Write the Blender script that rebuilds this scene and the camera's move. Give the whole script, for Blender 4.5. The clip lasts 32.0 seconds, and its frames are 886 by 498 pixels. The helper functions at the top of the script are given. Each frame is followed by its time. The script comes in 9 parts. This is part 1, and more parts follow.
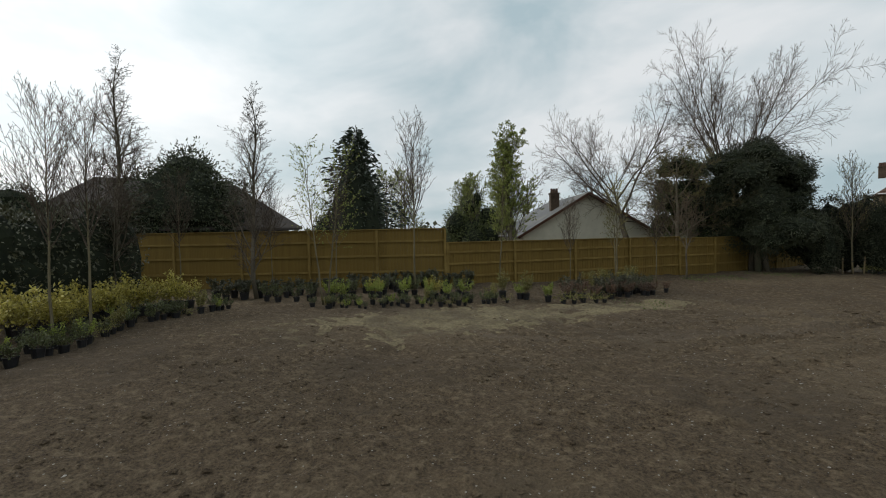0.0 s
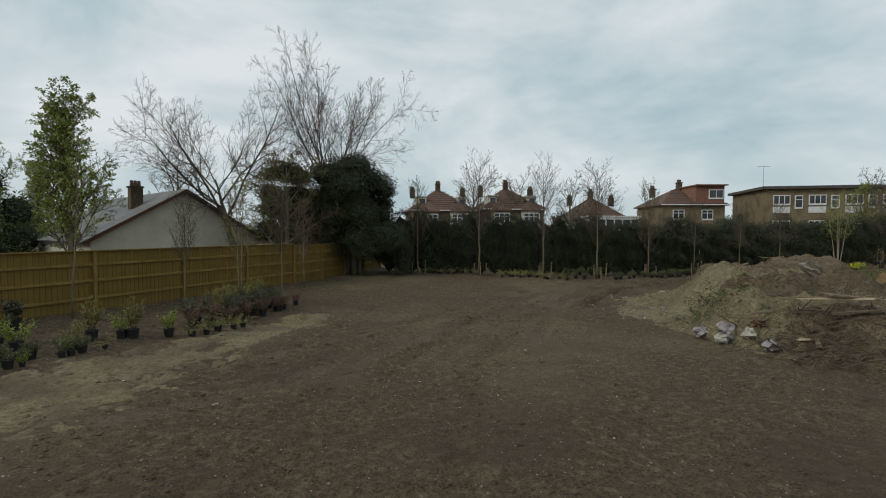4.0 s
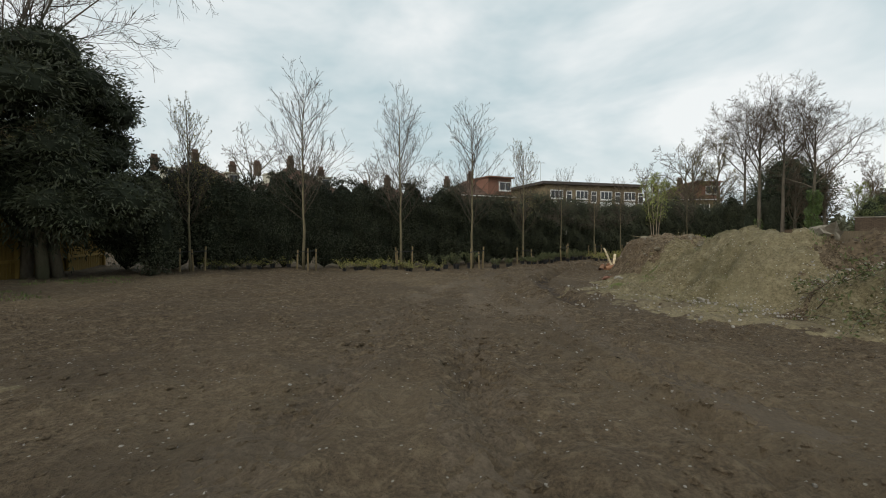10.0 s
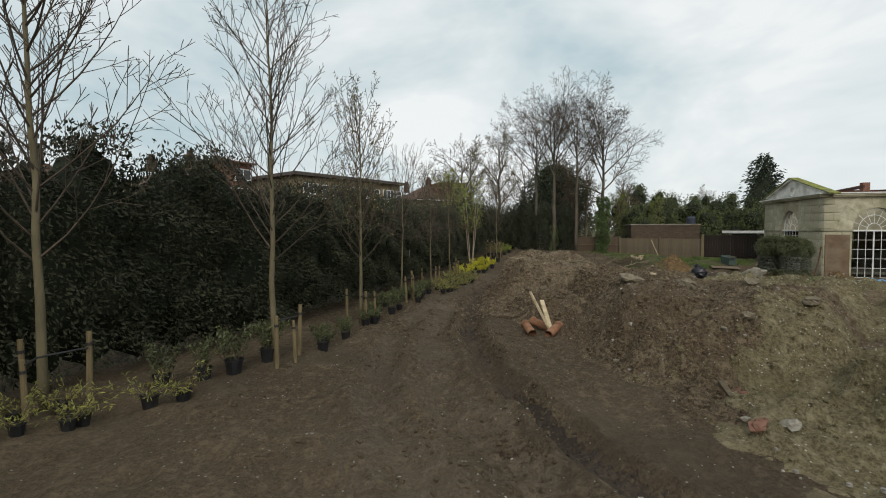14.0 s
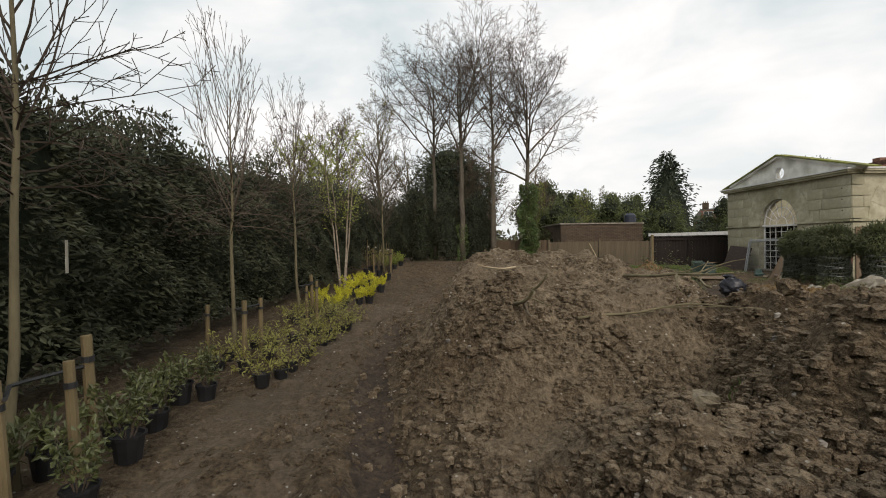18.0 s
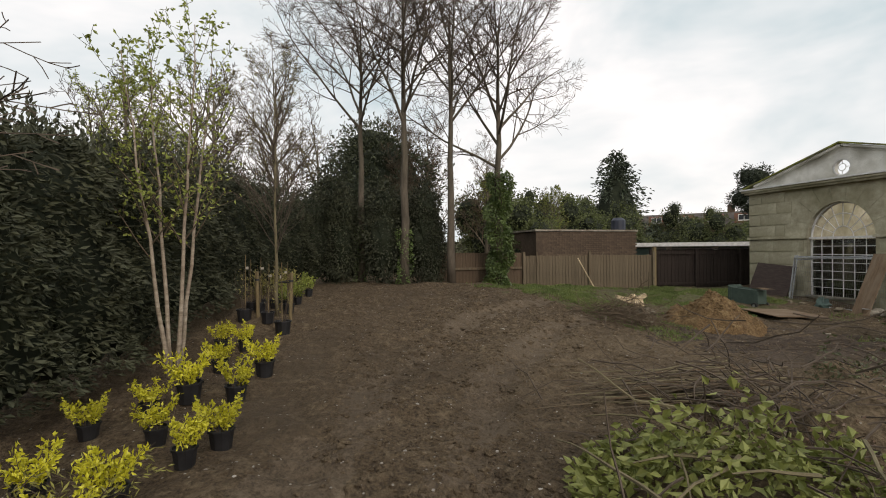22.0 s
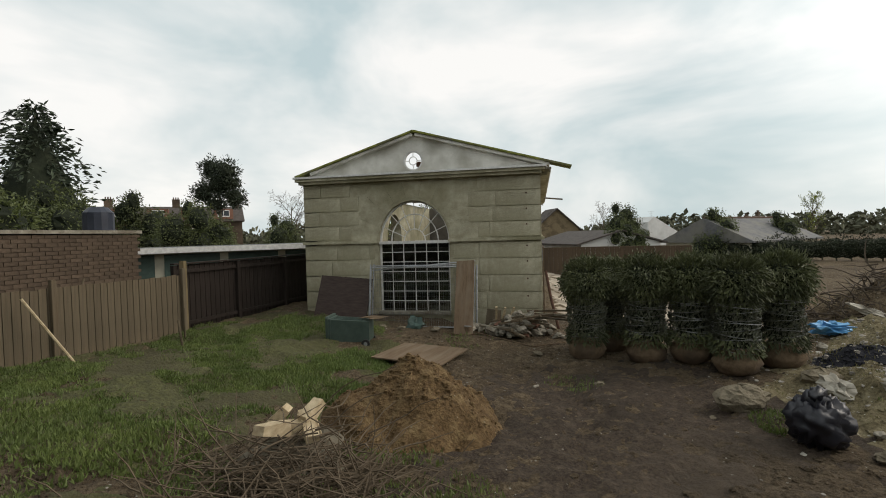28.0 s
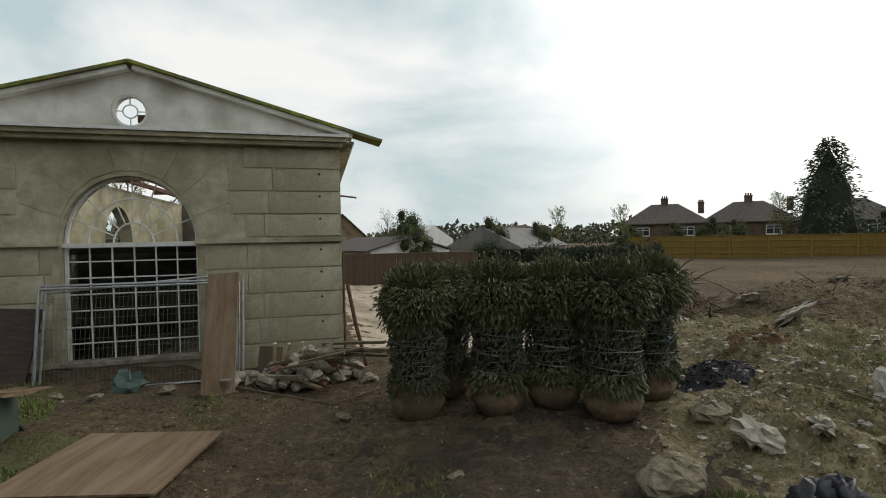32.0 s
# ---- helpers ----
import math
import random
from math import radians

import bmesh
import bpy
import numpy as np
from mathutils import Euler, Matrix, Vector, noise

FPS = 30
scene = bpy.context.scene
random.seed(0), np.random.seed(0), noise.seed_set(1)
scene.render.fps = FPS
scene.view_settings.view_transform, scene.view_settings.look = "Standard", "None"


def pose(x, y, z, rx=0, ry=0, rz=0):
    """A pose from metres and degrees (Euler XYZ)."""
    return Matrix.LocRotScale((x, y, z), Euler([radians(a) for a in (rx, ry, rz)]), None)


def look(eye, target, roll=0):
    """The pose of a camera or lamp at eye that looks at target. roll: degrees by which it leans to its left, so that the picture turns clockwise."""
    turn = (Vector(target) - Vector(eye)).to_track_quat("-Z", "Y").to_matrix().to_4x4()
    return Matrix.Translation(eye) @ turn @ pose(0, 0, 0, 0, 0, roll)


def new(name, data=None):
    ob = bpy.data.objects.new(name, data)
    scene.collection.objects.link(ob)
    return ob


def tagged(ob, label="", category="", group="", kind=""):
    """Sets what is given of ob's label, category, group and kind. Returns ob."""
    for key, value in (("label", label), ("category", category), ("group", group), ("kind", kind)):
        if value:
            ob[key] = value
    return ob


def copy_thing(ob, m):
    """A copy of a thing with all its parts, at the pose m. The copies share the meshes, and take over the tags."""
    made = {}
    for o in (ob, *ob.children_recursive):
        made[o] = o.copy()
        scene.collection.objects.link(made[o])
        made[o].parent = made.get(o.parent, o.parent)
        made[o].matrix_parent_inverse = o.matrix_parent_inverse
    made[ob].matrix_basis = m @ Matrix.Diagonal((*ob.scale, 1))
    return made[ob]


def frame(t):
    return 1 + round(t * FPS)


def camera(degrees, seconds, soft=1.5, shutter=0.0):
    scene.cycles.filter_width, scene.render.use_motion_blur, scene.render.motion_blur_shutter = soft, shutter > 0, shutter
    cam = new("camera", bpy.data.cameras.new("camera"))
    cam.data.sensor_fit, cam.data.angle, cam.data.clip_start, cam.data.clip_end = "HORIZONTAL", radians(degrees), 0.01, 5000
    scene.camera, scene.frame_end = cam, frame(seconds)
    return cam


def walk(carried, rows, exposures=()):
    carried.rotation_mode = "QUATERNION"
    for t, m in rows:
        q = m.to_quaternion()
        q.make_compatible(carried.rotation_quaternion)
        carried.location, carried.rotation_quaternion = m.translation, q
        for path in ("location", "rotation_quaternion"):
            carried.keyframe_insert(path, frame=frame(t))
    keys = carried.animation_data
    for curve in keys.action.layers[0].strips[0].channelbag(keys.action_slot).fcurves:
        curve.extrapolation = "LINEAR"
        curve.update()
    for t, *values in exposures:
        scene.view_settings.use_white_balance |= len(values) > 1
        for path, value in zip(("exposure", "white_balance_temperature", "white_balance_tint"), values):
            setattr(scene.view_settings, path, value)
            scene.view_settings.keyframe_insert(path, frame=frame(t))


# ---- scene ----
cam = camera(87.0, 32.0, soft=1.0)
PATH = [
    (0, (0.492, -6.233, 3.665), (-1.802, -2.959, 3.542), -1.08),
    (0.5, (0.122, -5.963, 3.786), (-2.153, -2.674, 3.677), -0.95),
    (1, (-0.253, -5.671, 3.889), (-2.268, -2.217, 3.778), -0.53),
    (1.5, (-0.586, -5.414, 3.992), (-2.081, -1.706, 3.882), -0.30),
    (2, (-0.889, -5.256, 4.118), (-1.905, -1.388, 4.005), -0.09),
    (2.5, (-1.144, -5.088, 4.213), (-1.803, -1.145, 4.099), -0.09),
    (3, (-1.407, -4.793, 4.197), (-1.459, -0.795, 4.071), 0.07),
    (3.5, (-1.738, -4.423, 4.058), (-1.210, -0.460, 3.931), 0.06),
    (4, (-2.117, -4.025, 3.914), (-1.102, -0.159, 3.774), 0.09),
    (4.5, (-2.487, -3.521, 3.801), (-0.980, 0.181, 3.660), 0.12),
    (6.5, (-3.508, -0.699, 3.303), (-2.000, 3.004, 3.170), 0.16),
    (7, (-3.510, 0.255, 3.118), (-2.052, 3.978, 2.995), 0.13),
    (7.5, (-3.388, 1.384, 2.946), (-1.915, 5.101, 2.832), 0.08),
    (8, (-3.138, 2.569, 2.781), (-1.522, 6.226, 2.662), 0.01),
    (8.5, (-2.786, 3.750, 2.636), (-0.937, 7.294, 2.516), 0.01),
    (9, (-2.371, 4.905, 2.519), (-0.246, 8.291, 2.397), -0.13),
    (9.5, (-1.726, 6.089, 2.517), (0.685, 9.278, 2.394), -0.23),
    (10, (-1.092, 7.210, 2.570), (1.679, 10.093, 2.448), 0.03),
    (10.5, (-0.440, 8.341, 2.680), (2.585, 10.955, 2.561), 0.09),
    (11, (0.241, 9.389, 2.831), (3.559, 11.619, 2.700), -0.20),
    (11.5, (0.962, 10.438, 3.000), (4.513, 12.273, 2.867), -0.28),
    (12, (2.058, 11.780, 3.221), (5.627, 13.582, 3.079), -0.44),
    (12.5, (3.258, 13.152, 3.404), (6.839, 14.930, 3.259), -0.38),
    (13, (4.401, 14.437, 3.506), (8.117, 15.909, 3.353), -0.23),
    (13.5, (5.609, 15.609, 3.514), (9.430, 16.781, 3.351), 0.07),
    (14, (6.891, 16.573, 3.450), (10.786, 17.471, 3.289), -0.09),
    (14.5, (8.113, 17.291, 3.391), (12.083, 17.764, 3.253), -0.06),
    (15, (9.377, 17.813, 3.363), (13.373, 17.951, 3.238), -0.19),
    (15.5, (10.876, 18.126, 3.336), (14.874, 18.143, 3.224), -0.57),
    (17.5, (16.931, 18.405, 2.766), (20.929, 18.258, 2.736), -0.93),
    (18, (18.267, 18.632, 2.722), (22.261, 18.408, 2.698), -0.83),
    (18.5, (19.368, 18.818, 2.723), (23.363, 18.608, 2.703), -0.72),
    (19, (20.396, 18.965, 2.751), (24.392, 18.790, 2.755), -0.73),
    (19.5, (21.470, 19.093, 2.825), (25.465, 18.882, 2.830), -0.83),
    (20, (22.594, 19.151, 2.884), (26.589, 18.941, 2.906), -0.64),
    (20.5, (23.593, 19.082, 2.934), (27.588, 18.870, 2.949), -0.55),
    (21, (24.470, 19.117, 2.971), (28.456, 18.776, 2.985), -0.53),
    (21.5, (25.386, 19.061, 3.055), (29.322, 18.352, 3.060), -0.39),
    (22, (26.181, 18.976, 3.120), (30.055, 17.981, 3.120), -0.38),
    (22.5, (27.045, 18.856, 3.145), (30.837, 17.583, 3.130), -0.37),
    (23, (27.981, 18.704, 3.139), (31.648, 17.107, 3.105), -0.36),
    (23.5, (29.009, 18.433, 3.146), (32.553, 16.578, 3.109), -0.45),
    (24, (30.048, 18.121, 3.142), (33.405, 15.946, 3.108), -0.48),
    (24.5, (31.110, 17.797, 3.186), (34.174, 15.226, 3.148), -0.63),
    (25, (32.079, 17.444, 3.273), (34.829, 14.539, 3.230), -0.82),
    (25.5, (32.974, 17.115, 3.371), (35.336, 13.888, 3.310), -0.72),
    (26, (33.714, 16.885, 3.490), (35.648, 13.385, 3.414), -0.82),
    (26.5, (34.276, 16.700, 3.579), (35.823, 13.013, 3.481), -0.93),
    (28.5, (33.510, 14.909, 3.567), (34.200, 10.971, 3.451), -1.45),
    (29, (32.953, 14.235, 3.504), (33.553, 10.281, 3.395), -1.07),
    (29.5, (32.610, 13.713, 3.441), (32.977, 9.731, 3.330), -0.70),
    (30, (32.694, 13.344, 3.407), (32.545, 9.348, 3.290), -0.58),
    (30.5, (33.089, 12.985, 3.381), (32.750, 9.000, 3.269), -0.42),
    (31, (33.573, 12.626, 3.375), (33.283, 8.638, 3.275), -0.65),
    (31.5, (33.961, 12.301, 3.387), (33.487, 8.330, 3.296), -0.68),
    (32, (34.224, 12.050, 3.411), (33.211, 8.182, 3.318), -1.06),
]
EXPOSURE = [(0.0, 0.0, 6620, 9), (4.0, -0.03, 6520, 7), (9.0, 0.22, 6760, 8), (13.0, 0.18, 6700, 8), (18.0, 0.40, 7100, 14), (21.0, 0.45, 7200, 16), (25.0, 0.35, 7000, 12), (29.0, 0.30, 7100, 11), (32.0, 0.26, 6980, 10)]
walk(cam, [(t, look(eye, target, roll)) for t, eye, target, roll in PATH], EXPOSURE)

# ---- sky and sun: a pale overcast with a brighter west ----
SUN_DIR = Vector((-0.93, -0.20, 0.62)).normalized()
world = bpy.data.worlds.new("overcast_sky")
scene.world = world
world.use_nodes = True
wn, wl = world.node_tree.nodes, world.node_tree.links
wn.clear()
w_out = wn.new("ShaderNodeOutputWorld")
w_bg = wn.new("ShaderNodeBackground")
w_sky = wn.new("ShaderNodeTexSky")
w_sky.sky_type, w_sky.sun_disc = "NISHITA", False
w_sky.sun_elevation = math.asin(SUN_DIR.z)
w_sky.sun_rotation = math.atan2(SUN_DIR.x, SUN_DIR.y)
w_sky.air_density, w_sky.dust_density = 1.2, 2.5
w_co = wn.new("ShaderNodeTexCoord")
w_map = wn.new("ShaderNodeMapping")
w_map.inputs["Scale"].default_value = (1.0, 1.0, 2.2)
w_no = wn.new("ShaderNodeTexNoise")
w_no.inputs["Scale"].default_value, w_no.inputs["Detail"].default_value, w_no.inputs["Roughness"].default_value = 2.1, 5.0, 0.55
w_no.inputs["Distortion"].default_value = 0.3
w_ramp = wn.new("ShaderNodeValToRGB")
w_ramp.color_ramp.elements[0].position, w_ramp.color_ramp.elements[0].color = 0.34, (5.0, 6.4, 7.1, 1)
w_ramp.color_ramp.elements[1].position, w_ramp.color_ramp.elements[1].color = 0.62, (9.2, 9.6, 10.0, 1)
w_dot = wn.new("ShaderNodeVectorMath")
w_dot.operation = "DOT_PRODUCT"
w_dot.inputs[1].default_value = SUN_DIR
w_glow = wn.new("ShaderNodeMapRange")
w_glow.interpolation_type = "SMOOTHSTEP"
for k, v in (("From Min", 0.45), ("From Max", 0.98), ("To Min", 0.0), ("To Max", 5.0)):
    w_glow.inputs[k].default_value = v
w_add = wn.new("ShaderNodeMix")
w_add.data_type, w_add.blend_type = "RGBA", "ADD"
w_add.inputs[0].default_value = 1.0
w_mix = wn.new("ShaderNodeMix")
w_mix.data_type = "RGBA"
w_mix.inputs[0].default_value = 0.93
wl.new(w_co.outputs["Generated"], w_map.inputs[0])
wl.new(w_map.outputs[0], w_no.inputs["Vector"])
wl.new(w_no.outputs[0], w_ramp.inputs[0])
wl.new(w_co.outputs["Generated"], w_dot.inputs[0])
wl.new(w_dot.outputs["Value"], w_glow.inputs[0])
wl.new(w_ramp.outputs[0], w_add.inputs[6])
wl.new(w_glow.outputs[0], w_add.inputs[7])
wl.new(w_sky.outputs[0], w_mix.inputs[6])
wl.new(w_add.outputs[2], w_mix.inputs[7])
wl.new(w_mix.outputs[2], w_bg.inputs[0])
w_bg.inputs[1].default_value = 0.085
wl.new(w_bg.outputs[0], w_out.inputs[0])

sun_data = bpy.data.lights.new("sun", "SUN")
sun_data.energy, sun_data.angle, sun_data.color = 0.9, radians(20), (1.0, 0.96, 0.90)
sun = new("sun", sun_data)
sun.matrix_world = look(SUN_DIR * 60, (0, 0, 0))


# ---- materials ----
def material(name, low, high, scale=6.0, rough=0.85, bump=0.3, bump_scale=40.0, metal=0.0, spread=0.0, coarse=0.0, detail=6.0, stretch=(1, 1, 1), tint=None, bump_dist=0.02, translucent=0.0):
    """Two colours over a fine and a coarse noise, with relief; spread varies the value piece by piece; tint is a third colour in coarse patches."""
    m = bpy.data.materials.new(name)
    m.use_nodes = True
    n, l = m.node_tree.nodes, m.node_tree.links
    b = n["Principled BSDF"]
    b.inputs["Roughness"].default_value, b.inputs["Metallic"].default_value = rough, metal
    if rough > 0.6:
        b.inputs["Specular IOR Level"].default_value = 0.25
    co = n.new("ShaderNodeTexCoord")
    mp = n.new("ShaderNodeMapping")
    mp.inputs["Scale"].default_value = stretch
    l.new(co.outputs["Object"], mp.inputs[0])
    no = n.new("ShaderNodeTexNoise")
    no.inputs["Scale"].default_value, no.inputs["Detail"].default_value, no.inputs["Roughness"].default_value = scale, detail, 0.65
    l.new(mp.outputs[0], no.inputs["Vector"])
    rp = n.new("ShaderNodeValToRGB")
    rp.color_ramp.elements[0].position, rp.color_ramp.elements[1].position = 0.32, 0.68
    rp.color_ramp.elements[0].color, rp.color_ramp.elements[1].color = (*low, 1), (*high, 1)
    l.new(no.outputs[0], rp.inputs[0])
    colour = rp.outputs[0]
    if coarse or tint:
        n2 = n.new("ShaderNodeTexNoise")
        n2.inputs["Scale"].default_value, n2.inputs["Detail"].default_value = coarse or scale * 0.1, 4.0
        l.new(mp.outputs[0], n2.inputs["Vector"])
        r2 = n.new("ShaderNodeMapRange")
        for k, v in (("From Min", 0.45), ("From Max", 0.65), ("To Min", 0.0), ("To Max", 0.75)):
            r2.inputs[k].default_value = v
        l.new(n2.outputs[0], r2.inputs[0])
        mx = n.new("ShaderNodeMix")
        mx.data_type = "RGBA"
        l.new(r2.outputs[0], mx.inputs[0])
        l.new(colour, mx.inputs[6])
        mx.inputs[7].default_value = (*(tint or [0.6 * v for v in low]), 1)
        colour = mx.outputs[2]
    if spread:
        oi = n.new("ShaderNodeObjectInfo")
        ge = n.new("ShaderNodeNewGeometry")
        ad = n.new("ShaderNodeMath")
        ad.operation = "ADD"
        l.new(oi.outputs["Random"], ad.inputs[0])
        l.new(ge.outputs["Random Per Island"], ad.inputs[1])
        mr = n.new("ShaderNodeMapRange")
        for k, v in (("From Min", 0.0), ("From Max", 2.0), ("To Min", 1 - spread), ("To Max", 1 + spread)):
            mr.inputs[k].default_value = v
        l.new(ad.outputs[0], mr.inputs[0])
        hs = n.new("ShaderNodeHueSaturation")
        l.new(mr.outputs[0], hs.inputs["Value"])
        l.new(colour, hs.inputs["Color"])
        colour = hs.outputs[0]
    l.new(colour, b.inputs["Base Color"])
    if bump:
        nb = n.new("ShaderNodeTexNoise")
        nb.inputs["Scale"].default_value, nb.inputs["Detail"].default_value = bump_scale, 5.0
        l.new(mp.outputs[0], nb.inputs["Vector"])
        bp = n.new("ShaderNodeBump")
        bp.inputs["Strength"].default_value, bp.inputs["Distance"].default_value = bump, bump_dist
        l.new(nb.outputs[0], bp.inputs["Height"])
        l.new(bp.outputs[0], b.inputs["Normal"])
    if translucent:
        tr = n.new("ShaderNodeBsdfTranslucent")
        l.new(colour, tr.inputs["Color"])
        ms = n.new("ShaderNodeMixShader")
        ms.inputs[0].default_value = translucent
        l.new(b.outputs[0], ms.inputs[1])
        l.new(tr.outputs[0], ms.inputs[2])
        l.new(ms.outputs[0], n["Material Output"].inputs[0])
    return m


def plain_glass(name, colour, rough=0.05, alpha=0.25):
    """A window pane: a glossy sheet that lets part of what lies behind it through."""
    m = bpy.data.materials.new(name)
    m.use_nodes = True
    n, l = m.node_tree.nodes, m.node_tree.links
    n.clear()
    out, gl, tr, mx, fr = (n.new(k) for k in ("ShaderNodeOutputMaterial", "ShaderNodeBsdfGlossy", "ShaderNodeBsdfTransparent", "ShaderNodeMixShader", "ShaderNodeFresnel"))
    gl.inputs["Roughness"].default_value = rough
    gl.inputs["Color"].default_value = (0.9, 0.93, 0.95, 1)
    tr.inputs["Color"].default_value = (*colour, 1)
    fr.inputs["IOR"].default_value = 1.5
    l.new(fr.outputs[0], mx.inputs[0])
    l.new(tr.outputs[0], mx.inputs[1])
    l.new(gl.outputs[0], mx.inputs[2])
    l.new(mx.outputs[0], out.inputs[0])
    return m


def earth(name, dark, mid, pale, speck, stain, fine=26.0, lumps=7.0, patches=0.45, relief=0.10, stones=0.06):
    """Soil: patches, clods and crumbs at three sizes, with small stones showing in it."""
    m = bpy.data.materials.new(name)
    m.use_nodes = True
    n, l = m.node_tree.nodes, m.node_tree.links
    b = n["Principled BSDF"]
    b.inputs["Roughness"].default_value, b.inputs["Specular IOR Level"].default_value = 0.95, 0.2
    co = n.new("ShaderNodeTexCoord")

    def noise(scale, detail, rough=0.6):
        q = n.new("ShaderNodeTexNoise")
        q.inputs["Scale"].default_value, q.inputs["Detail"].default_value, q.inputs["Roughness"].default_value = scale, detail, rough
        l.new(co.outputs["Object"], q.inputs["Vector"])
        return q.outputs[0]

    def remap(v, a, c, lo=0.0, hi=1.0):
        q = n.new("ShaderNodeMapRange")
        for k, w in (("From Min", a), ("From Max", c), ("To Min", lo), ("To Max", hi)):
            q.inputs[k].default_value = w
        l.new(v, q.inputs[0])
        return q.outputs[0]

    def mix(f, c0, c1):
        q = n.new("ShaderNodeMix")
        q.data_type = "RGBA"
        l.new(f, q.inputs[0])
        for k, c in ((6, c0), (7, c1)):
            if isinstance(c, tuple):
                q.inputs[k].default_value = (*c, 1)
            else:
                l.new(c, q.inputs[k])
        return q.outputs[2]

    crumbs, clods, broad, wide = noise(fine, 6, 0.7), noise(lumps, 5, 0.65), noise(patches, 5, 0.6), noise(patches * 0.28, 3)
    colour = mix(remap(crumbs, 0.34, 0.66), dark, mid)
    colour = mix(remap(clods, 0.50, 0.66, 0, 0.65), colour, pale)
    colour = mix(remap(clods, 0.40, 0.30, 0, 0.6), colour, dark)
    colour = mix(remap(broad, 0.50, 0.64, 0, 0.6), colour, stain)
    colour = mix(remap(wide, 0.48, 0.62, 0, 0.35), colour, pale)
    vo = n.new("ShaderNodeTexVoronoi")
    vo.inputs["Scale"].default_value = 17.0
    l.new(co.outputs["Object"], vo.inputs["Vector"])
    sx = n.new("ShaderNodeSeparateColor")
    l.new(vo.outputs["Color"], sx.inputs[0])
    near = remap(vo.outputs["Distance"], 0.24, 0.16)
    few = remap(sx.outputs[0], 1 - stones - 0.01, 1 - stones)
    st = n.new("ShaderNodeMath")
    st.operation = "MULTIPLY"
    l.new(near, st.inputs[0]), l.new(few, st.inputs[1])
    colour = mix(st.outputs[0], colour, speck)
    l.new(colour, b.inputs["Base Color"])
    hs = n.new("ShaderNodeMath")
    hs.operation = "MULTIPLY_ADD"
    l.new(crumbs, hs.inputs[0])
    hs.inputs[1].default_value = 0.45
    l.new(clods, hs.inputs[2])
    bp = n.new("ShaderNodeBump")
    bp.inputs["Strength"].default_value, bp.inputs["Distance"].default_value = 1.0, relief
    l.new(hs.outputs[0], bp.inputs["Height"])
    l.new(bp.outputs[0], b.inputs["Normal"])
    return m


SOIL = earth("bare_soil", (0.040, 0.028, 0.018), (0.155, 0.113, 0.069), (0.214, 0.163, 0.103), (0.32, 0.295, 0.25), (0.080, 0.060, 0.040), relief=0.14, stones=0.075)
SPOIL = earth("spoil_soil", (0.055, 0.039, 0.024), (0.232, 0.172, 0.108), (0.300, 0.230, 0.148), (0.396, 0.358, 0.297), (0.149, 0.105, 0.064), 22.0, 5.5, 0.5, 0.18, 0.13)
DRY_SPOIL = earth("dry_grey_spoil", (0.086, 0.064, 0.041), (0.270, 0.206, 0.137), (0.342, 0.270, 0.182), (0.480, 0.432, 0.360), (0.198, 0.146, 0.096), 20.0, 5.0, 0.5, 0.14, 0.08)
WILTED = material("wilted_green_leaves", (0.135, 0.165, 0.035), (0.31, 0.33, 0.095), 2.0, 0.6, 0, 1, spread=0.35, translucent=0.25)
BOULDER = material("rough_tan_stone", (0.115, 0.095, 0.066), (0.25, 0.212, 0.15), 7.0, 0.95, 0.9, 16, coarse=2.0, tint=(0.09, 0.075, 0.052), bump_dist=0.05, detail=12)
TRACK = earth("packed_soil", (0.044, 0.032, 0.021), (0.132, 0.099, 0.066), (0.168, 0.130, 0.089), (0.28, 0.255, 0.215), (0.085, 0.065, 0.045), 30.0, 9.0, 0.6, 0.06, 0.03)
MUD = earth("wet_mud", (0.028, 0.020, 0.015), (0.086, 0.064, 0.046), (0.118, 0.090, 0.064), (0.20, 0.18, 0.15), (0.040, 0.031, 0.023), 26.0, 8.0, 0.8, 0.08, 0.02)
EVERGREEN_TOP = material("evergreen_shrub_leaves", (0.038, 0.047, 0.017), (0.105, 0.115, 0.042), 2.0, 0.6, 0, 1, spread=0.5)
VARIEGATED = material("variegated_leaves", (0.22, 0.185, 0.03), (0.46, 0.40, 0.09), 3.0, 0.5, 0, 1, spread=0.45, translucent=0.2)
CLAY = earth("orange_clay", (0.085, 0.050, 0.024), (0.215, 0.138, 0.066), (0.30, 0.208, 0.105), (0.30, 0.25, 0.17), (0.12, 0.074, 0.040), 22.0, 6.0, 0.9, 0.14, 0.05)
PALE_SPOIL = earth("pale_stony_spoil", (0.080, 0.062, 0.034), (0.246, 0.205, 0.117), (0.318, 0.274, 0.169), (0.42, 0.40, 0.34), (0.095, 0.082, 0.040), 24.0, 7.0, 0.6, 0.11, 0.22)
STRAW = material("dry_pale_turf", (0.100, 0.078, 0.045), (0.250, 0.206, 0.118), 12.0, 0.95, 0.9, 20, coarse=0.9, tint=(0.095, 0.072, 0.046), bump_dist=0.06, detail=12)
STONE_BITS = material("stones", (0.16, 0.14, 0.12), (0.42, 0.39, 0.34), 8.0, 0.9, 0.5, 40, spread=0.5)
CLOD = material("soil_clods", (0.045, 0.032, 0.020), (0.145, 0.106, 0.066), 10.0, 0.95, 0.6, 40, spread=0.35)
DRY_GRASS = material("dry_grass_blades", (0.13, 0.12, 0.048), (0.27, 0.245, 0.11), 3.0, 0.7, 0, 1, spread=0.4, translucent=0.2)
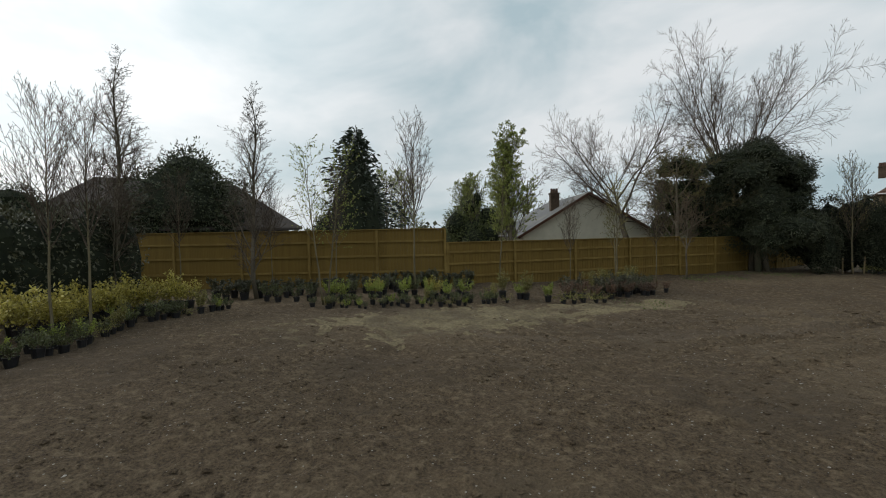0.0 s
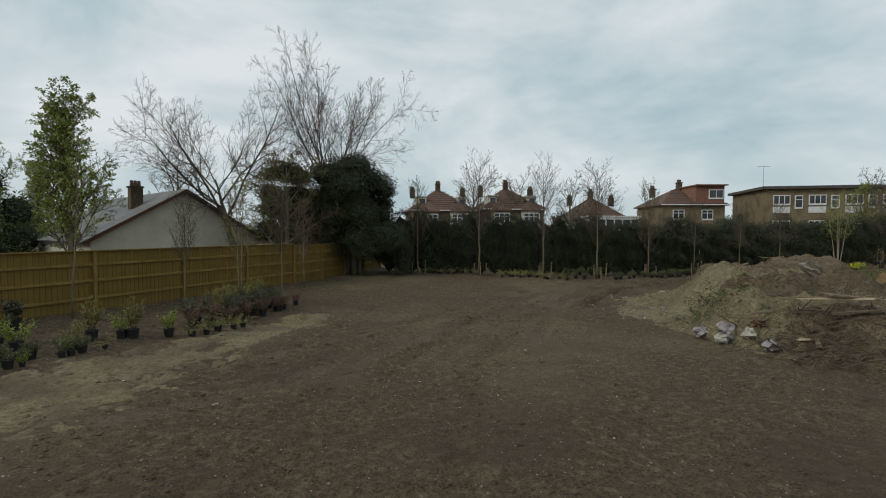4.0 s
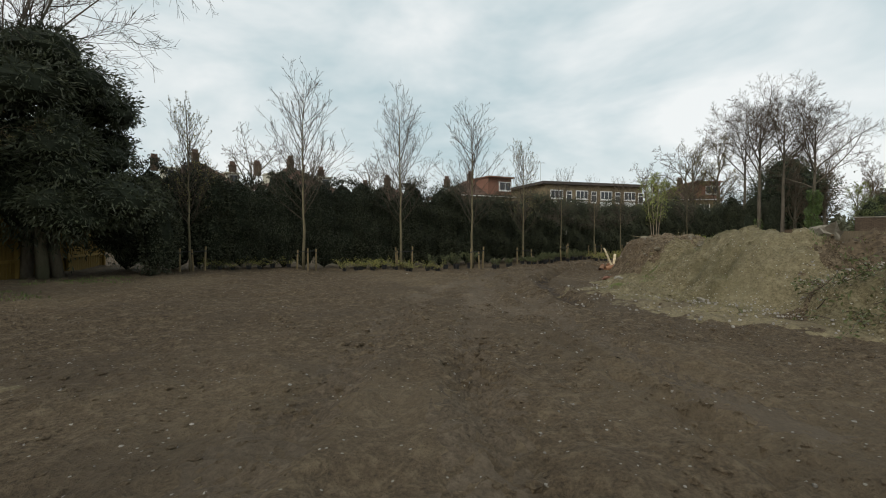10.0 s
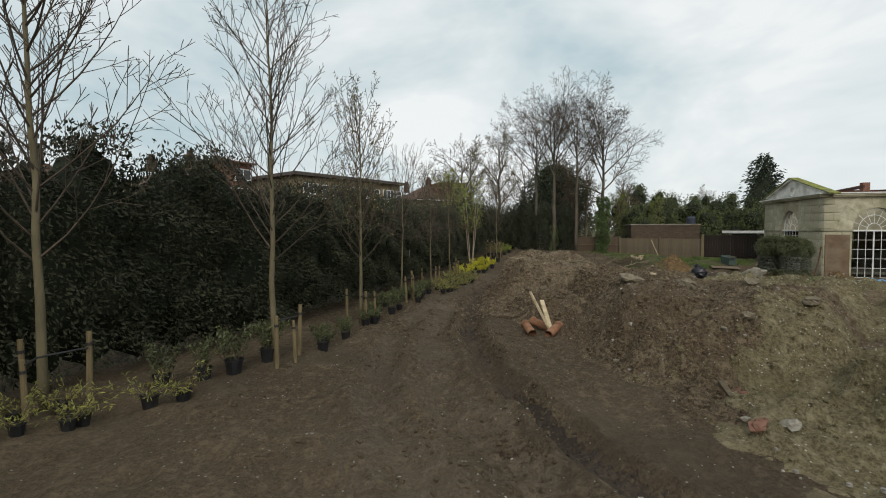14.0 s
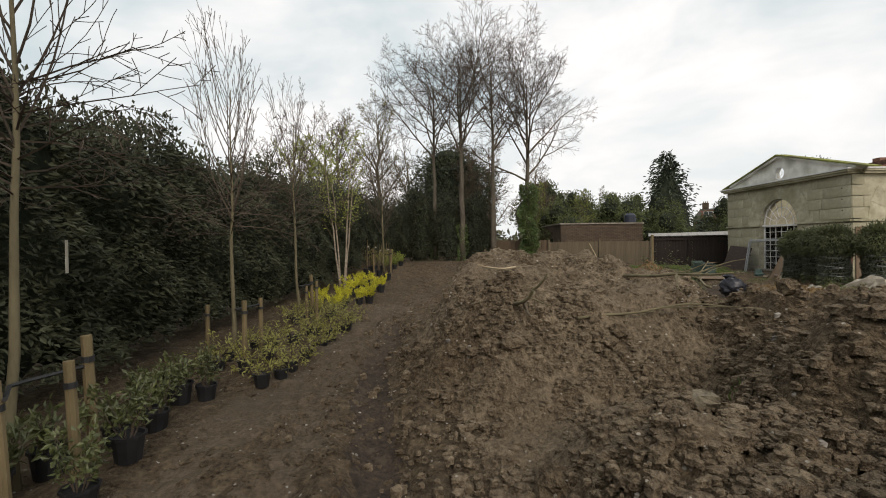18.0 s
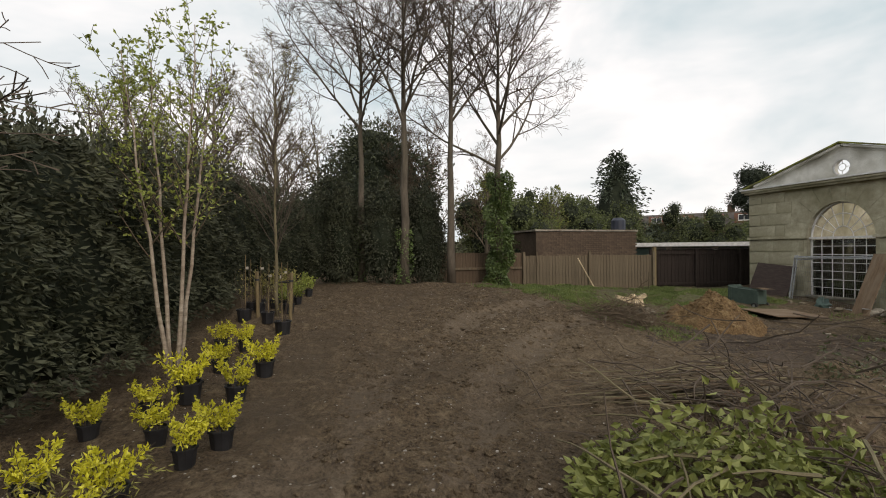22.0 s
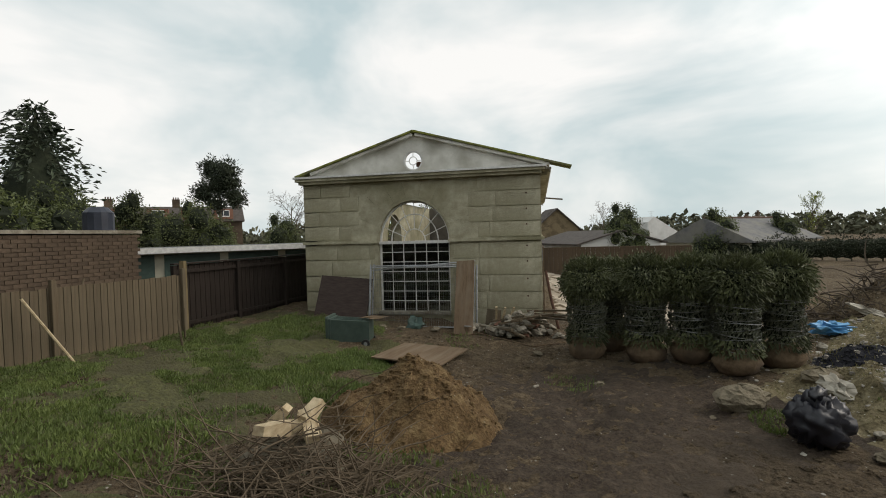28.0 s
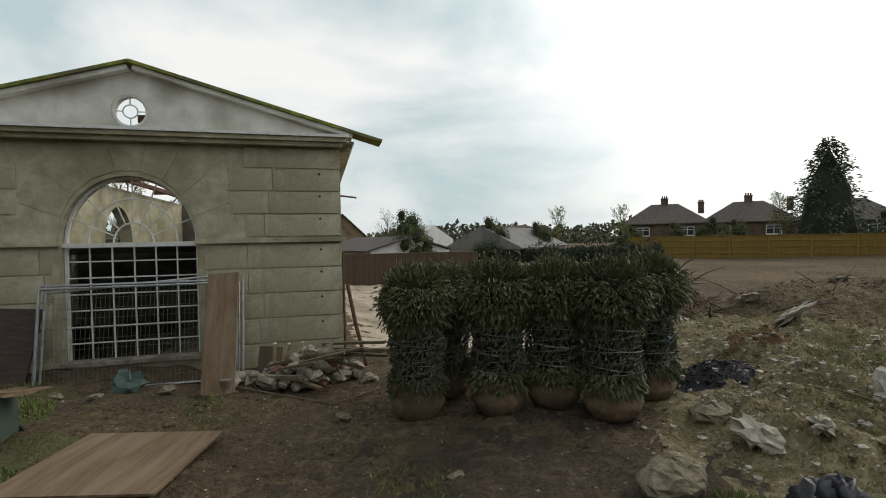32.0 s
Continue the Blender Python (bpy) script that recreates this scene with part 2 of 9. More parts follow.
GRASS = material("grass_blades", (0.070, 0.102, 0.024), (0.180, 0.225, 0.062), 1.2, 0.6, 0, 1, spread=0.4, translucent=0.25)
FENCE_WOOD = material("treated_fence_wood", (0.135, 0.085, 0.018), (0.205, 0.135, 0.034), 2.0, 0.8, 0.3, 60, coarse=0.5, spread=0.14, stretch=(6, 6, 0.6), tint=(0.15, 0.10, 0.03))
FENCE_RAIL = material("treated_rail_wood", (0.17, 0.11, 0.028), (0.25, 0.17, 0.05), 2.0, 0.8, 0.3, 60, spread=0.1)
OLD_WOOD = material("weathered_fence_wood", (0.078, 0.061, 0.040), (0.155, 0.126, 0.085), 1.6, 0.9, 0.4, 50, coarse=0.9, spread=0.22, stretch=(7, 7, 0.5), tint=(0.13, 0.085, 0.05))
RED_WOOD = material("red_brown_fence_wood", (0.066, 0.046, 0.030), (0.125, 0.088, 0.058), 1.6, 0.9, 0.4, 50, spread=0.2, stretch=(7, 7, 0.5))
DARK_WOOD = material("dark_stained_boards", (0.016, 0.011, 0.009), (0.035, 0.026, 0.021), 3.0, 0.85, 0.4, 50, spread=0.2, stretch=(5, 5, 0.6))
STAKE_WOOD = material("tree_stake_wood", (0.115, 0.088, 0.045), (0.23, 0.175, 0.095), 3.0, 0.85, 0.3, 50, spread=0.2, stretch=(5, 5, 0.6))
PALE_WOOD = material("sawn_wood", (0.33, 0.25, 0.15), (0.55, 0.45, 0.30), 3.0, 0.8, 0.3, 50, spread=0.25, stretch=(5, 1, 5))
PLY = material("plywood", (0.105, 0.067, 0.040), (0.178, 0.123, 0.076), 3.0, 0.75, 0.2, 60, coarse=1.0, tint=(0.20, 0.155, 0.11), stretch=(6, 0.7, 1))
BARK = material("grey_bark", (0.085, 0.070, 0.052), (0.20, 0.17, 0.125), 4.0, 0.95, 0.6, 30, stretch=(1, 1, 0.3), tint=(0.07, 0.075, 0.04))
TWIG = material("dark_twigs", (0.055, 0.042, 0.032), (0.11, 0.085, 0.062), 5.0, 0.9, 0, 1)
TRUNK_BARK = material("dark_grey_bark", (0.058, 0.047, 0.036), (0.135, 0.112, 0.084), 4.0, 0.95, 0.6, 30, stretch=(1, 1, 0.3), tint=(0.05, 0.052, 0.03))
YOUNG_BARK = material("young_bark", (0.10, 0.085, 0.050), (0.195, 0.165, 0.098), 5.0, 0.9, 0.3, 40, stretch=(1, 1, 0.3))
WARM_TWIG = material("warm_twigs", (0.080, 0.060, 0.040), (0.14, 0.105, 0.070), 5.0, 0.9, 0, 1)
BIRCH = material("birch_bark", (0.20, 0.155, 0.11), (0.42, 0.36, 0.28), 5.0, 0.8, 0.3, 30, stretch=(1, 1, 3), tint=(0.16, 0.11, 0.08))
LAUREL = material("laurel_leaves", (0.026, 0.030, 0.018), (0.060, 0.064, 0.036), 2.0, 0.65, 0, 1, spread=0.55)
# near-black filling for foliage: the shade between leaves is put into its colour
SHADE_CORE = material("foliage_shade", (0.012, 0.016, 0.009), (0.026, 0.032, 0.017), 3.0, 0.9, 0.6, 12)
YEW = material("yew_needles", (0.024, 0.032, 0.013), (0.062, 0.072, 0.029), 2.0, 0.6, 0, 1, spread=0.5)
FIR = material("conifer_needles", (0.020, 0.032, 0.016), (0.048, 0.066, 0.032), 2.0, 0.6, 0, 1, spread=0.5)
WEED = material("broad_weed_leaves", (0.060, 0.092, 0.022), (0.150, 0.205, 0.055), 1.5, 0.55, 0, 1, spread=0.5, translucent=0.2)
IVY = material("ivy_leaves", (0.045, 0.075, 0.018), (0.12, 0.17, 0.045), 2.0, 0.45, 0, 1, spread=0.5, translucent=0.15)
SPRING = material("spring_leaves", (0.165, 0.209, 0.033), (0.308, 0.341, 0.077), 2.0, 0.55, 0, 1, spread=0.35, translucent=0.3)
BUSH = material("hazy_bush_leaves", (0.050, 0.066, 0.020), (0.12, 0.14, 0.045), 2.0, 0.6, 0, 1, spread=0.45, translucent=0.2)
YELLOW = material("golden_leaves", (0.42, 0.40, 0.02), (0.66, 0.62, 0.06), 3.0, 0.5, 0, 1, spread=0.3, translucent=0.3)
OLIVE = material("olive_leaves", (0.13, 0.12, 0.03), (0.26, 0.23, 0.07), 3.0, 0.55, 0, 1, spread=0.4, translucent=0.2)
TRAILING = material("trailing_leaves", (0.17, 0.165, 0.035), (0.33, 0.32, 0.09), 3.0, 0.55, 0, 1, spread=0.4, translucent=0.2)
DULL_GREEN = material("dull_green_leaves", (0.056, 0.068, 0.024), (0.118, 0.128, 0.046), 3.0, 0.5, 0, 1, spread=0.4, translucent=0.15)
DARK_LEAF = material("dark_shrub_leaves", (0.035, 0.037, 0.019), (0.084, 0.082, 0.040), 3.0, 0.45, 0, 1, spread=0.4)
RED_LEAF = material("bronze_leaves", (0.085, 0.045, 0.026), (0.17, 0.10, 0.055), 3.0, 0.5, 0, 1, spread=0.4)
POT = material("black_plastic_pot", (0.008, 0.008, 0.009), (0.02, 0.02, 0.022), 8.0, 0.45, 0.1, 60)
RENDER_STONE = material("grey_rendered_stone", (0.27, 0.245, 0.165), (0.50, 0.465, 0.345), 3.0, 0.9, 0.5, 30, coarse=0.7, spread=0.10, tint=(0.20, 0.185, 0.105), detail=12)
PALE_RENDER = material("pale_pediment_render", (0.60, 0.585, 0.53), (0.80, 0.785, 0.73), 2.5, 0.9, 0.4, 30, coarse=1.1, tint=(0.34, 0.32, 0.26), detail=12)
MOSS = material("yellow_green_moss", (0.10, 0.11, 0.03), (0.30, 0.31, 0.07), 7.0, 0.95, 0.6, 40, coarse=1.5, tint=(0.13, 0.12, 0.08))
TURF = material("rough_green_turf", (0.040, 0.038, 0.018), (0.105, 0.105, 0.042), 14.0, 0.95, 0.9, 25, coarse=0.8, tint=(0.06, 0.05, 0.028), bump_dist=0.05, detail=12)
WHITE_PAINT = material("flaking_white_paint", (0.52, 0.51, 0.49), (0.74, 0.73, 0.70), 8.0, 0.6, 0.2, 60)
RUST = material("rusted_iron", (0.07, 0.035, 0.024), (0.15, 0.08, 0.055), 9.0, 0.8, 0.4, 50, metal=0.3)
FAR_LEAF = material("far_woods", (0.055, 0.058, 0.036), (0.12, 0.12, 0.075), 0.2, 0.8, 0, 1, spread=0.4)
STEEL = material("galvanised_steel", (0.30, 0.31, 0.32), (0.48, 0.49, 0.50), 12.0, 0.45, 0.1, 60, metal=0.8)
BRICK = material("red_brick", (0.13, 0.065, 0.045), (0.22, 0.115, 0.08), 9.0, 0.9, 0.3, 60, spread=0.3)
YELLOW_BRICK = material("stock_brick", (0.14, 0.106, 0.062), (0.215, 0.168, 0.102), 6.0, 0.9, 0.3, 60, coarse=1.0, spread=0.2)
BROWN_BRICK = material("dull_brown_brick", (0.075, 0.052, 0.036), (0.128, 0.094, 0.066), 8.0, 0.9, 0.4, 60, coarse=0.8, spread=0.35)
ROOF_TILE = material("red_roof_tiles", (0.085, 0.057, 0.043), (0.135, 0.090, 0.068), 3.0, 0.9, 0.3, 30, coarse=0.6, spread=0.1, tint=(0.114, 0.066, 0.048))
SLATE = material("grey_slates", (0.081, 0.081, 0.083), (0.140, 0.139, 0.140), 3.0, 0.7, 0.3, 30, coarse=0.7, spread=0.15, tint=(0.170, 0.162, 0.136))
DARK_ROOF = material("dark_roof", (0.05, 0.042, 0.038), (0.10, 0.085, 0.075), 3.0, 0.85, 0.3, 30)
CREAM = material("cream_render", (0.43, 0.41, 0.32), (0.57, 0.545, 0.445), 0.8, 0.9, 0.15, 40)
WHITE_WALL = material("white_render", (0.496, 0.496, 0.480), (0.624, 0.624, 0.608), 0.8, 0.85, 0.15, 40)
PANE_DARK = material("dark_window_glass", (0.02, 0.024, 0.028), (0.05, 0.056, 0.062), 0.6, 0.08, 0, 1)
GLASS = plain_glass("old_glass", (0.75, 0.79, 0.78))
CONCRETE = material("rough_concrete", (0.17, 0.15, 0.115), (0.34, 0.315, 0.26), 9.0, 0.95, 0.8, 20, coarse=2.5, tint=(0.13, 0.105, 0.075), bump_dist=0.03, detail=10)
GREEN_PLASTIC = material("green_bin_plastic", (0.034, 0.056, 0.046), (0.060, 0.088, 0.074), 5.0, 0.5, 0.15, 60)
HESSIAN = material("brown_hessian", (0.10, 0.068, 0.042), (0.19, 0.135, 0.085), 12.0, 0.95, 0.6, 80, coarse=2.0, tint=(0.07, 0.05, 0.035))
BLACK_BAG = material("black_polythene", (0.008, 0.008, 0.012), (0.02, 0.02, 0.028), 5.0, 0.38, 0.3, 12)
BLUE_SHEET = material("blue_tarpaulin", (0.07, 0.26, 0.50), (0.14, 0.38, 0.62), 5.0, 0.5, 0.3, 20)
WHITE_RAG = material("pale_builders_sheet", (0.24, 0.215, 0.17), (0.42, 0.39, 0.33), 6.0, 0.8, 0.4, 20)
LILAC_RAG = material("dirty_lilac_plasterboard", (0.16, 0.14, 0.14), (0.34, 0.31, 0.31), 6.0, 0.9, 0.4, 20)
COAL = material("dark_cinders", (0.012, 0.012, 0.016), (0.032, 0.032, 0.04), 14.0, 0.85, 0.8, 50)
TERRACOTTA = material("orange_clay_pipe", (0.20, 0.095, 0.05), (0.31, 0.16, 0.09), 6.0, 0.75, 0.2, 40)
BROWN_PANEL = material("dark_brown_panel", (0.040, 0.026, 0.022), (0.070, 0.050, 0.042), 4.0, 0.7, 0.3, 40, stretch=(1, 1, 5))
PAVING = material("pale_gravel_drive", (0.30, 0.25, 0.19), (0.44, 0.38, 0.30), 7.0, 0.95, 0.4, 50, coarse=0.6)
RUBBER = material("black_rubber_tie", (0.010, 0.010, 0.010), (0.022, 0.022, 0.022), 8.0, 0.6, 0, 1)
GARAGE_GREEN = material("green_garage_doors", (0.035, 0.065, 0.055), (0.06, 0.10, 0.085), 4.0, 0.6, 0.1, 40)
BLUE_DRUM = material("dark_blue_drum", (0.012, 0.016, 0.028), (0.025, 0.03, 0.048), 4.0, 0.5, 0.1, 40)
# plaster with the dimness of the inside put into its colour
SHADED_PLASTER = material("shade_toned_plaster", (0.10, 0.09, 0.075), (0.17, 0.155, 0.13), 2.0, 0.9, 0.2, 30)
WIRE = material("wire_netting", (0.16, 0.165, 0.16), (0.26, 0.265, 0.26), 9.0, 0.5, 0, 1, metal=0.5)
SILVER_LEAF = material("wrapped_foliage", (0.055, 0.062, 0.036), (0.135, 0.142, 0.092), 3.0, 0.45, 0, 1, spread=0.5)


# ---- helpers for meshes ----
def mesh_from(name, verts, faces, mat, smooth=False):
    me = bpy.data.meshes.new(name)
    me.from_pydata([tuple(v) for v in verts] if not isinstance(verts, np.ndarray) else verts.tolist(), [], faces if isinstance(faces, list) else faces.tolist())
    me.materials.append(mat)
    if smooth:
        me.polygons.foreach_set("use_smooth", [True] * len(me.polygons))
    me.update()
    return me


class Shape:
    """Vertices and faces that are gathered into one mesh."""

    def __init__(self):
        self.v, self.f = [], []

    def add(self, verts, faces):
        k = len(self.v)
        self.v += [tuple(p) for p in verts]
        self.f += [tuple(i + k for i in q) for q in faces]
        return self

    def box(self, c, s, rz=0.0, m=None, bevel=0.0):
        """A box of size s about c; with a bevel its long edges are cut."""
        x, y, z = (0.5 * a for a in s)
        if bevel:
            b = min(bevel, x * 0.9, y * 0.9)
            ring = [(-x + b, -y), (x - b, -y), (x, -y + b), (x, y - b), (x - b, y), (-x + b, y), (-x, y - b), (-x, -y + b)]
            pts = [Vector((px, py, pz)) for pz in (-z, z) for px, py in ring]
            faces = [tuple(range(7, -1, -1)), tuple(range(8, 16))] + [(i, (i + 1) % 8, 8 + (i + 1) % 8, 8 + i) for i in range(8)]
        else:
            pts = [Vector((px, py, pz)) for pz in (-z, z) for px, py in ((-x, -y), (x, -y), (x, y), (-x, y))]
            faces = [(3, 2, 1, 0), (4, 5, 6, 7), (0, 1, 5, 4), (1, 2, 6, 5), (2, 3, 7, 6), (3, 0, 4, 7)]
        t = Matrix.Translation(c) @ (m or Matrix.Rotation(rz, 4, "Z"))
        return self.add([t @ p for p in pts], faces)

    def tube(self, pts, radii, sides=6, cap=True):
        """A tapering tube along a line of points."""
        pts = [Vector(p) for p in pts]
        rings = []
        side = None
        for i, p in enumerate(pts):
            d = (pts[min(i + 1, len(pts) - 1)] - pts[max(i - 1, 0)])
            d = d.normalized() if d.length > 1e-9 else Vector((0, 0, 1))
            if side is None:
                side = d.orthogonal().normalized()
            side = (side - d * side.dot(d))
            side = side.normalized() if side.length > 1e-6 else d.orthogonal().normalized()
            up = d.cross(side)
            rings.append([p + radii[i] * (math.cos(2 * math.pi * k / sides) * side + math.sin(2 * math.pi * k / sides) * up) for k in range(sides)])
        faces = [(a * sides + k, a * sides + (k + 1) % sides, (a + 1) * sides + (k + 1) % sides, (a + 1) * sides + k) for a in range(len(pts) - 1) for k in range(sides)]
        if cap:
            faces += [tuple(range(sides - 1, -1, -1)), tuple((len(pts) - 1) * sides + k for k in range(sides))]
        return self.add([q for r in rings for q in r], faces)

    def prism(self, outline, thick, m):
        """A flat outline (x, z) given a thickness along y and laid by m."""
        k = len(outline)
        pts = [m @ Vector((x, y, z)) for y in (0, thick) for x, z in outline]
        faces = [tuple(range(k)), tuple(range(2 * k - 1, k - 1, -1))] + [(i, i + k, (i + 1) % k + k, (i + 1) % k) for i in range(k)]
        return self.add(pts, faces)

    def lump(self, c, r, rough=0.25, rings=4, sides=7, rng=random, m=None):
        """A rough stone or clod."""
        pts = []
        for a in range(rings + 1):
            th = math.pi * a / rings
            for k in range(sides):
                ph = 2 * math.pi * (k + 0.5 * (a % 2)) / sides
                j = 1 + rough * (rng.random() * 2 - 1)
                p = Vector((r[0] * j * math.sin(th) * math.cos(ph), r[1] * j * math.sin(th) * math.sin(ph), r[2] * j * math.cos(th)))
                pts.append(Vector(c) + (m @ p if m else p))
        faces = [(a * sides + k, a * sides + (k + 1) % sides, (a + 1) * sides + (k + 1) % sides, (a + 1) * sides + k) for a in range(rings) for k in range(sides)]
        return self.add(pts, faces)

    def mesh(self, name, mat, smooth=False):
        return mesh_from(name, self.v, self.f, mat, smooth)


def part(name, shape, mat, parent=None, label="", smooth=False):
    """Links a shape (or a mesh) as one mesh object, under a thing or a part."""
    me = shape.mesh(name, mat, smooth) if isinstance(shape, Shape) else shape
    ob = new(name, me)
    ob.parent = parent
    return tagged(ob, label)


def thing(name, label, category, group="", kind="", at=None):
    ob = new(name)
    if at is not None:
        ob.matrix_basis = at
    return tagged(ob, label, category, group, kind)


def smooth01(a):
    a = np.clip(a, 0, 1)
    return a * a * (3 - 2 * a)


def vnoise(x, y, seed=0):
    """Smooth value noise for arrays of places, between -1 and 1."""
    xi, yi = np.floor(x).astype(np.int64), np.floor(y).astype(np.int64)
    fx, fy = smooth01(x - xi), smooth01(y - yi)

    def h(a, b):
        v = (a * 374761393 + b * 668265263 + seed * 974634777) & 0xFFFFFFFF
        v = ((v ^ (v >> 13)) * 1274126177) & 0xFFFFFFFF
        return ((v ^ (v >> 16)) & 0xFFFF) / 32767.5 - 1

    a = h(xi, yi) * (1 - fx) + h(xi + 1, yi) * fx
    b = h(xi, yi + 1) * (1 - fx) + h(xi + 1, yi + 1) * fx
    return a * (1 - fy) + b * fy


def fractal(x, y, octaves=4, seed=0, gain=0.5):
    return sum(gain**o * vnoise(x * 2**o + 17.3 * o, y * 2**o - 9.1 * o, seed + o) for o in range(octaves))


# ---- the lie of the land ----
def base_z(x, y):
    """Nearly level, rising to the west bank, the hedge's near end and the yard's far corner."""
    x, y = np.asarray(x, float), np.asarray(y, float)
    z = 1.02 + 0.10 * smooth01((x - 14) / 12)
    z = z + 0.22 * smooth01((y - 15) / 6) * smooth01((13 - x) / 8) * smooth01((60 - y) / 15)
    z = z + 0.42 * smooth01((-1.5 - x) / 9) * smooth01((x + 70) / 30)
    z = z + 0.42 * smooth01((x - 34) / 7) * smooth01((70 - x) / 20) + 0.40 * smooth01((y - 7) / 9) * smooth01((x - 29) / 10) * smooth01((80 - x) / 30)
    z = z - 0.55 * smooth01((35.0 - x) / 3) * smooth01((3.5 - y) / 5) * smooth01((x - 15) / 10) * smooth01((y + 40) / 20)
    return z


def line_distance(x, y, pts):
    """Distance from places to a line of points, and how far along it the nearest spot lies."""
    best, along, run = np.full(np.shape(x), 1e9), np.zeros(np.shape(x)), 0.0
    for (x0, y0), (x1, y1) in zip(pts, pts[1:]):
        ln = math.hypot(x1 - x0, y1 - y0)
        f = np.clip(((x - x0) * (x1 - x0) + (y - y0) * (y1 - y0)) / ln**2, 0, 1)
        d = np.hypot(x - x0 - f * (x1 - x0), y - y0 - f * (y1 - y0))
        along = np.where(d < best, run + f * ln, along)
        best = np.minimum(best, d)
        run += ln
    return best, along


# wheel ruts: line, depth, half width, height of the tread
RUTS = [([(7.92, 12.24), (9.9, 14.27), (11.93, 16.07), (15, 17.57), (17.95, 18.48), (20.91, 18.89), (24.84, 19.28), (27.9, 19.01)], 0.25, 0.22, 0.03),
        ([(6.18, 12.64), (8.31, 15.3), (10.2, 17.3), (13.65, 19.25), (17.06, 20.07), (21.14, 20.34), (25.74, 20.25), (31.03, 19.19)], 0.12, 0.24, 0.03),
        ([(3.68, 7.95), (6.86, 12.52), (9.62, 15.49), (13.05, 17.93), (17.45, 19.32), (23.57, 19.81), (27.92, 19.59)], 0.11, 0.26, 0.035),
        ([(-4.99, 3.69), (-1.28, 6.74), (2.71, 10.71), (8.47, 15.64), (13.1, 17.49)], 0.085, 0.25, 0.035),
        ([(-5.41, 5.97), (-2, 8.42), (1.67, 11.75), (7.1, 16.32), (11.72, 18.75)], 0.075, 0.25, 0.035),
        ([(-1.33, -0.67), (0.87, 5.05), (4.93, 10.84)], 0.075, 0.25, 0.035),
        ([(-3.27, 0.47), (-0.55, 5.96), (3.16, 11.34)], 0.07, 0.25, 0.035),
        ([(27.78, 18.52), (32.1, 16.87), (35.57, 13.9), (36.84, 10.8)], 0.08, 0.24, 0.035),
        ([(27.33, 19.84), (32.58, 18.36), (36.89, 15.08), (38.16, 12.7)], 0.075, 0.24, 0.035),
        ([(31.51, 17.24), (33.84, 13.31), (33.3, 9.35), (33.88, 5.99)], 0.035, 0.24, 0.028)]


def ground_z(x, y):
    x, y = np.asarray(x, float), np.asarray(y, float)
    z = base_z(x, y)
    near = smooth01((x + 30) / 6) * smooth01((60 - x) / 8) * smooth01((y + 30) / 6) * smooth01((45 - y) / 6)
    rough = 0.05 * fractal(x * 0.7, y * 0.7, 3, 3) + 0.05 * fractal(x * 2.3, y * 2.3, 3, 9)
    for line, deep, half, tread in RUTS:
        d, along = line_distance(x, y, line)
        d = d + 0.05 * vnoise(x * 1.7, y * 1.7, 13)
        fade = 0.55 + 0.45 * vnoise(along * 0.5, 0 * along, 19)
        rough = rough - 1.2 * fade * deep * (np.exp(-((d / half) ** 2)) - 0.45 * np.exp(-(((d - half * 1.75) / (half * 0.5)) ** 2)))
        rough = rough + 1.5 * fade * tread * np.exp(-((d / half) ** 4)) * np.sin(along * 17 + 9 * d)
    return z + near * rough


# mounds of the spoil heap: middle, half sizes, turn, height
HEAP = [(24.6, 16.4, 3.1, 2.5, -0.02, 1.27), (21.6, 14.2, 3.6, 2.7, 0.1, 1.22), (20.6, 15.9, 3.0, 2.3, 0.1, 0.62), (17.59, 13.29, 3.9, 3.7, 0.2, 1.32), (14.31, 9.14, 4.6, 4.2, 0.2, 1.3), (12.68, 5.9, 5.0, 4.6, 0.3, 0.98), (21.46, 8.73, 5.2, 4.6, 0.2, 0.4), (18.9, 2.45, 5.8, 4.6, 0.1, 0.75), (25.25, 5.12, 4.2, 4.2, 0.0, 0.34), (24.43, -0.82, 4.4, 3.2, 0.3, 0.6), (27.0, 8.6, 3.6, 3.4, 0.0, 0.26), (26.28, 6.81, 3.2, 2.8, 0.0, 0.3)]
HOLLOWS = [(22.5, 15.85, 1.0, 0.75), (14.95, 11.4, 0.9, 0.45), (24.63, 13.58, 1.0, 0.3)]


def heap_h(x, y):
    """Height of the spoil heap over the ground."""
    x, y = np.asarray(x, float), np.asarray(y, float)
    top = np.zeros_like(x)
    for cx, cy, a, b, turn, h in HEAP:
        dx, dy = x - cx, y - cy
        u, v = (dx * math.cos(turn) + dy * math.sin(turn)) / a, (-dx * math.sin(turn) + dy * math.cos(turn)) / b
        rr = np.sqrt(u * u + v * v) + 0.13 * fractal(x * 0.5, y * 0.5, 2, 31)
        top = np.maximum(top, h * smooth01((1.0 - rr) * 1.9))
    for cx, cy, r, deep in HOLLOWS:
        top = top - deep * np.exp(-(((x - cx) ** 2 + (y - cy) ** 2) / r**2)) * smooth01(top / 0.6)
    edge = smooth01(top / 0.35)
    lumps = 0.15 * fractal(x * 0.8, y * 0.8, 3, 41) + 0.11 * fractal(x * 2.2, y * 2.2, 3, 51) + 0.06 * np.abs(fractal(x * 5.0, y * 5.0, 3, 57)) - 0.05 * np.abs(vnoise(x * 3.1, y * 3.1, 59))
    return top + edge * lumps - 0.06


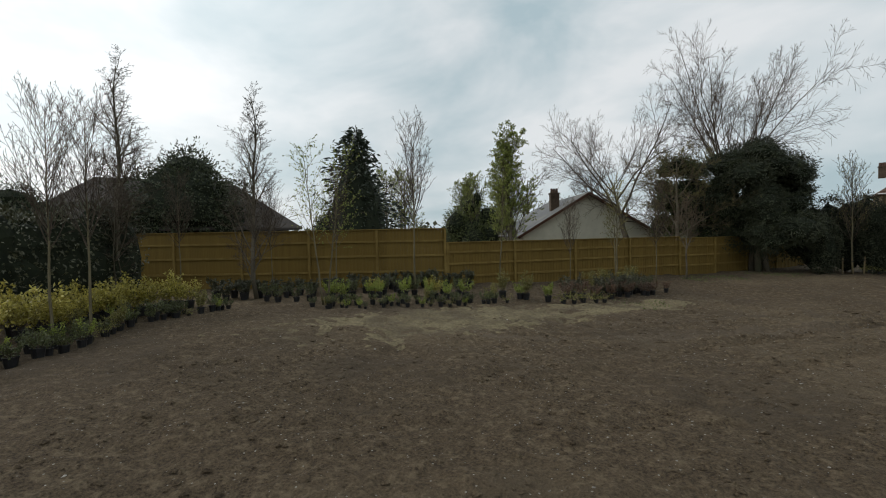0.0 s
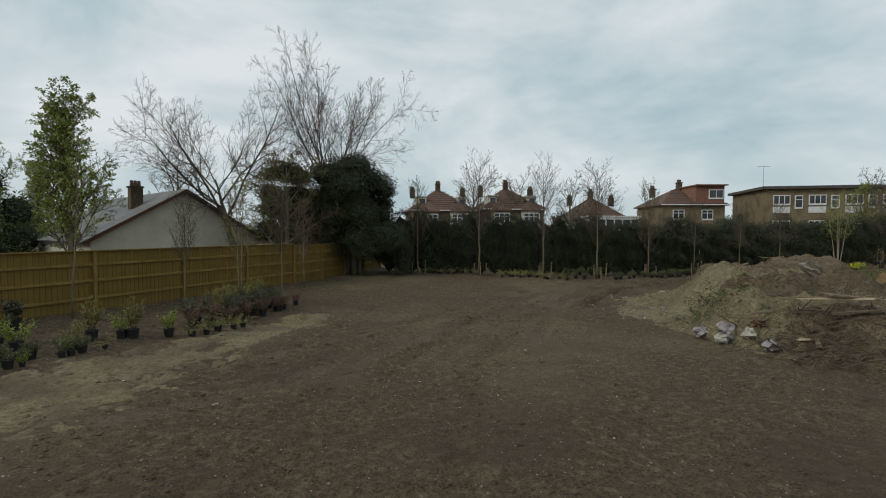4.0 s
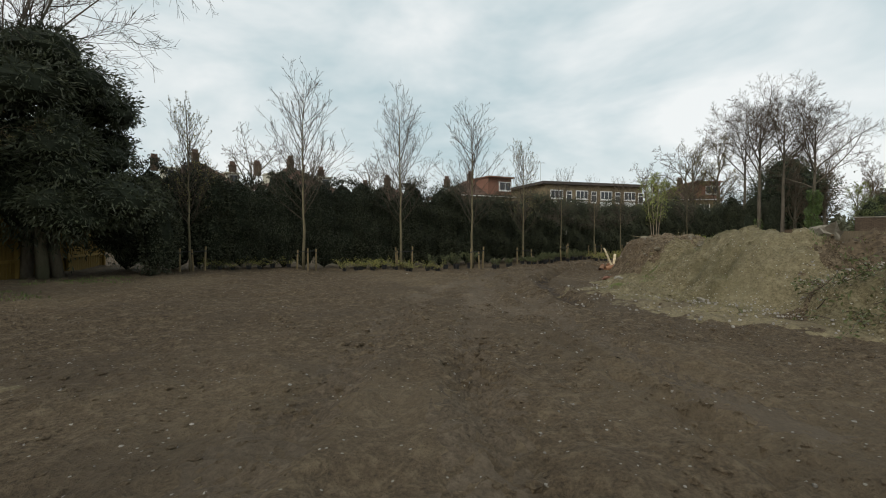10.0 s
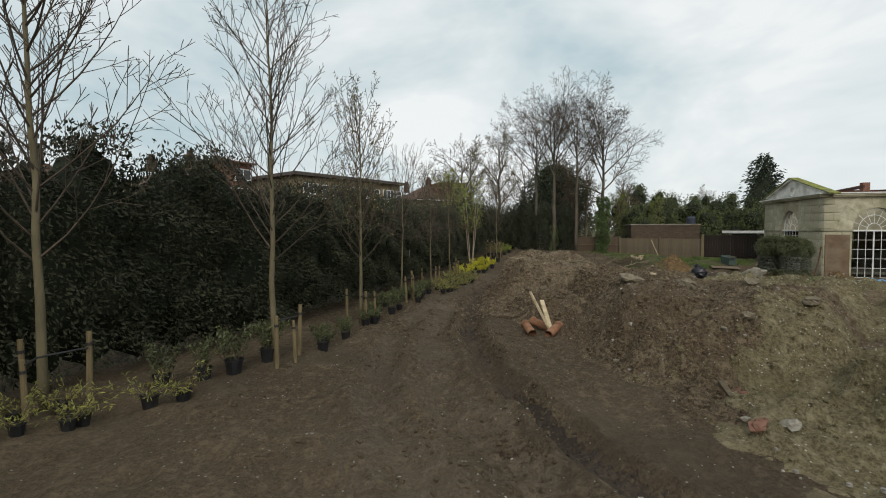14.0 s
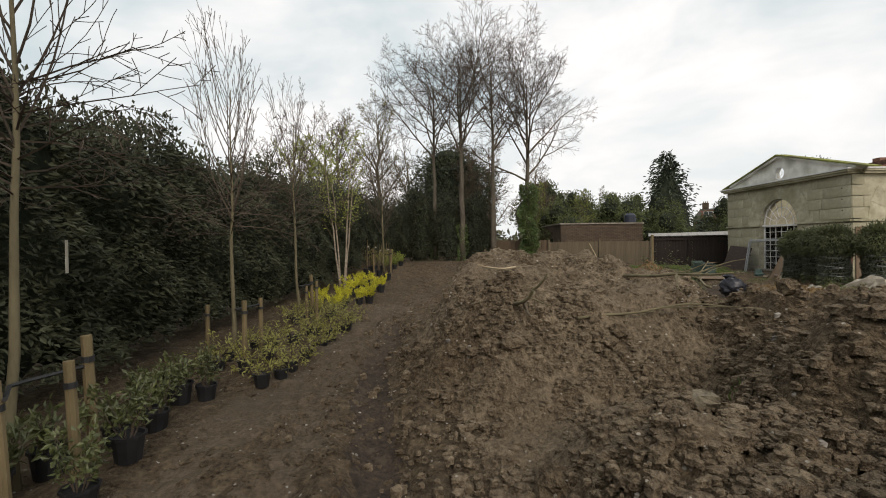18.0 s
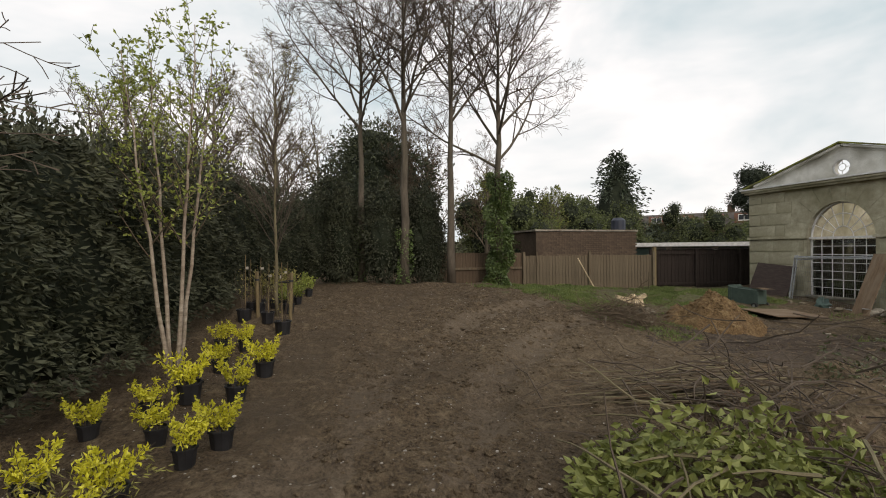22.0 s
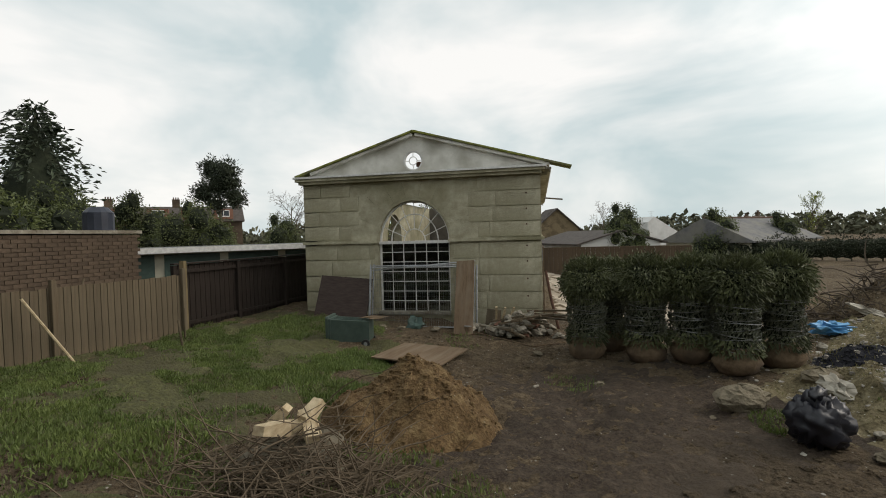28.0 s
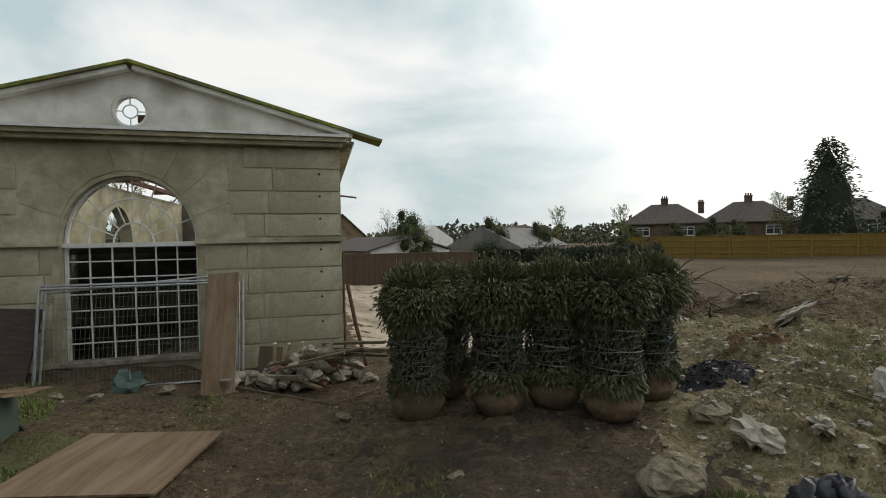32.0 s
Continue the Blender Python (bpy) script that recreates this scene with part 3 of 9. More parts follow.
def graded(fine0, fine1, step, far):
    """Coordinates that are close together between fine0 and fine1 and widen outwards."""
    mid = list(np.arange(fine0, fine1, step))
    out, g, left, right = [], step, fine0, fine1
    lows, highs = [], []
    while right < far:
        g *= 1.28
        left, right = left - g, right + g
        lows.append(left), highs.append(right)
    return np.array(lows[::-1] + mid + [fine1] + highs)


def sheet(name, xs, ys, fz, mat, keep=None, smooth=True):
    gx, gy = np.meshgrid(xs, ys, indexing="ij")
    gz = fz(gx, gy)
    verts = np.stack([gx, gy, gz], -1).reshape(-1, 3)
    k = len(ys)
    i, j = np.meshgrid(np.arange(len(xs) - 1), np.arange(k - 1), indexing="ij")
    a = (i * k + j).ravel()
    faces = np.stack([a, a + k, a + k + 1, a + 1], -1)
    if keep is not None:
        ok = keep(gx, gy).ravel()
        faces = faces[ok[faces].any(1)]
        used = np.unique(faces)
        remap = np.full(len(verts), -1)
        remap[used] = np.arange(len(used))
        verts, faces = verts[used], remap[faces]
    return mesh_from(name, verts, faces, mat, smooth)


ground = tagged(new("ground", sheet("ground", graded(-14.0, 42.0, 0.11, 900), graded(-8.0, 24.0, 0.11, 900), ground_z, SOIL)), "dark brown bare soil, rolled and rutted by wheels", "ground", kind="structure")


def track_sheet(line, half, seed):
    """Soil packed hard by wheels, a thin uneven skin along a rut."""
    xs, ys = [p[0] for p in line], [p[1] for p in line]
    def inside(x, y):
        d, _ = line_distance(x, y, line)
        return half - d + 0.20 * fractal(x * 1.1, y * 1.1, 3, seed) - 0.05
    return sheet("track", np.arange(min(xs) - 0.5, max(xs) + 0.5, 0.11), np.arange(min(ys) - 0.5, max(ys) + 0.5, 0.11), lambda x, y: ground_z(x, y) + np.minimum(0.012, inside(x, y) * 0.06), TRACK, keep=lambda x, y: inside(x, y) > -0.02)


tagged(new("muddy_rut", sheet("muddy_rut", np.arange(7.0, 29.2, 0.11), np.arange(11.4, 20.2, 0.11), lambda x, y: ground_z(x, y) + np.minimum(0.012, (0.2 - line_distance(x, y, RUTS[0][0])[0]) * 0.1), MUD, keep=lambda x, y: line_distance(x, y, RUTS[0][0])[0] + 0.1 * fractal(x * 1.3, y * 1.3, 3, 149) + 0.16 * vnoise(x * 0.6, y * 0.6, 151) < 0.17)), "deep rut of wet mud along the heap's foot", "rut", kind="structure")
for n in (1, 2, 3, 4, 7, 8):
    tagged(new("wheel_track", track_sheet(RUTS[n][0], 0.30, 140 + n)), "strip of soil packed hard by wheels", "track", kind="structure")


# ---- foliage and trees ----
def leaf_mesh(name, at, along, length, width, mat, rng, fold=0.25):
    """Many folded, pointed leaves: at and along are arrays, length and width numbers or arrays."""
    count = len(at)
    along = along / (np.linalg.norm(along, axis=1, keepdims=True) + 1e-9)
    other = rng.normal(size=(count, 3))
    side = np.cross(along, other)
    side /= np.linalg.norm(side, axis=1, keepdims=True) + 1e-9
    up = np.cross(side, along)
    length = np.broadcast_to(np.asarray(length, float), (count,))[:, None] * rng.uniform(0.7, 1.3, (count, 1))
    width = np.broadcast_to(np.asarray(width, float), (count,))[:, None] * rng.uniform(0.8, 1.2, (count, 1))
    mid = at + 0.5 * length * along
    v = np.stack([at, mid + 0.5 * width * side + fold * width * up, at + length * along, mid - 0.5 * width * side + fold * width * up], 1).reshape(-1, 3)
    k = 4 * np.arange(count)
    faces = np.concatenate([np.stack([k, k + 1, k + 2], -1), np.stack([k, k + 2, k + 3], -1)])
    return mesh_from(name, v, faces, mat)


def branch_line(rng, start, way, length, steps, wander, lift):
    """A wandering line of points that bends upwards (lift > 0) or droops."""
    pts, d = [Vector(start)], Vector(way).normalized()
    for _ in range(steps):
        d = (d + Vector(rng.normal(size=3)) * wander + Vector((0, 0, lift))).normalized()
        pts.append(pts[-1] + d * (length / steps))
    return pts


def grow(rng, trunk, radius, plan):
    """Branches on a trunk line. plan: for each level a dict of n, span, angle, ratio, wander, lift, steps. Returns lists of (points, radii) by level."""
    levels = [[(trunk, [radius * (1 - 0.85 * i / (len(trunk) - 1)) for i in range(len(trunk))])]]
    for spec in plan:
        made = []
        for pts, radii in levels[-1]:
            total = (pts[-1] - pts[0]).length
            for b in range(spec["n"]):
                f = spec["span"][0] + (spec["span"][1] - spec["span"][0]) * (b + rng.random()) / spec["n"]
                g = f * (len(pts) - 1)
                i = min(int(g), len(pts) - 2)
                p = pts[i].lerp(pts[i + 1], g - i)
                d = (pts[i + 1] - pts[i]).normalized()
                turn = spec.get("turn", 2.4) * b + rng.random() * 1.5
                side = d.orthogonal().normalized()
                side.rotate(Matrix.Rotation(turn, 3, d))
                a = radians(spec["angle"] * (0.75 + 0.5 * rng.random()))
                way = d * math.cos(a) + side * math.sin(a)
                ln = total * spec["ratio"] * (1 - spec.get("cone", 0.5) * f) * (0.7 + 0.6 * rng.random())
                line = branch_line(rng, p, way, ln, spec["steps"], spec["wander"], spec["lift"])
                r = min(radii[i] * 0.62, spec.get("rmax", 1.0))
                made.append((line, [max(r * (1 - 0.8 * k / spec["steps"]), 0.003) for k in range(spec["steps"] + 1)]))
        levels.append(made)
    return levels


def to_height(levels, h, wide=1.0):
    """The whole tree brought to the height h, its crown drawn wider or narrower."""
    tops = sorted(pts[-1].z for level in levels[1:] for pts, _ in level)
    f = h / tops[int(len(tops) * 0.985)]
    return [[([Vector((p.x * f * wide, p.y * f * wide, p.z * f)) for p in pts], radii) for pts, radii in level] for level in levels]


def tree_parts(ob, levels, thick, bark, twig, sides=7, label="", least=0.0035):
    """The first `thick` levels become the trunk, the rest the crown of twigs."""
    low, high = Shape(), Shape()
    for n, level in enumerate(levels):
        for pts, radii in level:
            if n < thick:
                low.tube(pts, radii, sides if n == 0 else 5, cap=n == 0)
            else:
                high.tube(pts, [max(r, least) for r in radii], 3, cap=False)
    part("trunk", low, bark, ob, smooth=True)
    if high.v:
        part("crown", high, twig, ob)


def tips(levels, last=1, per=4):
    """Places and directions along the last levels, for leaves."""
    at, way = [], []
    for level in levels[-last:]:
        for pts, _ in level:
            for k in range(per):
                g = (k + 0.5) / per * (len(pts) - 1)
                i = min(int(g), len(pts) - 2)
                at.append(pts[i].lerp(pts[i + 1], g - i)), way.append(pts[i + 1] - pts[i])
    return np.array(at), np.array(way)


def straight(rng, h, lean=(0, 0), wander=0.02, steps=9):
    pts = []
    for i in range(steps + 1):
        f = i / steps
        pts.append(Vector((lean[0] * f + rng.normal() * wander * h * 0.12 * (i > 0), lean[1] * f + rng.normal() * wander * h * 0.12 * (i > 0), h * f)))
    return pts


def set_down(ob, x, y, turn=0.0, size=1.0, sink=0.03):
    ob.matrix_basis = pose(x, y, float(ground_z(x, y)) - sink, 0, 0, turn) @ Matrix.Scale(size, 4)
    return ob


def place_copy(ob, x, y, turn=0.0, size=1.0, sink=0.03, z=None):
    c = copy_thing(ob, Matrix())
    c.matrix_basis = pose(x, y, (float(ground_z(x, y)) if z is None else z) - sink, 0, 0, turn) @ Matrix.Scale(size, 4)
    return c


# young upright trees in front of the hedge, each held by three stakes
def young_tree(seed, h, leafy=None, radius=0.05, low=0.27, wide=1.0, label="young bare field maple with upswept twigs beside the hedge"):
    rng = np.random.default_rng(seed)
    ob = thing("young_tree", label, "tree", "young trees along the hedge")
    plan = [dict(n=42, span=(low, 0.96), angle=42, ratio=0.43, cone=0.60, wander=0.05, lift=0.17, steps=6, rmax=0.013),
            dict(n=7, span=(0.2, 0.98), angle=32, ratio=0.42, wander=0.07, lift=0.10, steps=3, rmax=0.006),
            dict(n=3, span=(0.3, 0.95), angle=36, ratio=0.4, wander=0.08, lift=0.04, steps=2, rmax=0.004)]
    lv = to_height(grow(rng, straight(rng, h, (0.05, 0.03)), radius, plan), h, wide)
    tree_parts(ob, lv, 1, YOUNG_BARK, TWIG, least=0.0038)
    if leafy:
        at, way = tips(lv, 2, 2)
        pick = rng.random(len(at)) < 0.5
        part("leaves", leaf_mesh("leaves", at[pick], way[pick] + rng.normal(size=(pick.sum(), 3)) * 0.5, 0.055, 0.03, leafy, rng), leafy, ob)
    return ob


def whip_tree(seed, h):
    """Long upright whips over a drooping skirt of fine twigs, on a bare stem."""
    rng = np.random.default_rng(seed)
    ob = thing("young_tree", "young bare tree with upright whips over a drooping skirt of twigs", "tree", "young trees along the hedge")
    stem = straight(rng, h * 0.8, (0.04, 0.02))
    fine = [dict(n=6, span=(0.2, 0.98), angle=22, ratio=0.42, wander=0.05, lift=0.10, steps=4, rmax=0.0055), dict(n=2, span=(0.3, 0.9), angle=30, ratio=0.4, wander=0.08, lift=0.03, steps=2, rmax=0.0038)]
    skirt = [dict(n=6, span=(0.2, 0.98), angle=36, ratio=0.42, wander=0.10, lift=0.0, steps=3, rmax=0.005), dict(n=3, span=(0.2, 0.95), angle=40, ratio=0.45, wander=0.12, lift=-0.04, steps=2, rmax=0.0035)]
    up = grow(rng, stem, 0.045, [dict(n=20, span=(0.52, 0.97), angle=34, ratio=0.46, cone=0.35, wander=0.04, lift=0.26, steps=6, rmax=0.013)] + fine)
    down = grow(rng, stem, 0.045, [dict(n=22, span=(0.46, 0.66), angle=74, ratio=0.24, cone=0.1, wander=0.08, lift=-0.03, steps=5, rmax=0.010)] + skirt)
    levels = to_height([up[0]] + [a + b for a, b in zip(up[1:], down[1:])], h)
    tree_parts(ob, levels, 1, YOUNG_BARK, TWIG, least=0.0038)
    return ob


TREE_LINE = [(7.69, 24.3, 8.0, 1), (11.57, 23.0, 7.8, 0), (14.5, 21.5, 7.4, 1), (18.04, 21.32, 6.2, 2), (21.55, 21.35, 5.2, 3), (25.2, 21.3, 5.0, 4), (28.6, 21.25, 5.2, 3), (36.9, 19.95, 5.4, 0), (4.0, 25.7, 6.2, 2)]
young = [young_tree(11, 6.0, wide=1.2), young_tree(12, 6.0, wide=1.25), young_tree(13, 6.0, OLIVE), whip_tree(14, 6.0), whip_tree(15, 6.0)]
used = set()
stake = thing("tree_stake", "pale round softwood tree stake driven into the soil", "stake", "tree stakes")
part("post", Shape().tube([(0, 0, -0.1), (0, 0, 0.45), (0.004, 0, 0.9)], [0.036, 0.036, 0.034], 8), STAKE_WOOD, stake, smooth=False)
part("tie_band", Shape().tube([(0, 0, 0.72), (0, 0, 0.76)], [0.041, 0.041], 8), RUBBER, stake, "black rubber band")
strap = thing("tree_tie", "black rubber strap from the stakes round the trunk", "tree tie", "tree ties")
part("strap", Shape().tube([(-0.42, -0.30, 0.745), (-0.1, -0.06, 0.735), (0.02, -0.07, 0.735), (0.42, -0.24, 0.745)], [0.014] * 4, 5), RUBBER, strap)
first_stake = first_strap = True
for n, (tx, ty, th, which) in enumerate(TREE_LINE):
    src = young[which]
    if which in used:
        place_copy(src, tx, ty, 70 * n, th / 6.0)
    else:
        used.add(which)
        set_down(src, tx, ty, 70 * n, th / 6.0)
    tz = float(ground_z(tx, ty))
    for sx, sy in ((-0.42, -0.30), (0.42, -0.24), (0.06, 0.40) if n % 2 else (-0.02, -0.42)):
        m = pose(tx + sx, ty + sy, tz - 0.02, random.uniform(-3, 3), random.uniform(-3, 3), random.uniform(0, 90)) @ Matrix.Scale(random.uniform(0.85, 1.12), 4)
        if first_stake:
            stake.matrix_basis, first_stake = m, False
        else:
            copy_thing(stake, Matrix()).matrix_basis = m
    if first_strap:
        strap.matrix_basis, first_strap = pose(tx, ty, tz), False
    else:
        copy_thing(strap, Matrix()).matrix_basis = pose(tx, ty, tz)

# white-stemmed birches with first leaves
def birch(seed, h, stems, leafy=SPRING, label="multi-stemmed young birch with pale bark and first leaves", count=16, bark=BIRCH):
    rng = np.random.default_rng(seed)
    ob = thing("birch_tree", label, "tree", "birch trees")
    for s in range(stems):
        a = 2 * math.pi * s / stems + 0.4
        lean = (0.11 * h * math.cos(a), 0.11 * h * math.sin(a)) if stems > 1 else (0.04 * h, 0)
        base = Vector((0.07 * math.cos(a), 0.07 * math.sin(a), 0)) if stems > 1 else Vector()
        line = [p + base for p in straight(rng, h * (0.85 + 0.15 * rng.random()), lean)]
        lv = grow(rng, line, 0.035, [dict(n=count, span=(0.35, 0.98), angle=40, ratio=0.30, cone=0.6, wander=0.07, lift=0.06, steps=4, rmax=0.012),
                                   dict(n=5, span=(0.2, 0.98), angle=40, ratio=0.45, wander=0.12, lift=-0.05, steps=3, rmax=0.004)])
        stem, twigs = Shape(), Shape()
        for pts, radii in lv[0]:
            stem.tube(pts, radii, 7)
        for level in lv[1:]:
            for pts, radii in level:
                twigs.tube(pts, radii, 3, cap=False)
        part("stem", stem, bark, ob, smooth=True)
        part("twig_spray", twigs, WARM_TWIG, ob)
        at, way = tips(lv, 2, 6)
        pick = rng.random(len(at)) < 0.8
        part("leaves", leaf_mesh("leaves", at[pick], way[pick] + rng.normal(size=(pick.sum(), 3)) * 0.6, 0.07, 0.042, leafy, rng), leafy, ob)
    return ob


set_down(birch(21, 5.2, 4), 33.68, 21.08, 20)
set_down(birch(22, 5.7, 2, count=24, bark=YOUNG_BARK, label="young birch with yellow-green leaves before the fence"), -11.74, 4.27, 0)
set_down(birch(23, 5.4, 1, count=22, bark=YOUNG_BARK, label="slim birch with a few fresh leaves before the fence"), -8.99, 11.53, 40)
set_down(birch(24, 5.0, 2, bark=YOUNG_BARK, leafy=OLIVE, label="slender young tree with olive buds beside the fence"), -5.07, 15.01, 90)


# broad bare trees
def bare_tree(seed, h, radius, name="bare_tree", label="", fork=0.35, limbs=9, angle=36, spread=0.5, lift=0.09, bark=BARK, twig=TWIG, dense=5, lean=(0, 0), cone=0.45, leafy=None, leafsize=0.06, wander=0.09, least=0.005, wide=1.0, sway=0.05, stem=1.0):
    rng = np.random.default_rng(seed)
    ob = thing(name, label, "tree", "bare trees")
    plan = [dict(n=limbs, span=(fork, 0.96), angle=angle, ratio=spread, cone=cone, wander=wander, lift=lift, steps=6, rmax=radius * 0.33),
            dict(n=dense + 4, span=(0.18, 0.98), angle=42, ratio=0.5, wander=0.12, lift=lift * 0.7, steps=4, rmax=0.035),
            dict(n=dense + 2, span=(0.2, 0.98), angle=40, ratio=0.5, wander=0.14, lift=lift * 0.5, steps=3, rmax=0.014),
            dict(n=dense, span=(0.2, 0.98), angle=38, ratio=0.55, wander=0.14, lift=0.03, steps=1, rmax=0.0085)]
    lv = to_height(grow(rng, straight(rng, h * stem, lean, sway), radius, plan), h, wide)
    tree_parts(ob, lv, 2, bark, twig, 9, "", least)
    if leafy:
        at, way = tips(lv, 1, 2)
        part("leaves", leaf_mesh("leaves", at, way + rng.normal(size=at.shape) * 0.6, leafsize, leafsize * 0.6, leafy, rng), leafy, ob)
    return ob


tall_a = set_down(bare_tree(31, 11.6, 0.15, sway=0.015, stem=0.72, label="tall bare sycamore with a grey trunk by the fence", bark=TRUNK_BARK, fork=0.56, limbs=13, angle=42, spread=0.72, dense=5, cone=0.55, lift=0.06), 42.92, 17.65, 0)
tall_b = set_down(bare_tree(32, 12.0, 0.17, sway=0.015, stem=0.72, label="tall bare sycamore with forking limbs by the fence", bark=TRUNK_BARK, fork=0.54, limbs=14, angle=44, spread=0.72, dense=5, cone=0.55, lift=0.06), 41.51, 16.35, 0)
place_copy(tall_a, 41.35, 14.79, 140, 1.0)
ivy_tree = set_down(bare_tree(33, 11.0, 0.17, sway=0.02, stem=0.75, label="tall bare tree with its trunk wrapped in ivy", bark=TRUNK_BARK, fork=0.45, limbs=14, angle=48, spread=0.7, dense=5, lift=0.07, cone=0.5), 41.53, 13.01, 30)


def ivy_sleeve(ob, h0, h1, r, count, seed, leaf=0.10, bulge=0.45, label="climbing ivy"):
    rng = np.random.default_rng(seed)
    zz = rng.uniform(h0, h1, count)
    ang = rng.uniform(0, 2 * math.pi, count)
    rr = r * (0.8 + bulge * rng.random(count)) * (1 + 0.35 * np.sin(zz * 3.1 + ang) + 0.25 * np.sin(zz * 7 + 2 * ang))
    at = np.stack([rr * np.cos(ang), rr * np.sin(ang), zz], -1)
    way = np.stack([np.cos(ang), np.sin(ang), -0.7 + 0 * ang], -1) + rng.normal(size=(count, 3)) * 0.5
    part("ivy", leaf_mesh("ivy", at, way, leaf, leaf * 0.85, IVY, rng), IVY, ob, label)


ivy_sleeve(ivy_tree, 0.1, 4.0, 0.31, 6500, 34, 0.09)
ivy_sleeve(tall_b, 0.0, 1.9, 0.21, 700, 35, 0.07, 0.3)
ivy_sleeve(tall_a, 0.0, 2.0, 0.20, 600, 36, 0.07, 0.3)

# bare trees over the treated fence
set_down(bare_tree(41, 10.6, 0.24, wide=0.85, bark=TRUNK_BARK, stem=0.5, label="spreading bare cherry tree beyond the treated fence", fork=0.45, limbs=9, angle=52, spread=1.2, lift=0.08, dense=6, lean=(-1.4, -0.4), cone=0.25, wander=0.14), -6.46, 24.4, 0)
set_down(bare_tree(42, 13.6, 0.20, wide=0.75, bark=TRUNK_BARK, sway=0.02, stem=0.42, label="large bare ash tree with upswept twigs before the yew", fork=0.5, limbs=12, angle=40, spread=1.5, lift=0.06, dense=6, cone=0.25, least=0.006), -1.52, 26.72, 0)
set_down(bare_tree(43, 7.4, 0.15, label="bare shrubby tree beside the yew", fork=0.15, limbs=11, angle=44, spread=0.6, lift=0.08, dense=6, twig=WARM_TWIG, leafy=OLIVE, leafsize=0.05), -3.94, 23.94, 0)
set_down(bare_tree(49, 4.3, 0.05, label="slim young tree with brown twigs before the fence corner", fork=0.35, limbs=14, angle=34, spread=0.42, lift=0.1, dense=4, twig=WARM_TWIG), -2.91, 19.74, 0)
far_bare = set_down(bare_tree(44, 11.0, 0.25, label="distant bare tree with a rounded crown", fork=0.25, limbs=11, angle=46, spread=0.55, lift=0.06, dense=3, cone=0.35, least=0.012), 15.96, 50.2, 0)
for x, y, turn, size in ((22.36, 52.51, 90, 1.0), (29.45, 50.86, 40, 0.95), (36.29, 54.19, 150, 0.9), (-12.63, 35.81, 60, 0.85), (-21.03, 40.67, 10, 0.9), (50.97, 24.88, 80, 0.95), (47.22, 27.46, 200, 0.72), (55.85, 19.24, 300, 0.9), (44.84, 25, 30, 0.62), (-25.59, 24.82, 220, 0.7), (64.39, -38.34, 0, 0.8), (-32.22, 7.04, 100, 0.8), (-34.71, -6.88, 190, 0.9), (-23.15, -31.58, 10, 0.7), (24.92, -54.5, 70, 0.6)):
    place_copy(far_bare, x, y, turn, size)
spring_tree = set_down(bare_tree(45, 7.5, 0.14, label="slender tree hazed with young yellow-green leaves", fork=0.2, limbs=12, angle=30, spread=0.42, lift=0.12, dense=4, leafy=SPRING, leafsize=0.075), -20.39, 19.04, 0, 0.9)
for x, y, turn, size in ((-20.92, 29.66, 70, 1.0), (-23.84, 31.77, 10, 0.95), (-20.84, 17.65, 10, 0.9), (46.08, 8.62, 30, 0.60), (47.33, 11.1, 130, 0.66), (41.46, -17.54, 200, 0.85), (45.2, -19.48, 30, 0.9), (-0.19, -36.12, 0, 0.8), (-10.08, -24.5, 80, 0.8), (-20.93, -13.37, 190, 0.75), (43.75, 23.81, 250, 0.75), (39.93, 23.92, 120, 0.8), (6.35, -39.16, 10, 0.8), (-22.65, -5.3, 40, 0.9), (20.33, 32.39, 0, 0.5)):
    place_copy(spring_tree, x, y, turn, size)
poplar = set_down(bare_tree(50, 8.4, 0.14, label="columnar poplar hazed with yellow-green leaves behind the fence", fork=0.10, limbs=26, angle=24, spread=0.36, lift=0.13, dense=5, leafy=SPRING, leafsize=0.10, wide=1.25), -12.91, 20.2, 0)
for x, y, turn, size in ((-25.7, 35.83, 60, 0.95), (-22.63, 37.73, 160, 0.9)):
    place_copy(poplar, x, y, turn, size)
behind = set_down(bare_tree(51, 10.2, 0.2, label="bare tree with a fine-twigged crown behind the hedge", fork=0.2, limbs=15, angle=38, spread=0.5, lift=0.09, dense=5, leafy=OLIVE, leafsize=0.05), 47.73, 20.95, 0)
place_copy(behind, 49.56, 23.76, 140, 0.96)
copper = set_down(bare_tree(46, 8.6, 0.16, label="dense bare tree with warm copper twigs", fork=0.12, limbs=13, angle=32, spread=0.5, lift=0.09, dense=6, twig=WARM_TWIG), 50.69, 13.51, 0)
place_copy(copper, 48.08, 15.16, 120, 0.9)
place_copy(copper, 49.78, 10.45, 200, 0.85)
place_copy(copper, 62, 0.58, 60, 0.8)
hornbeam = set_down(bare_tree(47, 7.2, 0.08, name="hornbeam_tree", wide=1.55, least=0.003, label="narrow upright bare hornbeam before the fence", fork=0.06, limbs=34, angle=20, spread=0.28, lift=0.16, dense=4, cone=0.75), -16.56, 0.09, 0, 1.12)
place_copy(hornbeam, -14.81, 3.74, 60, 1.06)
stick_tree = young_tree(48, 5.6, None, 0.035, 0.42, 0.9, "tall thin nursery tree with a few bare twigs")
set_down(stick_tree, -12.15, -2.91, 0)
for x, y, turn, size in ((-11.71, -2.34, 80, 0.98), (-11.06, 8.24, 30, 1.25), (-18.76, 2.97, 120, 0.9), (-3.68, 16.35, 50, 0.86), (-6.5, 13.18, 10, 0.7), (-15.35, 4.79, 200, 0.8), (-13.35, 6.24, 10, 0.9)):
    place_copy(stick_tree, x, y, turn, size)


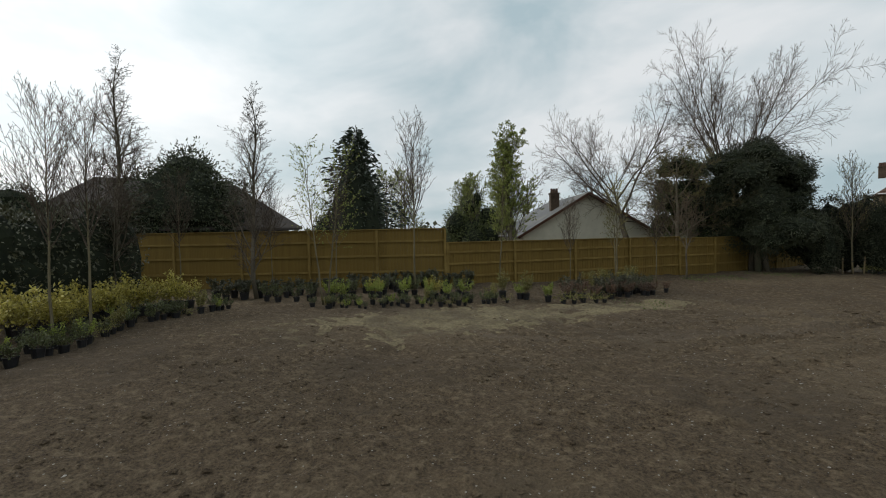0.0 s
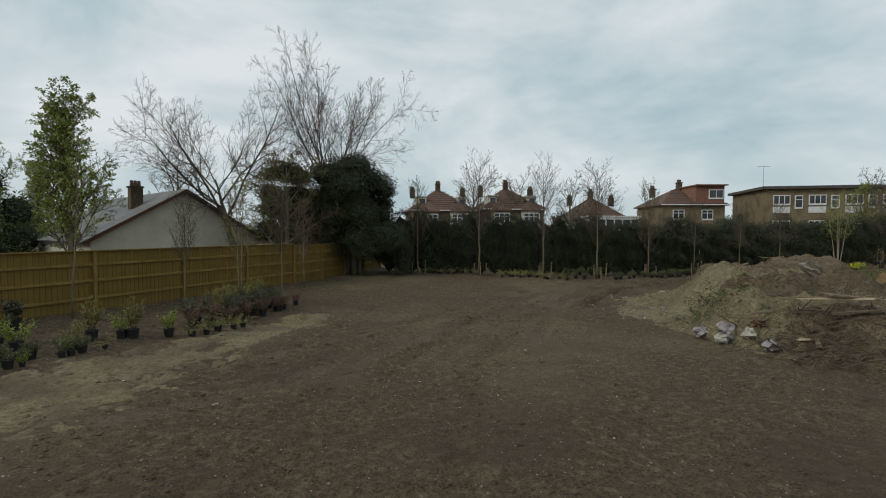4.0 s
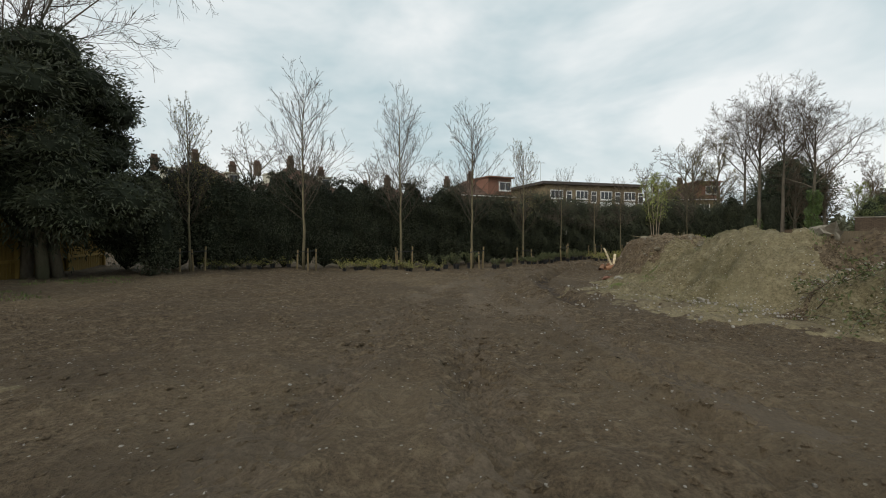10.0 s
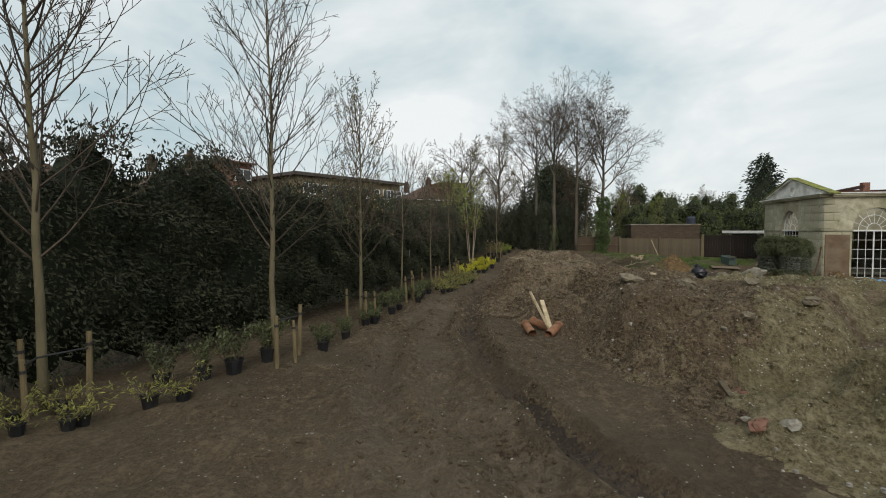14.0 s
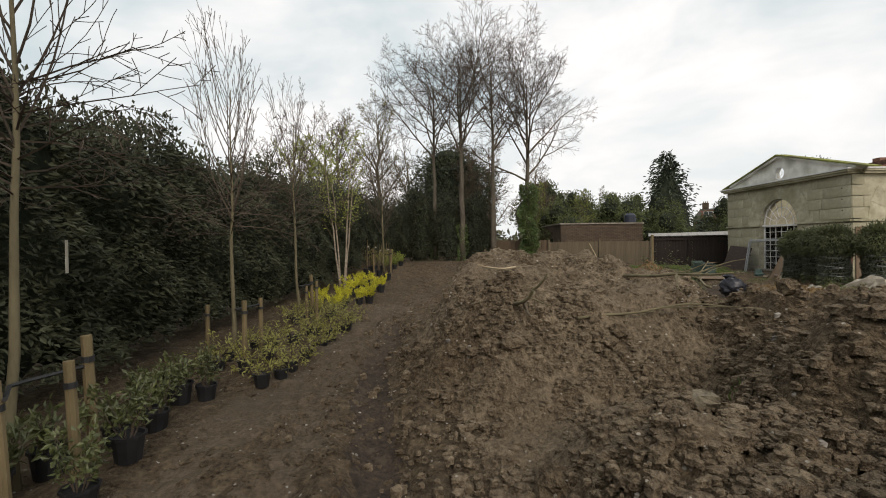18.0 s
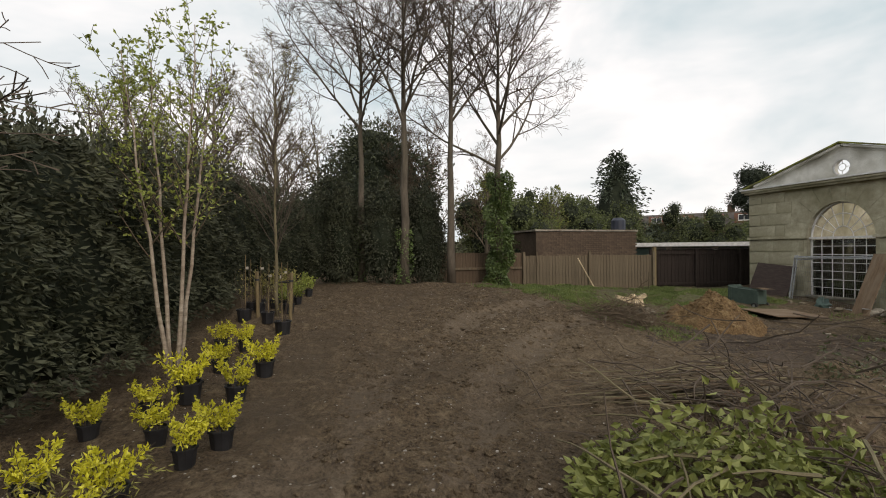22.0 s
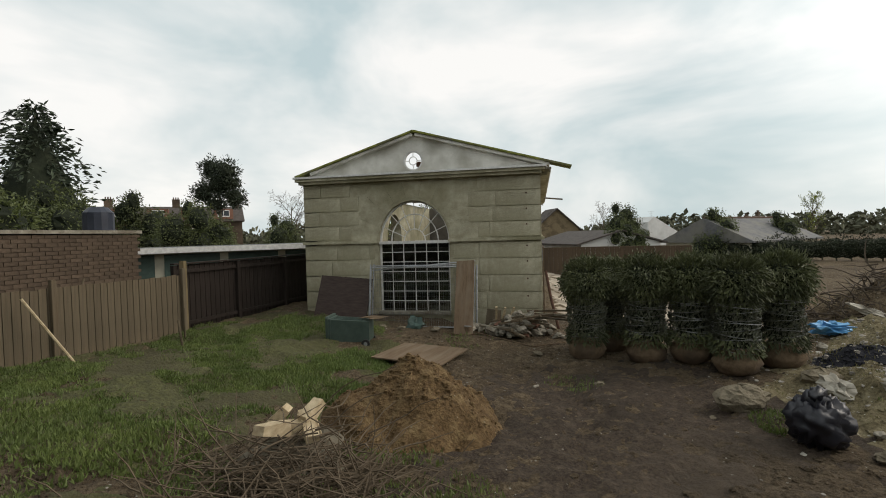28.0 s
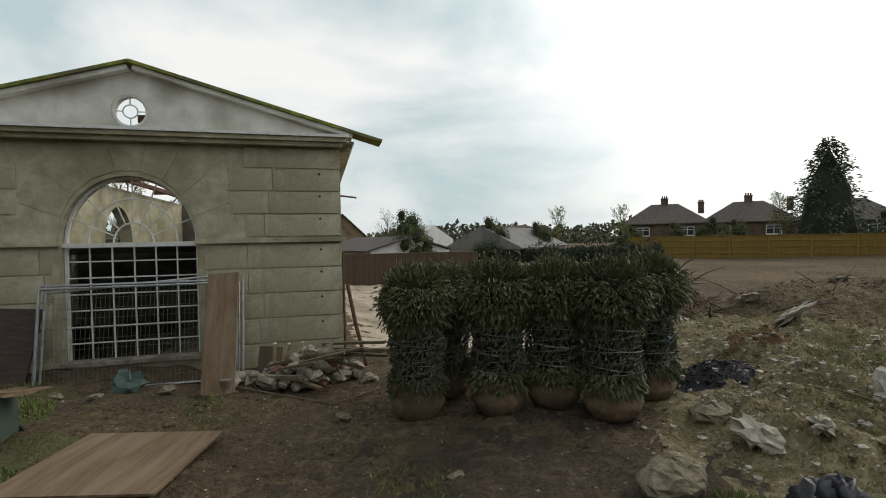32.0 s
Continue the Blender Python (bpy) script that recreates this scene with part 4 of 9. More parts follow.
# ---- evergreens ----
def shell_points(rng, blobs, count, squash=1.0):
    """Points spread over the outsides of overlapping ellipsoids, and the outward ways there."""
    area = np.array([b[3] * b[4] + b[4] * b[5] + b[3] * b[5] for b in blobs])
    which = rng.choice(len(blobs), count, p=area / area.sum())
    b = np.array([q[:6] for q in blobs])[which]
    d = rng.normal(size=(count, 3))
    d /= np.linalg.norm(d, axis=1, keepdims=True)
    lump = 1 + 0.12 * np.sin(5 * d[:, :1] + b[:, :1] * 3) + 0.10 * np.sin(7 * d[:, 2:] + b[:, 1:2] * 5)
    at = b[:, :3] + d * b[:, 3:6] * lump * (rng.uniform(0.80, 1.04, (count, 1)) + 0.42 * rng.random((count, 1)) ** 5)
    inside = np.zeros(count, bool)
    for q in blobs:
        e = (at - np.array(q[:3])) / (np.array(q[3:6]) * 0.86)
        inside |= (e * e).sum(1) < 0.72
    return at[~inside], d[~inside]


def evergreen(seed, name, label, blobs, count, leaf, width, mat, trunk_r=0.15, trunk_h=1.5, droop=0.2, stems=1, group="evergreens"):
    rng = np.random.default_rng(seed)
    ob = thing(name, label, "tree", group)
    # solid clumps coloured as the shade inside the crown
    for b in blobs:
        part("shade_core", Shape().lump(b[:3], (b[3] * 0.80, b[4] * 0.80, b[5] * 0.80), 0.14, 6, 10, random), SHADE_CORE, ob)
    at, d = shell_points(rng, blobs, count)
    way = d + rng.normal(size=d.shape) * 0.55 - np.array([0, 0, droop])
    part("foliage", leaf_mesh("foliage", at, way, leaf, width, mat, rng), mat, ob)
    tr = Shape()
    for s in range(stems):
        a = s * 2.4
        tr.tube([(0.5 * (stems > 1) * math.cos(a), 0.5 * (stems > 1) * math.sin(a), -0.1), (0.3 * (stems > 1) * math.cos(a), 0.3 * (stems > 1) * math.sin(a), trunk_h), (0, 0, trunk_h * 2)], [trunk_r, trunk_r * 0.85, trunk_r * 0.6], 8)
    part("trunk", tr, BARK, ob, smooth=True)
    return ob


rng_y = np.random.default_rng(60)


def crown_blobs(count, low, high, reach, mid, fat, pear=4.2):
    """Clumps spread over a rounded crown between two heights."""
    out = [(0, 0, mid, reach * 0.62, reach * 0.6, (high - low) * 0.38)]
    for k in range(count):
        z = low + (high - low) * (k + 0.5) / count
        r = reach * math.sqrt(max(0.06, 1 - ((z - mid) / pear) ** 2)) * (0.6 + 0.4 * rng_y.random())
        ang = 2.4 * k + rng_y.random()
        q = fat * rng_y.uniform(0.65, 1.15)
        out.append((r * math.cos(ang), r * 0.9 * math.sin(ang), z + rng_y.normal() * 0.3, q * 1.15, q * 1.15, q * 0.8))
    return out


yew = evergreen(61, "yew_tree", "big dark yew with low branches in the corner", crown_blobs(38, 1.7, 7.5, 2.9, 3.3, 0.95, 4.7), 52000, 0.20, 0.05, YEW, 0.2, 1.5, 0.3, 3)
set_down(yew, -0.1, 26.2, 0, 0.9)
ivied = evergreen(65, "ivy_clad_tree", "tree smothered in dark ivy beside the bungalow", crown_blobs(34, 1.6, 6.8, 2.5, 4.0, 0.6), 17000, 0.13, 0.08, BUSH, 0.16, 1.5, 0.2, 2)
set_down(ivied, -3.54, 26.97, 0)
holly = evergreen(62, "holly_column", "dark narrow evergreen column between the trunks", [(0, 0, 1.5, 0.62, 0.62, 1.45), (0.1, 0, 2.6, 0.5, 0.5, 0.8)], 4200, 0.10, 0.06, LAUREL, 0.06, 0.4)
set_down(holly, 42.01, 16.96, 0)
for x, y, s in ((42.01, 15.64, 1.0), (43.26, 18.67, 1.15), (42.78, 18.34, 0.9), (41.95, 15.27, 0.7), (2.87, 25.13, 0.9), (5, 26.21, 1.0)):
    place_copy(holly, x, y, 50 * x, s)
dark_mass = evergreen(63, "evergreen_oak", "dark rounded evergreen tree behind the tall trunks", [(0, 0, 4.6, 2.9, 2.8, 2.6), (-1.8, 1.0, 3.0, 2.2, 2.2, 2.4), (1.9, -0.6, 3.4, 2.0, 2.2, 2.6), (0.5, 0.4, 6.3, 1.8, 1.8, 1.5)], 15000, 0.22, 0.09, YEW, 0.25, 1.5)
set_down(dark_mass, 51.04, 15.94, 0)
place_copy(dark_mass, -27.7, 7.59, 90, 0.95)
place_copy(dark_mass, -27.95, 0.39, 200, 0.62)
bushy = evergreen(64, "green_shrub_tree", "bushy tree with fresh green leaves behind the old fence", [(0, 0, 1.7, 1.5, 1.4, 1.5), (1.1, 0.6, 2.9, 0.9, 0.9, 1.0), (-1.2, -0.4, 2.5, 0.9, 0.9, 1.1), (0.3, -1.0, 1.2, 1.2, 1.0, 1.0), (-0.2, 0.3, 3.7, 0.7, 0.7, 0.8), (1.5, -0.5, 1.6, 0.8, 0.8, 0.9), (-1.6, 0.6, 1.4, 0.8, 0.8, 0.9), (0.5, -0.4, 4.3, 0.4, 0.4, 0.6)], 8000, 0.15, 0.08, BUSH, 0.10, 0.6)
set_down(bushy, 45.99, 10.02, 0, 0.8)
for x, y, t, s in ((62.92, -14.39, 60, 0.9), (61.23, -19.5, 0, 0.9), (52.26, 4.19, 20, 1.05), (55.42, 1.78, 80, 1.1), (50.17, 7.27, 140, 1.0), (58.58, -0.83, 10, 1.2), (53.5, 8.58, 30, 1.3), (60.76, 4.51, 100, 1.3), (-5.4, -33.18, 40, 0.75), (-9.7, -28.89, 10, 0.72), (-8.08, -30.87, 100, 0.8), (-16.5, -19.0, 0, 0.8), (-23.08, -11.69, 60, 0.9), (-1.65, -35.84, 60, 0.7), (27.25, -23.78, 0, 0.8), (19.65, -26.98, 90, 0.9), (44.34, 23.95, 0, 0.9), (55.14, -1.84, 120, 1.0), (52.45, -7.02, 30, 0.9), (58.56, -8.65, 200, 1.1), (49.7, -11.19, 80, 0.75), (46.77, -12.37, 10, 0.7), (25.47, -35.19, 30, 1.1), (13.19, -31.02, 90, 0.8), (-21.42, 29.68, 20, 1.2), (-28.73, 20.93, 50, 1.1), (-24.82, -10.23, 0, 0.9), (1.41, -33.34, 0, 0.6), (-5.67, -26.85, 0, 0.6), (24.48, 29.59, 100, 0.8), (32.04, 28.45, 10, 0.9), (7.4, 30.76, 10, 0.7)):
    place_copy(bushy, x, y, t, s)


def conifer(seed, h, r, label, mat=FIR):
    """Tiers of drooping sprays on a straight stem."""
    rng = np.random.default_rng(seed)
    ob = thing("conifer_tree", label, "tree", "conifers")
    part("trunk", Shape().tube([(0, 0, -0.1), (0, 0, h * 0.5), (0, 0, h)], [0.03 * h * 0.7, 0.015 * h, 0.01], 7), BARK, ob, smooth=True)
    at, way, core = [], [], Shape()
    for b in range(190):
        f = (b + rng.random()) / 190
        z = h * (0.08 + 0.92 * f)
        ln = r * (1 - f) ** 0.55 * (rng.uniform(0.45, 1.15) + 0.25 * math.sin(b * 2.4 * 1.0 + 7 * f)) + 0.12
        a = b * 2.4 + rng.random()
        for k in range(int(26 * (1 - 0.6 * f)) + 6):
            s = rng.uniform(0.25, 1.0)
            at.append((ln * s * math.cos(a) + rng.normal() * 0.16 * ln * s * 0.8, ln * s * math.sin(a) + rng.normal() * 0.16 * ln * s * 0.8, z - 0.25 * ln * s * s + rng.normal() * 0.06 * h * 0.3))
            way.append((math.cos(a), math.sin(a), -0.25))
    at, way = np.array(at), np.array(way) + rng.normal(size=(len(at), 3)) * 0.45
    part("foliage", leaf_mesh("foliage", at, way, 0.045 * h * 0.9, 0.016 * h * 0.9, mat, rng), mat, ob)
    # solid core whose dark colour stands for shade among the sprays
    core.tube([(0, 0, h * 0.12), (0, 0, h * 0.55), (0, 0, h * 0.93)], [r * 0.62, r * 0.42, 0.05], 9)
    part("shade_core", core, SHADE_CORE, ob)
    return ob


cedar = set_down(conifer(71, 9.4, 3.5, "dark conifer with ragged tiers behind the garages"), 58.96, -3.81, 0)
place_copy(cedar, -12.6, -21.7, 50, 1.14)
place_copy(cedar, -18.23, 12.25, 120, 0.86)
place_copy(cedar, 80.01, -15.35, 10, 0.8)
gum = evergreen(72, "gum_tree", "open evergreen tree with clumped dark foliage", [(0, 0, 7.4, 1.2, 1.2, 1.0), (1.2, 0.5, 6.6, 0.9, 0.9, 0.8), (-1.2, -0.4, 6.2, 0.9, 0.9, 0.8), (-0.8, 0.2, 8.5, 1.0, 1.0, 0.9), (0.8, 0, 8.8, 0.8, 0.8, 0.9), (0.2, 0.3, 5.6, 0.7, 0.7, 0.6), (-1.3, 0.1, 7.4, 0.7, 0.7, 0.6)], 5200, 0.24, 0.09, FIR, 0.16, 3.4)
set_down(gum, 58.47, -17.07, 0, 0.9)
place_copy(far_bare, 35.1, -26.11, 40, 0.68)


# ---- hedges ----
def hedge(seed, name, label, pts, height, depth, per_m2, leaf=0.10, width=0.042, mat=LAUREL, tufts=True, skirt=0.25):
    """A clipped run of shrubs along a line of ground points: a body coloured as the shade within, with leaves all over
    it and sprouting tops.
    """
    rng = np.random.default_rng(seed)
    ob = thing(name, label, "hedge", "hedges")
    core, ats, ways = Shape(), [], []
    for (x0, y0, h0), (x1, y1, h1) in zip([(*p, h) for p, h in zip(pts, height)], [(*p, h) for p, h in zip(pts[1:], height[1:])]):
        ln = math.hypot(x1 - x0, y1 - y0)
        ux, uy = (x1 - x0) / ln, (y1 - y0) / ln
        steps = max(2, int(ln / 0.75))
        for k in range(steps):
            f = (k + 0.5) / steps
            cx, cy = x0 + (x1 - x0) * f, y0 + (y1 - y0) * f
            gz, hh = float(base_z(cx, cy)), (h0 + (h1 - h0) * f) * rng.uniform(0.89, 1.07)
            core.lump((cx, cy, gz + skirt + (hh - skirt) * 0.48), (0.80, depth * 0.41, (hh - skirt) * 0.52), 0.10, 6, 9, random, Matrix.Rotation(math.atan2(uy, ux), 3, "Z"))
            part("stem", Shape().tube([(cx - 0.1 * uy, cy, gz - 0.1), (cx, cy, gz + skirt + 0.5)], [0.05, 0.04], 6), BARK, ob)
            area = (hh * 2 + depth) * ln / steps
            m = int(area * per_m2)
            u = rng.uniform(-0.62, 0.62, m) * ln / steps * 0.95
            a = rng.uniform(0, 1, m)
            front = a < hh * 2 / (hh * 2 + depth)
            v = np.where(front, np.sign(rng.random(m) - 0.22) * depth * 0.5, rng.uniform(-0.5, 0.5, m) * depth)
            w = np.where(front, skirt + (hh - skirt) * rng.random(m) ** 0.9, hh)
            bulge = 0.16 * np.sin(2.9 * (u + k) + 1.3 * w) + 0.12 * np.sin(5.1 * w + 2 * u + k) + rng.normal(size=m) * 0.05
            round_in = np.clip((w - 0.8 * hh) / (0.2 * hh), 0, 1) * 0.28 * depth
            v = np.where(front, v + np.sign(v) * (bulge - round_in), v)
            w = np.where(front, w, w + bulge + rng.random(m) ** 3 * 0.34 * tufts - 0.4 * (np.abs(v) / depth) ** 2)
            ats.append(np.stack([cx + ux * u + uy * v, cy + uy * u - ux * v, gz + w], -1))
            out = np.where(front, np.sign(v), 0.0)
            ways.append(np.stack([uy * out, -ux * out, np.where(front, -0.25, 0.9)], -1) + rng.normal(size=(m, 3)) * 0.5)
    part("shade_core", core, SHADE_CORE, ob)
    at = np.concatenate(ats)
    part("leaves", leaf_mesh("leaves", at, np.concatenate(ways), leaf, width, mat, rng), mat, ob)
    return ob


HEDGE_LABEL = "tall dark green laurel hedge clipped along the boundary"
hedge(81, "laurel_hedge", HEDGE_LABEL, [(2.12, 28.1), (7.13, 25.94), (12.93, 24.41)], [3.6, 3.7, 3.65], 1.5, 330)
hedge(82, "laurel_hedge", HEDGE_LABEL, [(12.93, 24.41), (16.05, 23.77), (19.41, 23.67)], [3.65, 3.6, 3.5], 1.5, 420)
hedge(83, "laurel_hedge", HEDGE_LABEL, [(19.41, 23.67), (23.35, 23.26), (27.98, 23.51)], [3.5, 3.4, 3.35], 1.5, 520)
hedge(84, "laurel_hedge", HEDGE_LABEL, [(27.98, 23.51), (32.86, 22.53), (37.38, 21.83)], [3.35, 3.4, 3.3], 1.5, 360)
hedge(85, "laurel_hedge", HEDGE_LABEL, [(37.38, 21.83), (40.32, 21.1), (43.82, 19.31)], [3.2, 3.0, 2.8], 1.3, 260)
hedge(88, "laurel_hedge", "dark evergreen screen behind the tall trunks", [(42.69, 19.74), (43.63, 17.49), (43.06, 15.6)], [3.2, 3.4, 3.1], 1.2, 260)
hedge(86, "boundary_hedge", "dark evergreen hedge beyond the spoil ground", [(21.07, -26.36), (13.87, -22.31), (8.33, -19.22)], [1.3, 1.5, 1.7], 1.2, 60, 0.16, 0.08)
hedge(87, "boundary_hedge", "dark overgrown hedge at the plot's edge", [(-17.19, 0.53), (-16.9, -0.95), (-16.47, -3.52)], [3.1, 3.2, 2.8], 1.4, 170, 0.14, 0.07, DARK_LEAF)


rng_f = np.random.default_rng(89)
ang_f, rad_f = rng_f.uniform(0, 2 * math.pi, 44000), rng_f.uniform(105, 150, 44000)
top_f = 5.5 + 1.6 * vnoise(ang_f * 9, 0 * ang_f, 5) + 1.0 * vnoise(ang_f * 31, 0 * ang_f, 6)
at_f = np.stack([15 + rad_f * np.cos(ang_f), 2 + rad_f * np.sin(ang_f), top_f * rng_f.random(44000) ** 1.1], -1)
tagged(new("far_woods", leaf_mesh("far_woods", at_f, rng_f.normal(size=(44000, 3)), 1.5, 1.0, FAR_LEAF, rng_f)), "belt of hazy trees and gardens along the horizon", "woods", kind="stuff")


# ---- the spoil heap ----
spoil_heap = thing("spoil_heap", "large heap of excavated brown soil, stones and roots", "soil heap")
part("earth", sheet("earth", np.arange(6.0, 31.5, 0.085), np.arange(-4.5, 20.6, 0.085), lambda x, y: ground_z(x, y) + heap_h(x, y), SPOIL, keep=lambda x, y: heap_h(x, y) > -0.035), SPOIL, spoil_heap)


def scatter_lumps(name, label, mat, count, rng, place, size, category="stones", sink=0.3, sides=6, parent=None):
    """Loose pieces too many to count, as one mesh of stuff: rough lumps with a top, a girdle and a foot."""
    at = place(rng, count)
    m = len(at)
    r = (size[0] * (size[1] / size[0]) ** (rng.random(m) ** 2.2))[:, None]
    ang = 2 * math.pi * np.arange(sides)[None, :] / sides + rng.uniform(0, 6.28, (m, 1))
    grow1 = r * rng.uniform(0.75, 1.25, (m, sides))
    low = np.stack([0.9 * grow1 * np.cos(ang), 0.9 * grow1 * np.sin(ang), -0.55 * r + 0 * ang], -1)
    high = np.stack([0.85 * grow1 * np.cos(ang + 0.4), 0.85 * grow1 * np.sin(ang + 0.4), r * rng.uniform(0.15, 0.5, (m, sides))], -1)
    top = np.stack([0 * r[:, 0], 0 * r[:, 0], r[:, 0] * rng.uniform(0.5, 0.8, m)], -1)[:, None, :]
    v = (np.concatenate([low, high, top], 1) - np.array([0, 0, 1]) * r[:, :, None] * sink + at[:, None, :]).reshape(-1, 3)
    base = ((2 * sides + 1) * np.arange(m))[:, None]
    k = np.arange(sides)[None, :]
    k1 = (k + 1) % sides
    f = np.concatenate([np.stack([base + k, base + k1, base + sides + k1], -1), np.stack([base + k, base + sides + k1, base + sides + k], -1), np.stack([base + sides + k, base + sides + k1, base + 2 * sides + 0 * k], -1)], 1).reshape(-1, 3)
    return tagged(part(name, mesh_from(name, v, f, mat), mat, parent), label, "" if parent else category, kind="stuff")


rng_a = np.random.default_rng(91)


def on_heap(rng, m):
    x, y = rng.uniform(7, 30.0, m * 3), rng.uniform(-3, 19.6, m * 3)
    h = heap_h(x, y)
    ok = np.flatnonzero(h > 0.05)[:m]
    x, y, h = x[ok], y[ok], h[ok]
    return np.stack([x, y, ground_z(x, y) + h], -1)


def on_plot(rng, m):
    x, y = rng.uniform(-13, 41, m), rng.uniform(-8, 21.5, m)
    return np.stack([x, y, ground_z(x, y)], -1)


def round_feet(rng, m):
    """Close to the walk, where single pieces can be told apart."""
    f = rng.random(m)
    x = np.where(f < 0.45, rng.uniform(-9, 11, m), np.where(f < 0.7, rng.uniform(11, 31, m), rng.uniform(28, 41, m)))
    y = np.where(f < 0.45, rng.uniform(-5, 16, m), np.where(f < 0.7, rng.uniform(16.5, 21.5, m), rng.uniform(5, 18.5, m)))
    keep = fractal(x * 0.6, y * 0.6, 2, 97) > -0.35
    x, y = x[keep], y[keep]
    return np.stack([x, y, ground_z(x, y)], -1)


def on_heap_side(west):
    def place(rng, m):
        at = on_heap(rng, m)
        return at[(at[:, 0] < 15.0) | ((at[:, 0] > 24.0) & (at[:, 1] < 9.8))] if west else at[(at[:, 0] >= 15.0) & ((at[:, 0] <= 24.0) | (at[:, 1] >= 9.8))]
    return place


scatter_lumps("heap_clods", "soil clods tumbled over the heap", SPOIL, 26000, rng_a, on_heap_side(False), (0.014, 0.095), "clods", parent=spoil_heap)
scatter_lumps("stony_clods", "pale stony clods on the heap's flanks", PALE_SPOIL, 21000, rng_a, on_heap_side(True), (0.015, 0.08), "clods", parent=spoil_heap)
scatter_lumps("heap_stones", "pale stones and rubble bits on the heap", STONE_BITS, 4200, rng_a, on_heap, (0.008, 0.045), parent=spoil_heap)
scatter_lumps("flank_rubble", "pale rubble and stones down the heap's west flank", STONE_BITS, 3600, rng_a, lambda rng, m: (lambda x, y: np.stack([x, y, ground_z(x, y) + np.maximum(heap_h(x, y), 0) + 0.08], -1))(12.1 + 1.6 * rng.normal(size=m), 9.6 + 1.9 * rng.normal(size=m)), (0.010, 0.034), parent=spoil_heap)
scatter_lumps("lane_side_clods", "crumbled clods along the heap's lane side", DRY_SPOIL, 15000, rng_a, lambda rng, m: (lambda x, y: np.stack([x, y, ground_z(x, y) + np.maximum(heap_h(x, y), 0) + 0.06], -1))(rng.uniform(19.4, 27.6, m), 16.8 + 0.85 * rng.normal(size=m)), (0.012, 0.075), "clods", sink=0.35, parent=spoil_heap)
scatter_lumps("yard_clods", "clods churned up by the digger's tracks", SOIL, 15000, rng_a, lambda rng, m: (lambda x, y: np.stack([x, y, ground_z(x, y)], -1))(rng.uniform(29.0, 40.5, m), rng.uniform(10.0, 19.0, m)), (0.014, 0.065), "clods")
scatter_lumps("ground_clods", "small soil clods over the bare plot", SOIL, 62000, rng_a, round_feet, (0.011, 0.075), "clods")
scatter_lumps("ground_stones", "small pale stones in the bare soil", STONE_BITS, 12000, rng_a, round_feet, (0.006, 0.025))
scatter_lumps("plot_stones", "scattered pale stones on the plot", STONE_BITS, 500, rng_a, on_plot, (0.01, 0.035))


# ---- treated timber fence round the plot ----
def board_fence(name, label, a, b, top, bay=3.0, board=0.15, face=1, wood=FENCE_WOOD, rail=FENCE_RAIL, rails=(0.28, 0.55, 0.80), post_up=0.0, cap=True, single_boards=True, floor_z=None, leanings=0.0, post_w=0.1, board_gap=0.004, vary=0.0):
    """Posts, rails and upright boards from a to b; face +1 puts posts and rails to the left of the way from a to b."""
    a, b = Vector((*a, 0)), Vector((*b, 0))
    d = b - a
    ln = d.length
    u = d / ln
    nrm = Vector((-u.y, u.x, 0)) * face
    rz = math.atan2(u.y, u.x)
    ob = thing(name, label, "fence", "fences")
    z_of = (lambda p: float(base_z(p.x, p.y))) if floor_z is None else (lambda p: floor_z)
    low = min(z_of(a), z_of(b)) - 0.05
    count = int(ln / board)
    me = Shape().box((0, 0, 0.5), (board - board_gap, 0.018, 1.0)).mesh("board", wood)
    for k in range(count):
        p = a + u * ((k + 0.5) * ln / count)
        o = new("board", me)
        o.parent = ob
        t = top - vary * random.random()
        lo = z_of(p) - 0.03
        o.matrix_basis = pose(p.x, p.y, lo, 0, 0, math.degrees(rz) + (4 if single_boards else 0)) @ Matrix.Diagonal((1, 1, t - lo, 1))
    posts = int(round(ln / bay))
    for k in range(posts + 1):
        p = a + u * (k * ln / posts) + nrm * (post_w * 0.5 + 0.012)
        h = top + post_up - z_of(p) + 0.02
        part("post", Shape().box((p.x, p.y, z_of(p) - 0.06 + h / 2), (post_w, post_w, h + 0.06), rz, bevel=0.008), rail, ob)
        if k < posts:
            q = a + u * ((k + 0.5) * ln / posts) + nrm * 0.04
            for f in rails:
                z = low + (top - low) * f
                part("rail", Shape().box((q.x, q.y, z), (ln / posts - 0.1, 0.05, 0.085), rz, bevel=0.01), rail, ob)
    if cap:
        c = (a + b) / 2 + nrm * 0.02
        part("capping", Shape().box((c.x, c.y, top + 0.02), (ln, 0.12, 0.035), rz), rail, ob)
    return ob


board_fence("treated_fence", "new green-brown treated feather-edge fence with rails", (-11.06, 10.55), (-3.5, 21.41), 3.30, face=-1)
board_fence("treated_fence", "treated feather-edge fence running on behind the yew", (-3.5, 21.41), (2.19, 31.51), 3.22, face=-1)
board_fence("treated_fence", "taller run of new treated feather-edge fence", (-23.38, 2.11), (-11.11, 10.5), 3.92, face=-1)
board_fence("treated_fence", "new treated feather-edge fence far across the plot", (3.34, -29.84), (-23.38, 2.11), 3.15, board=0.3, face=-1)

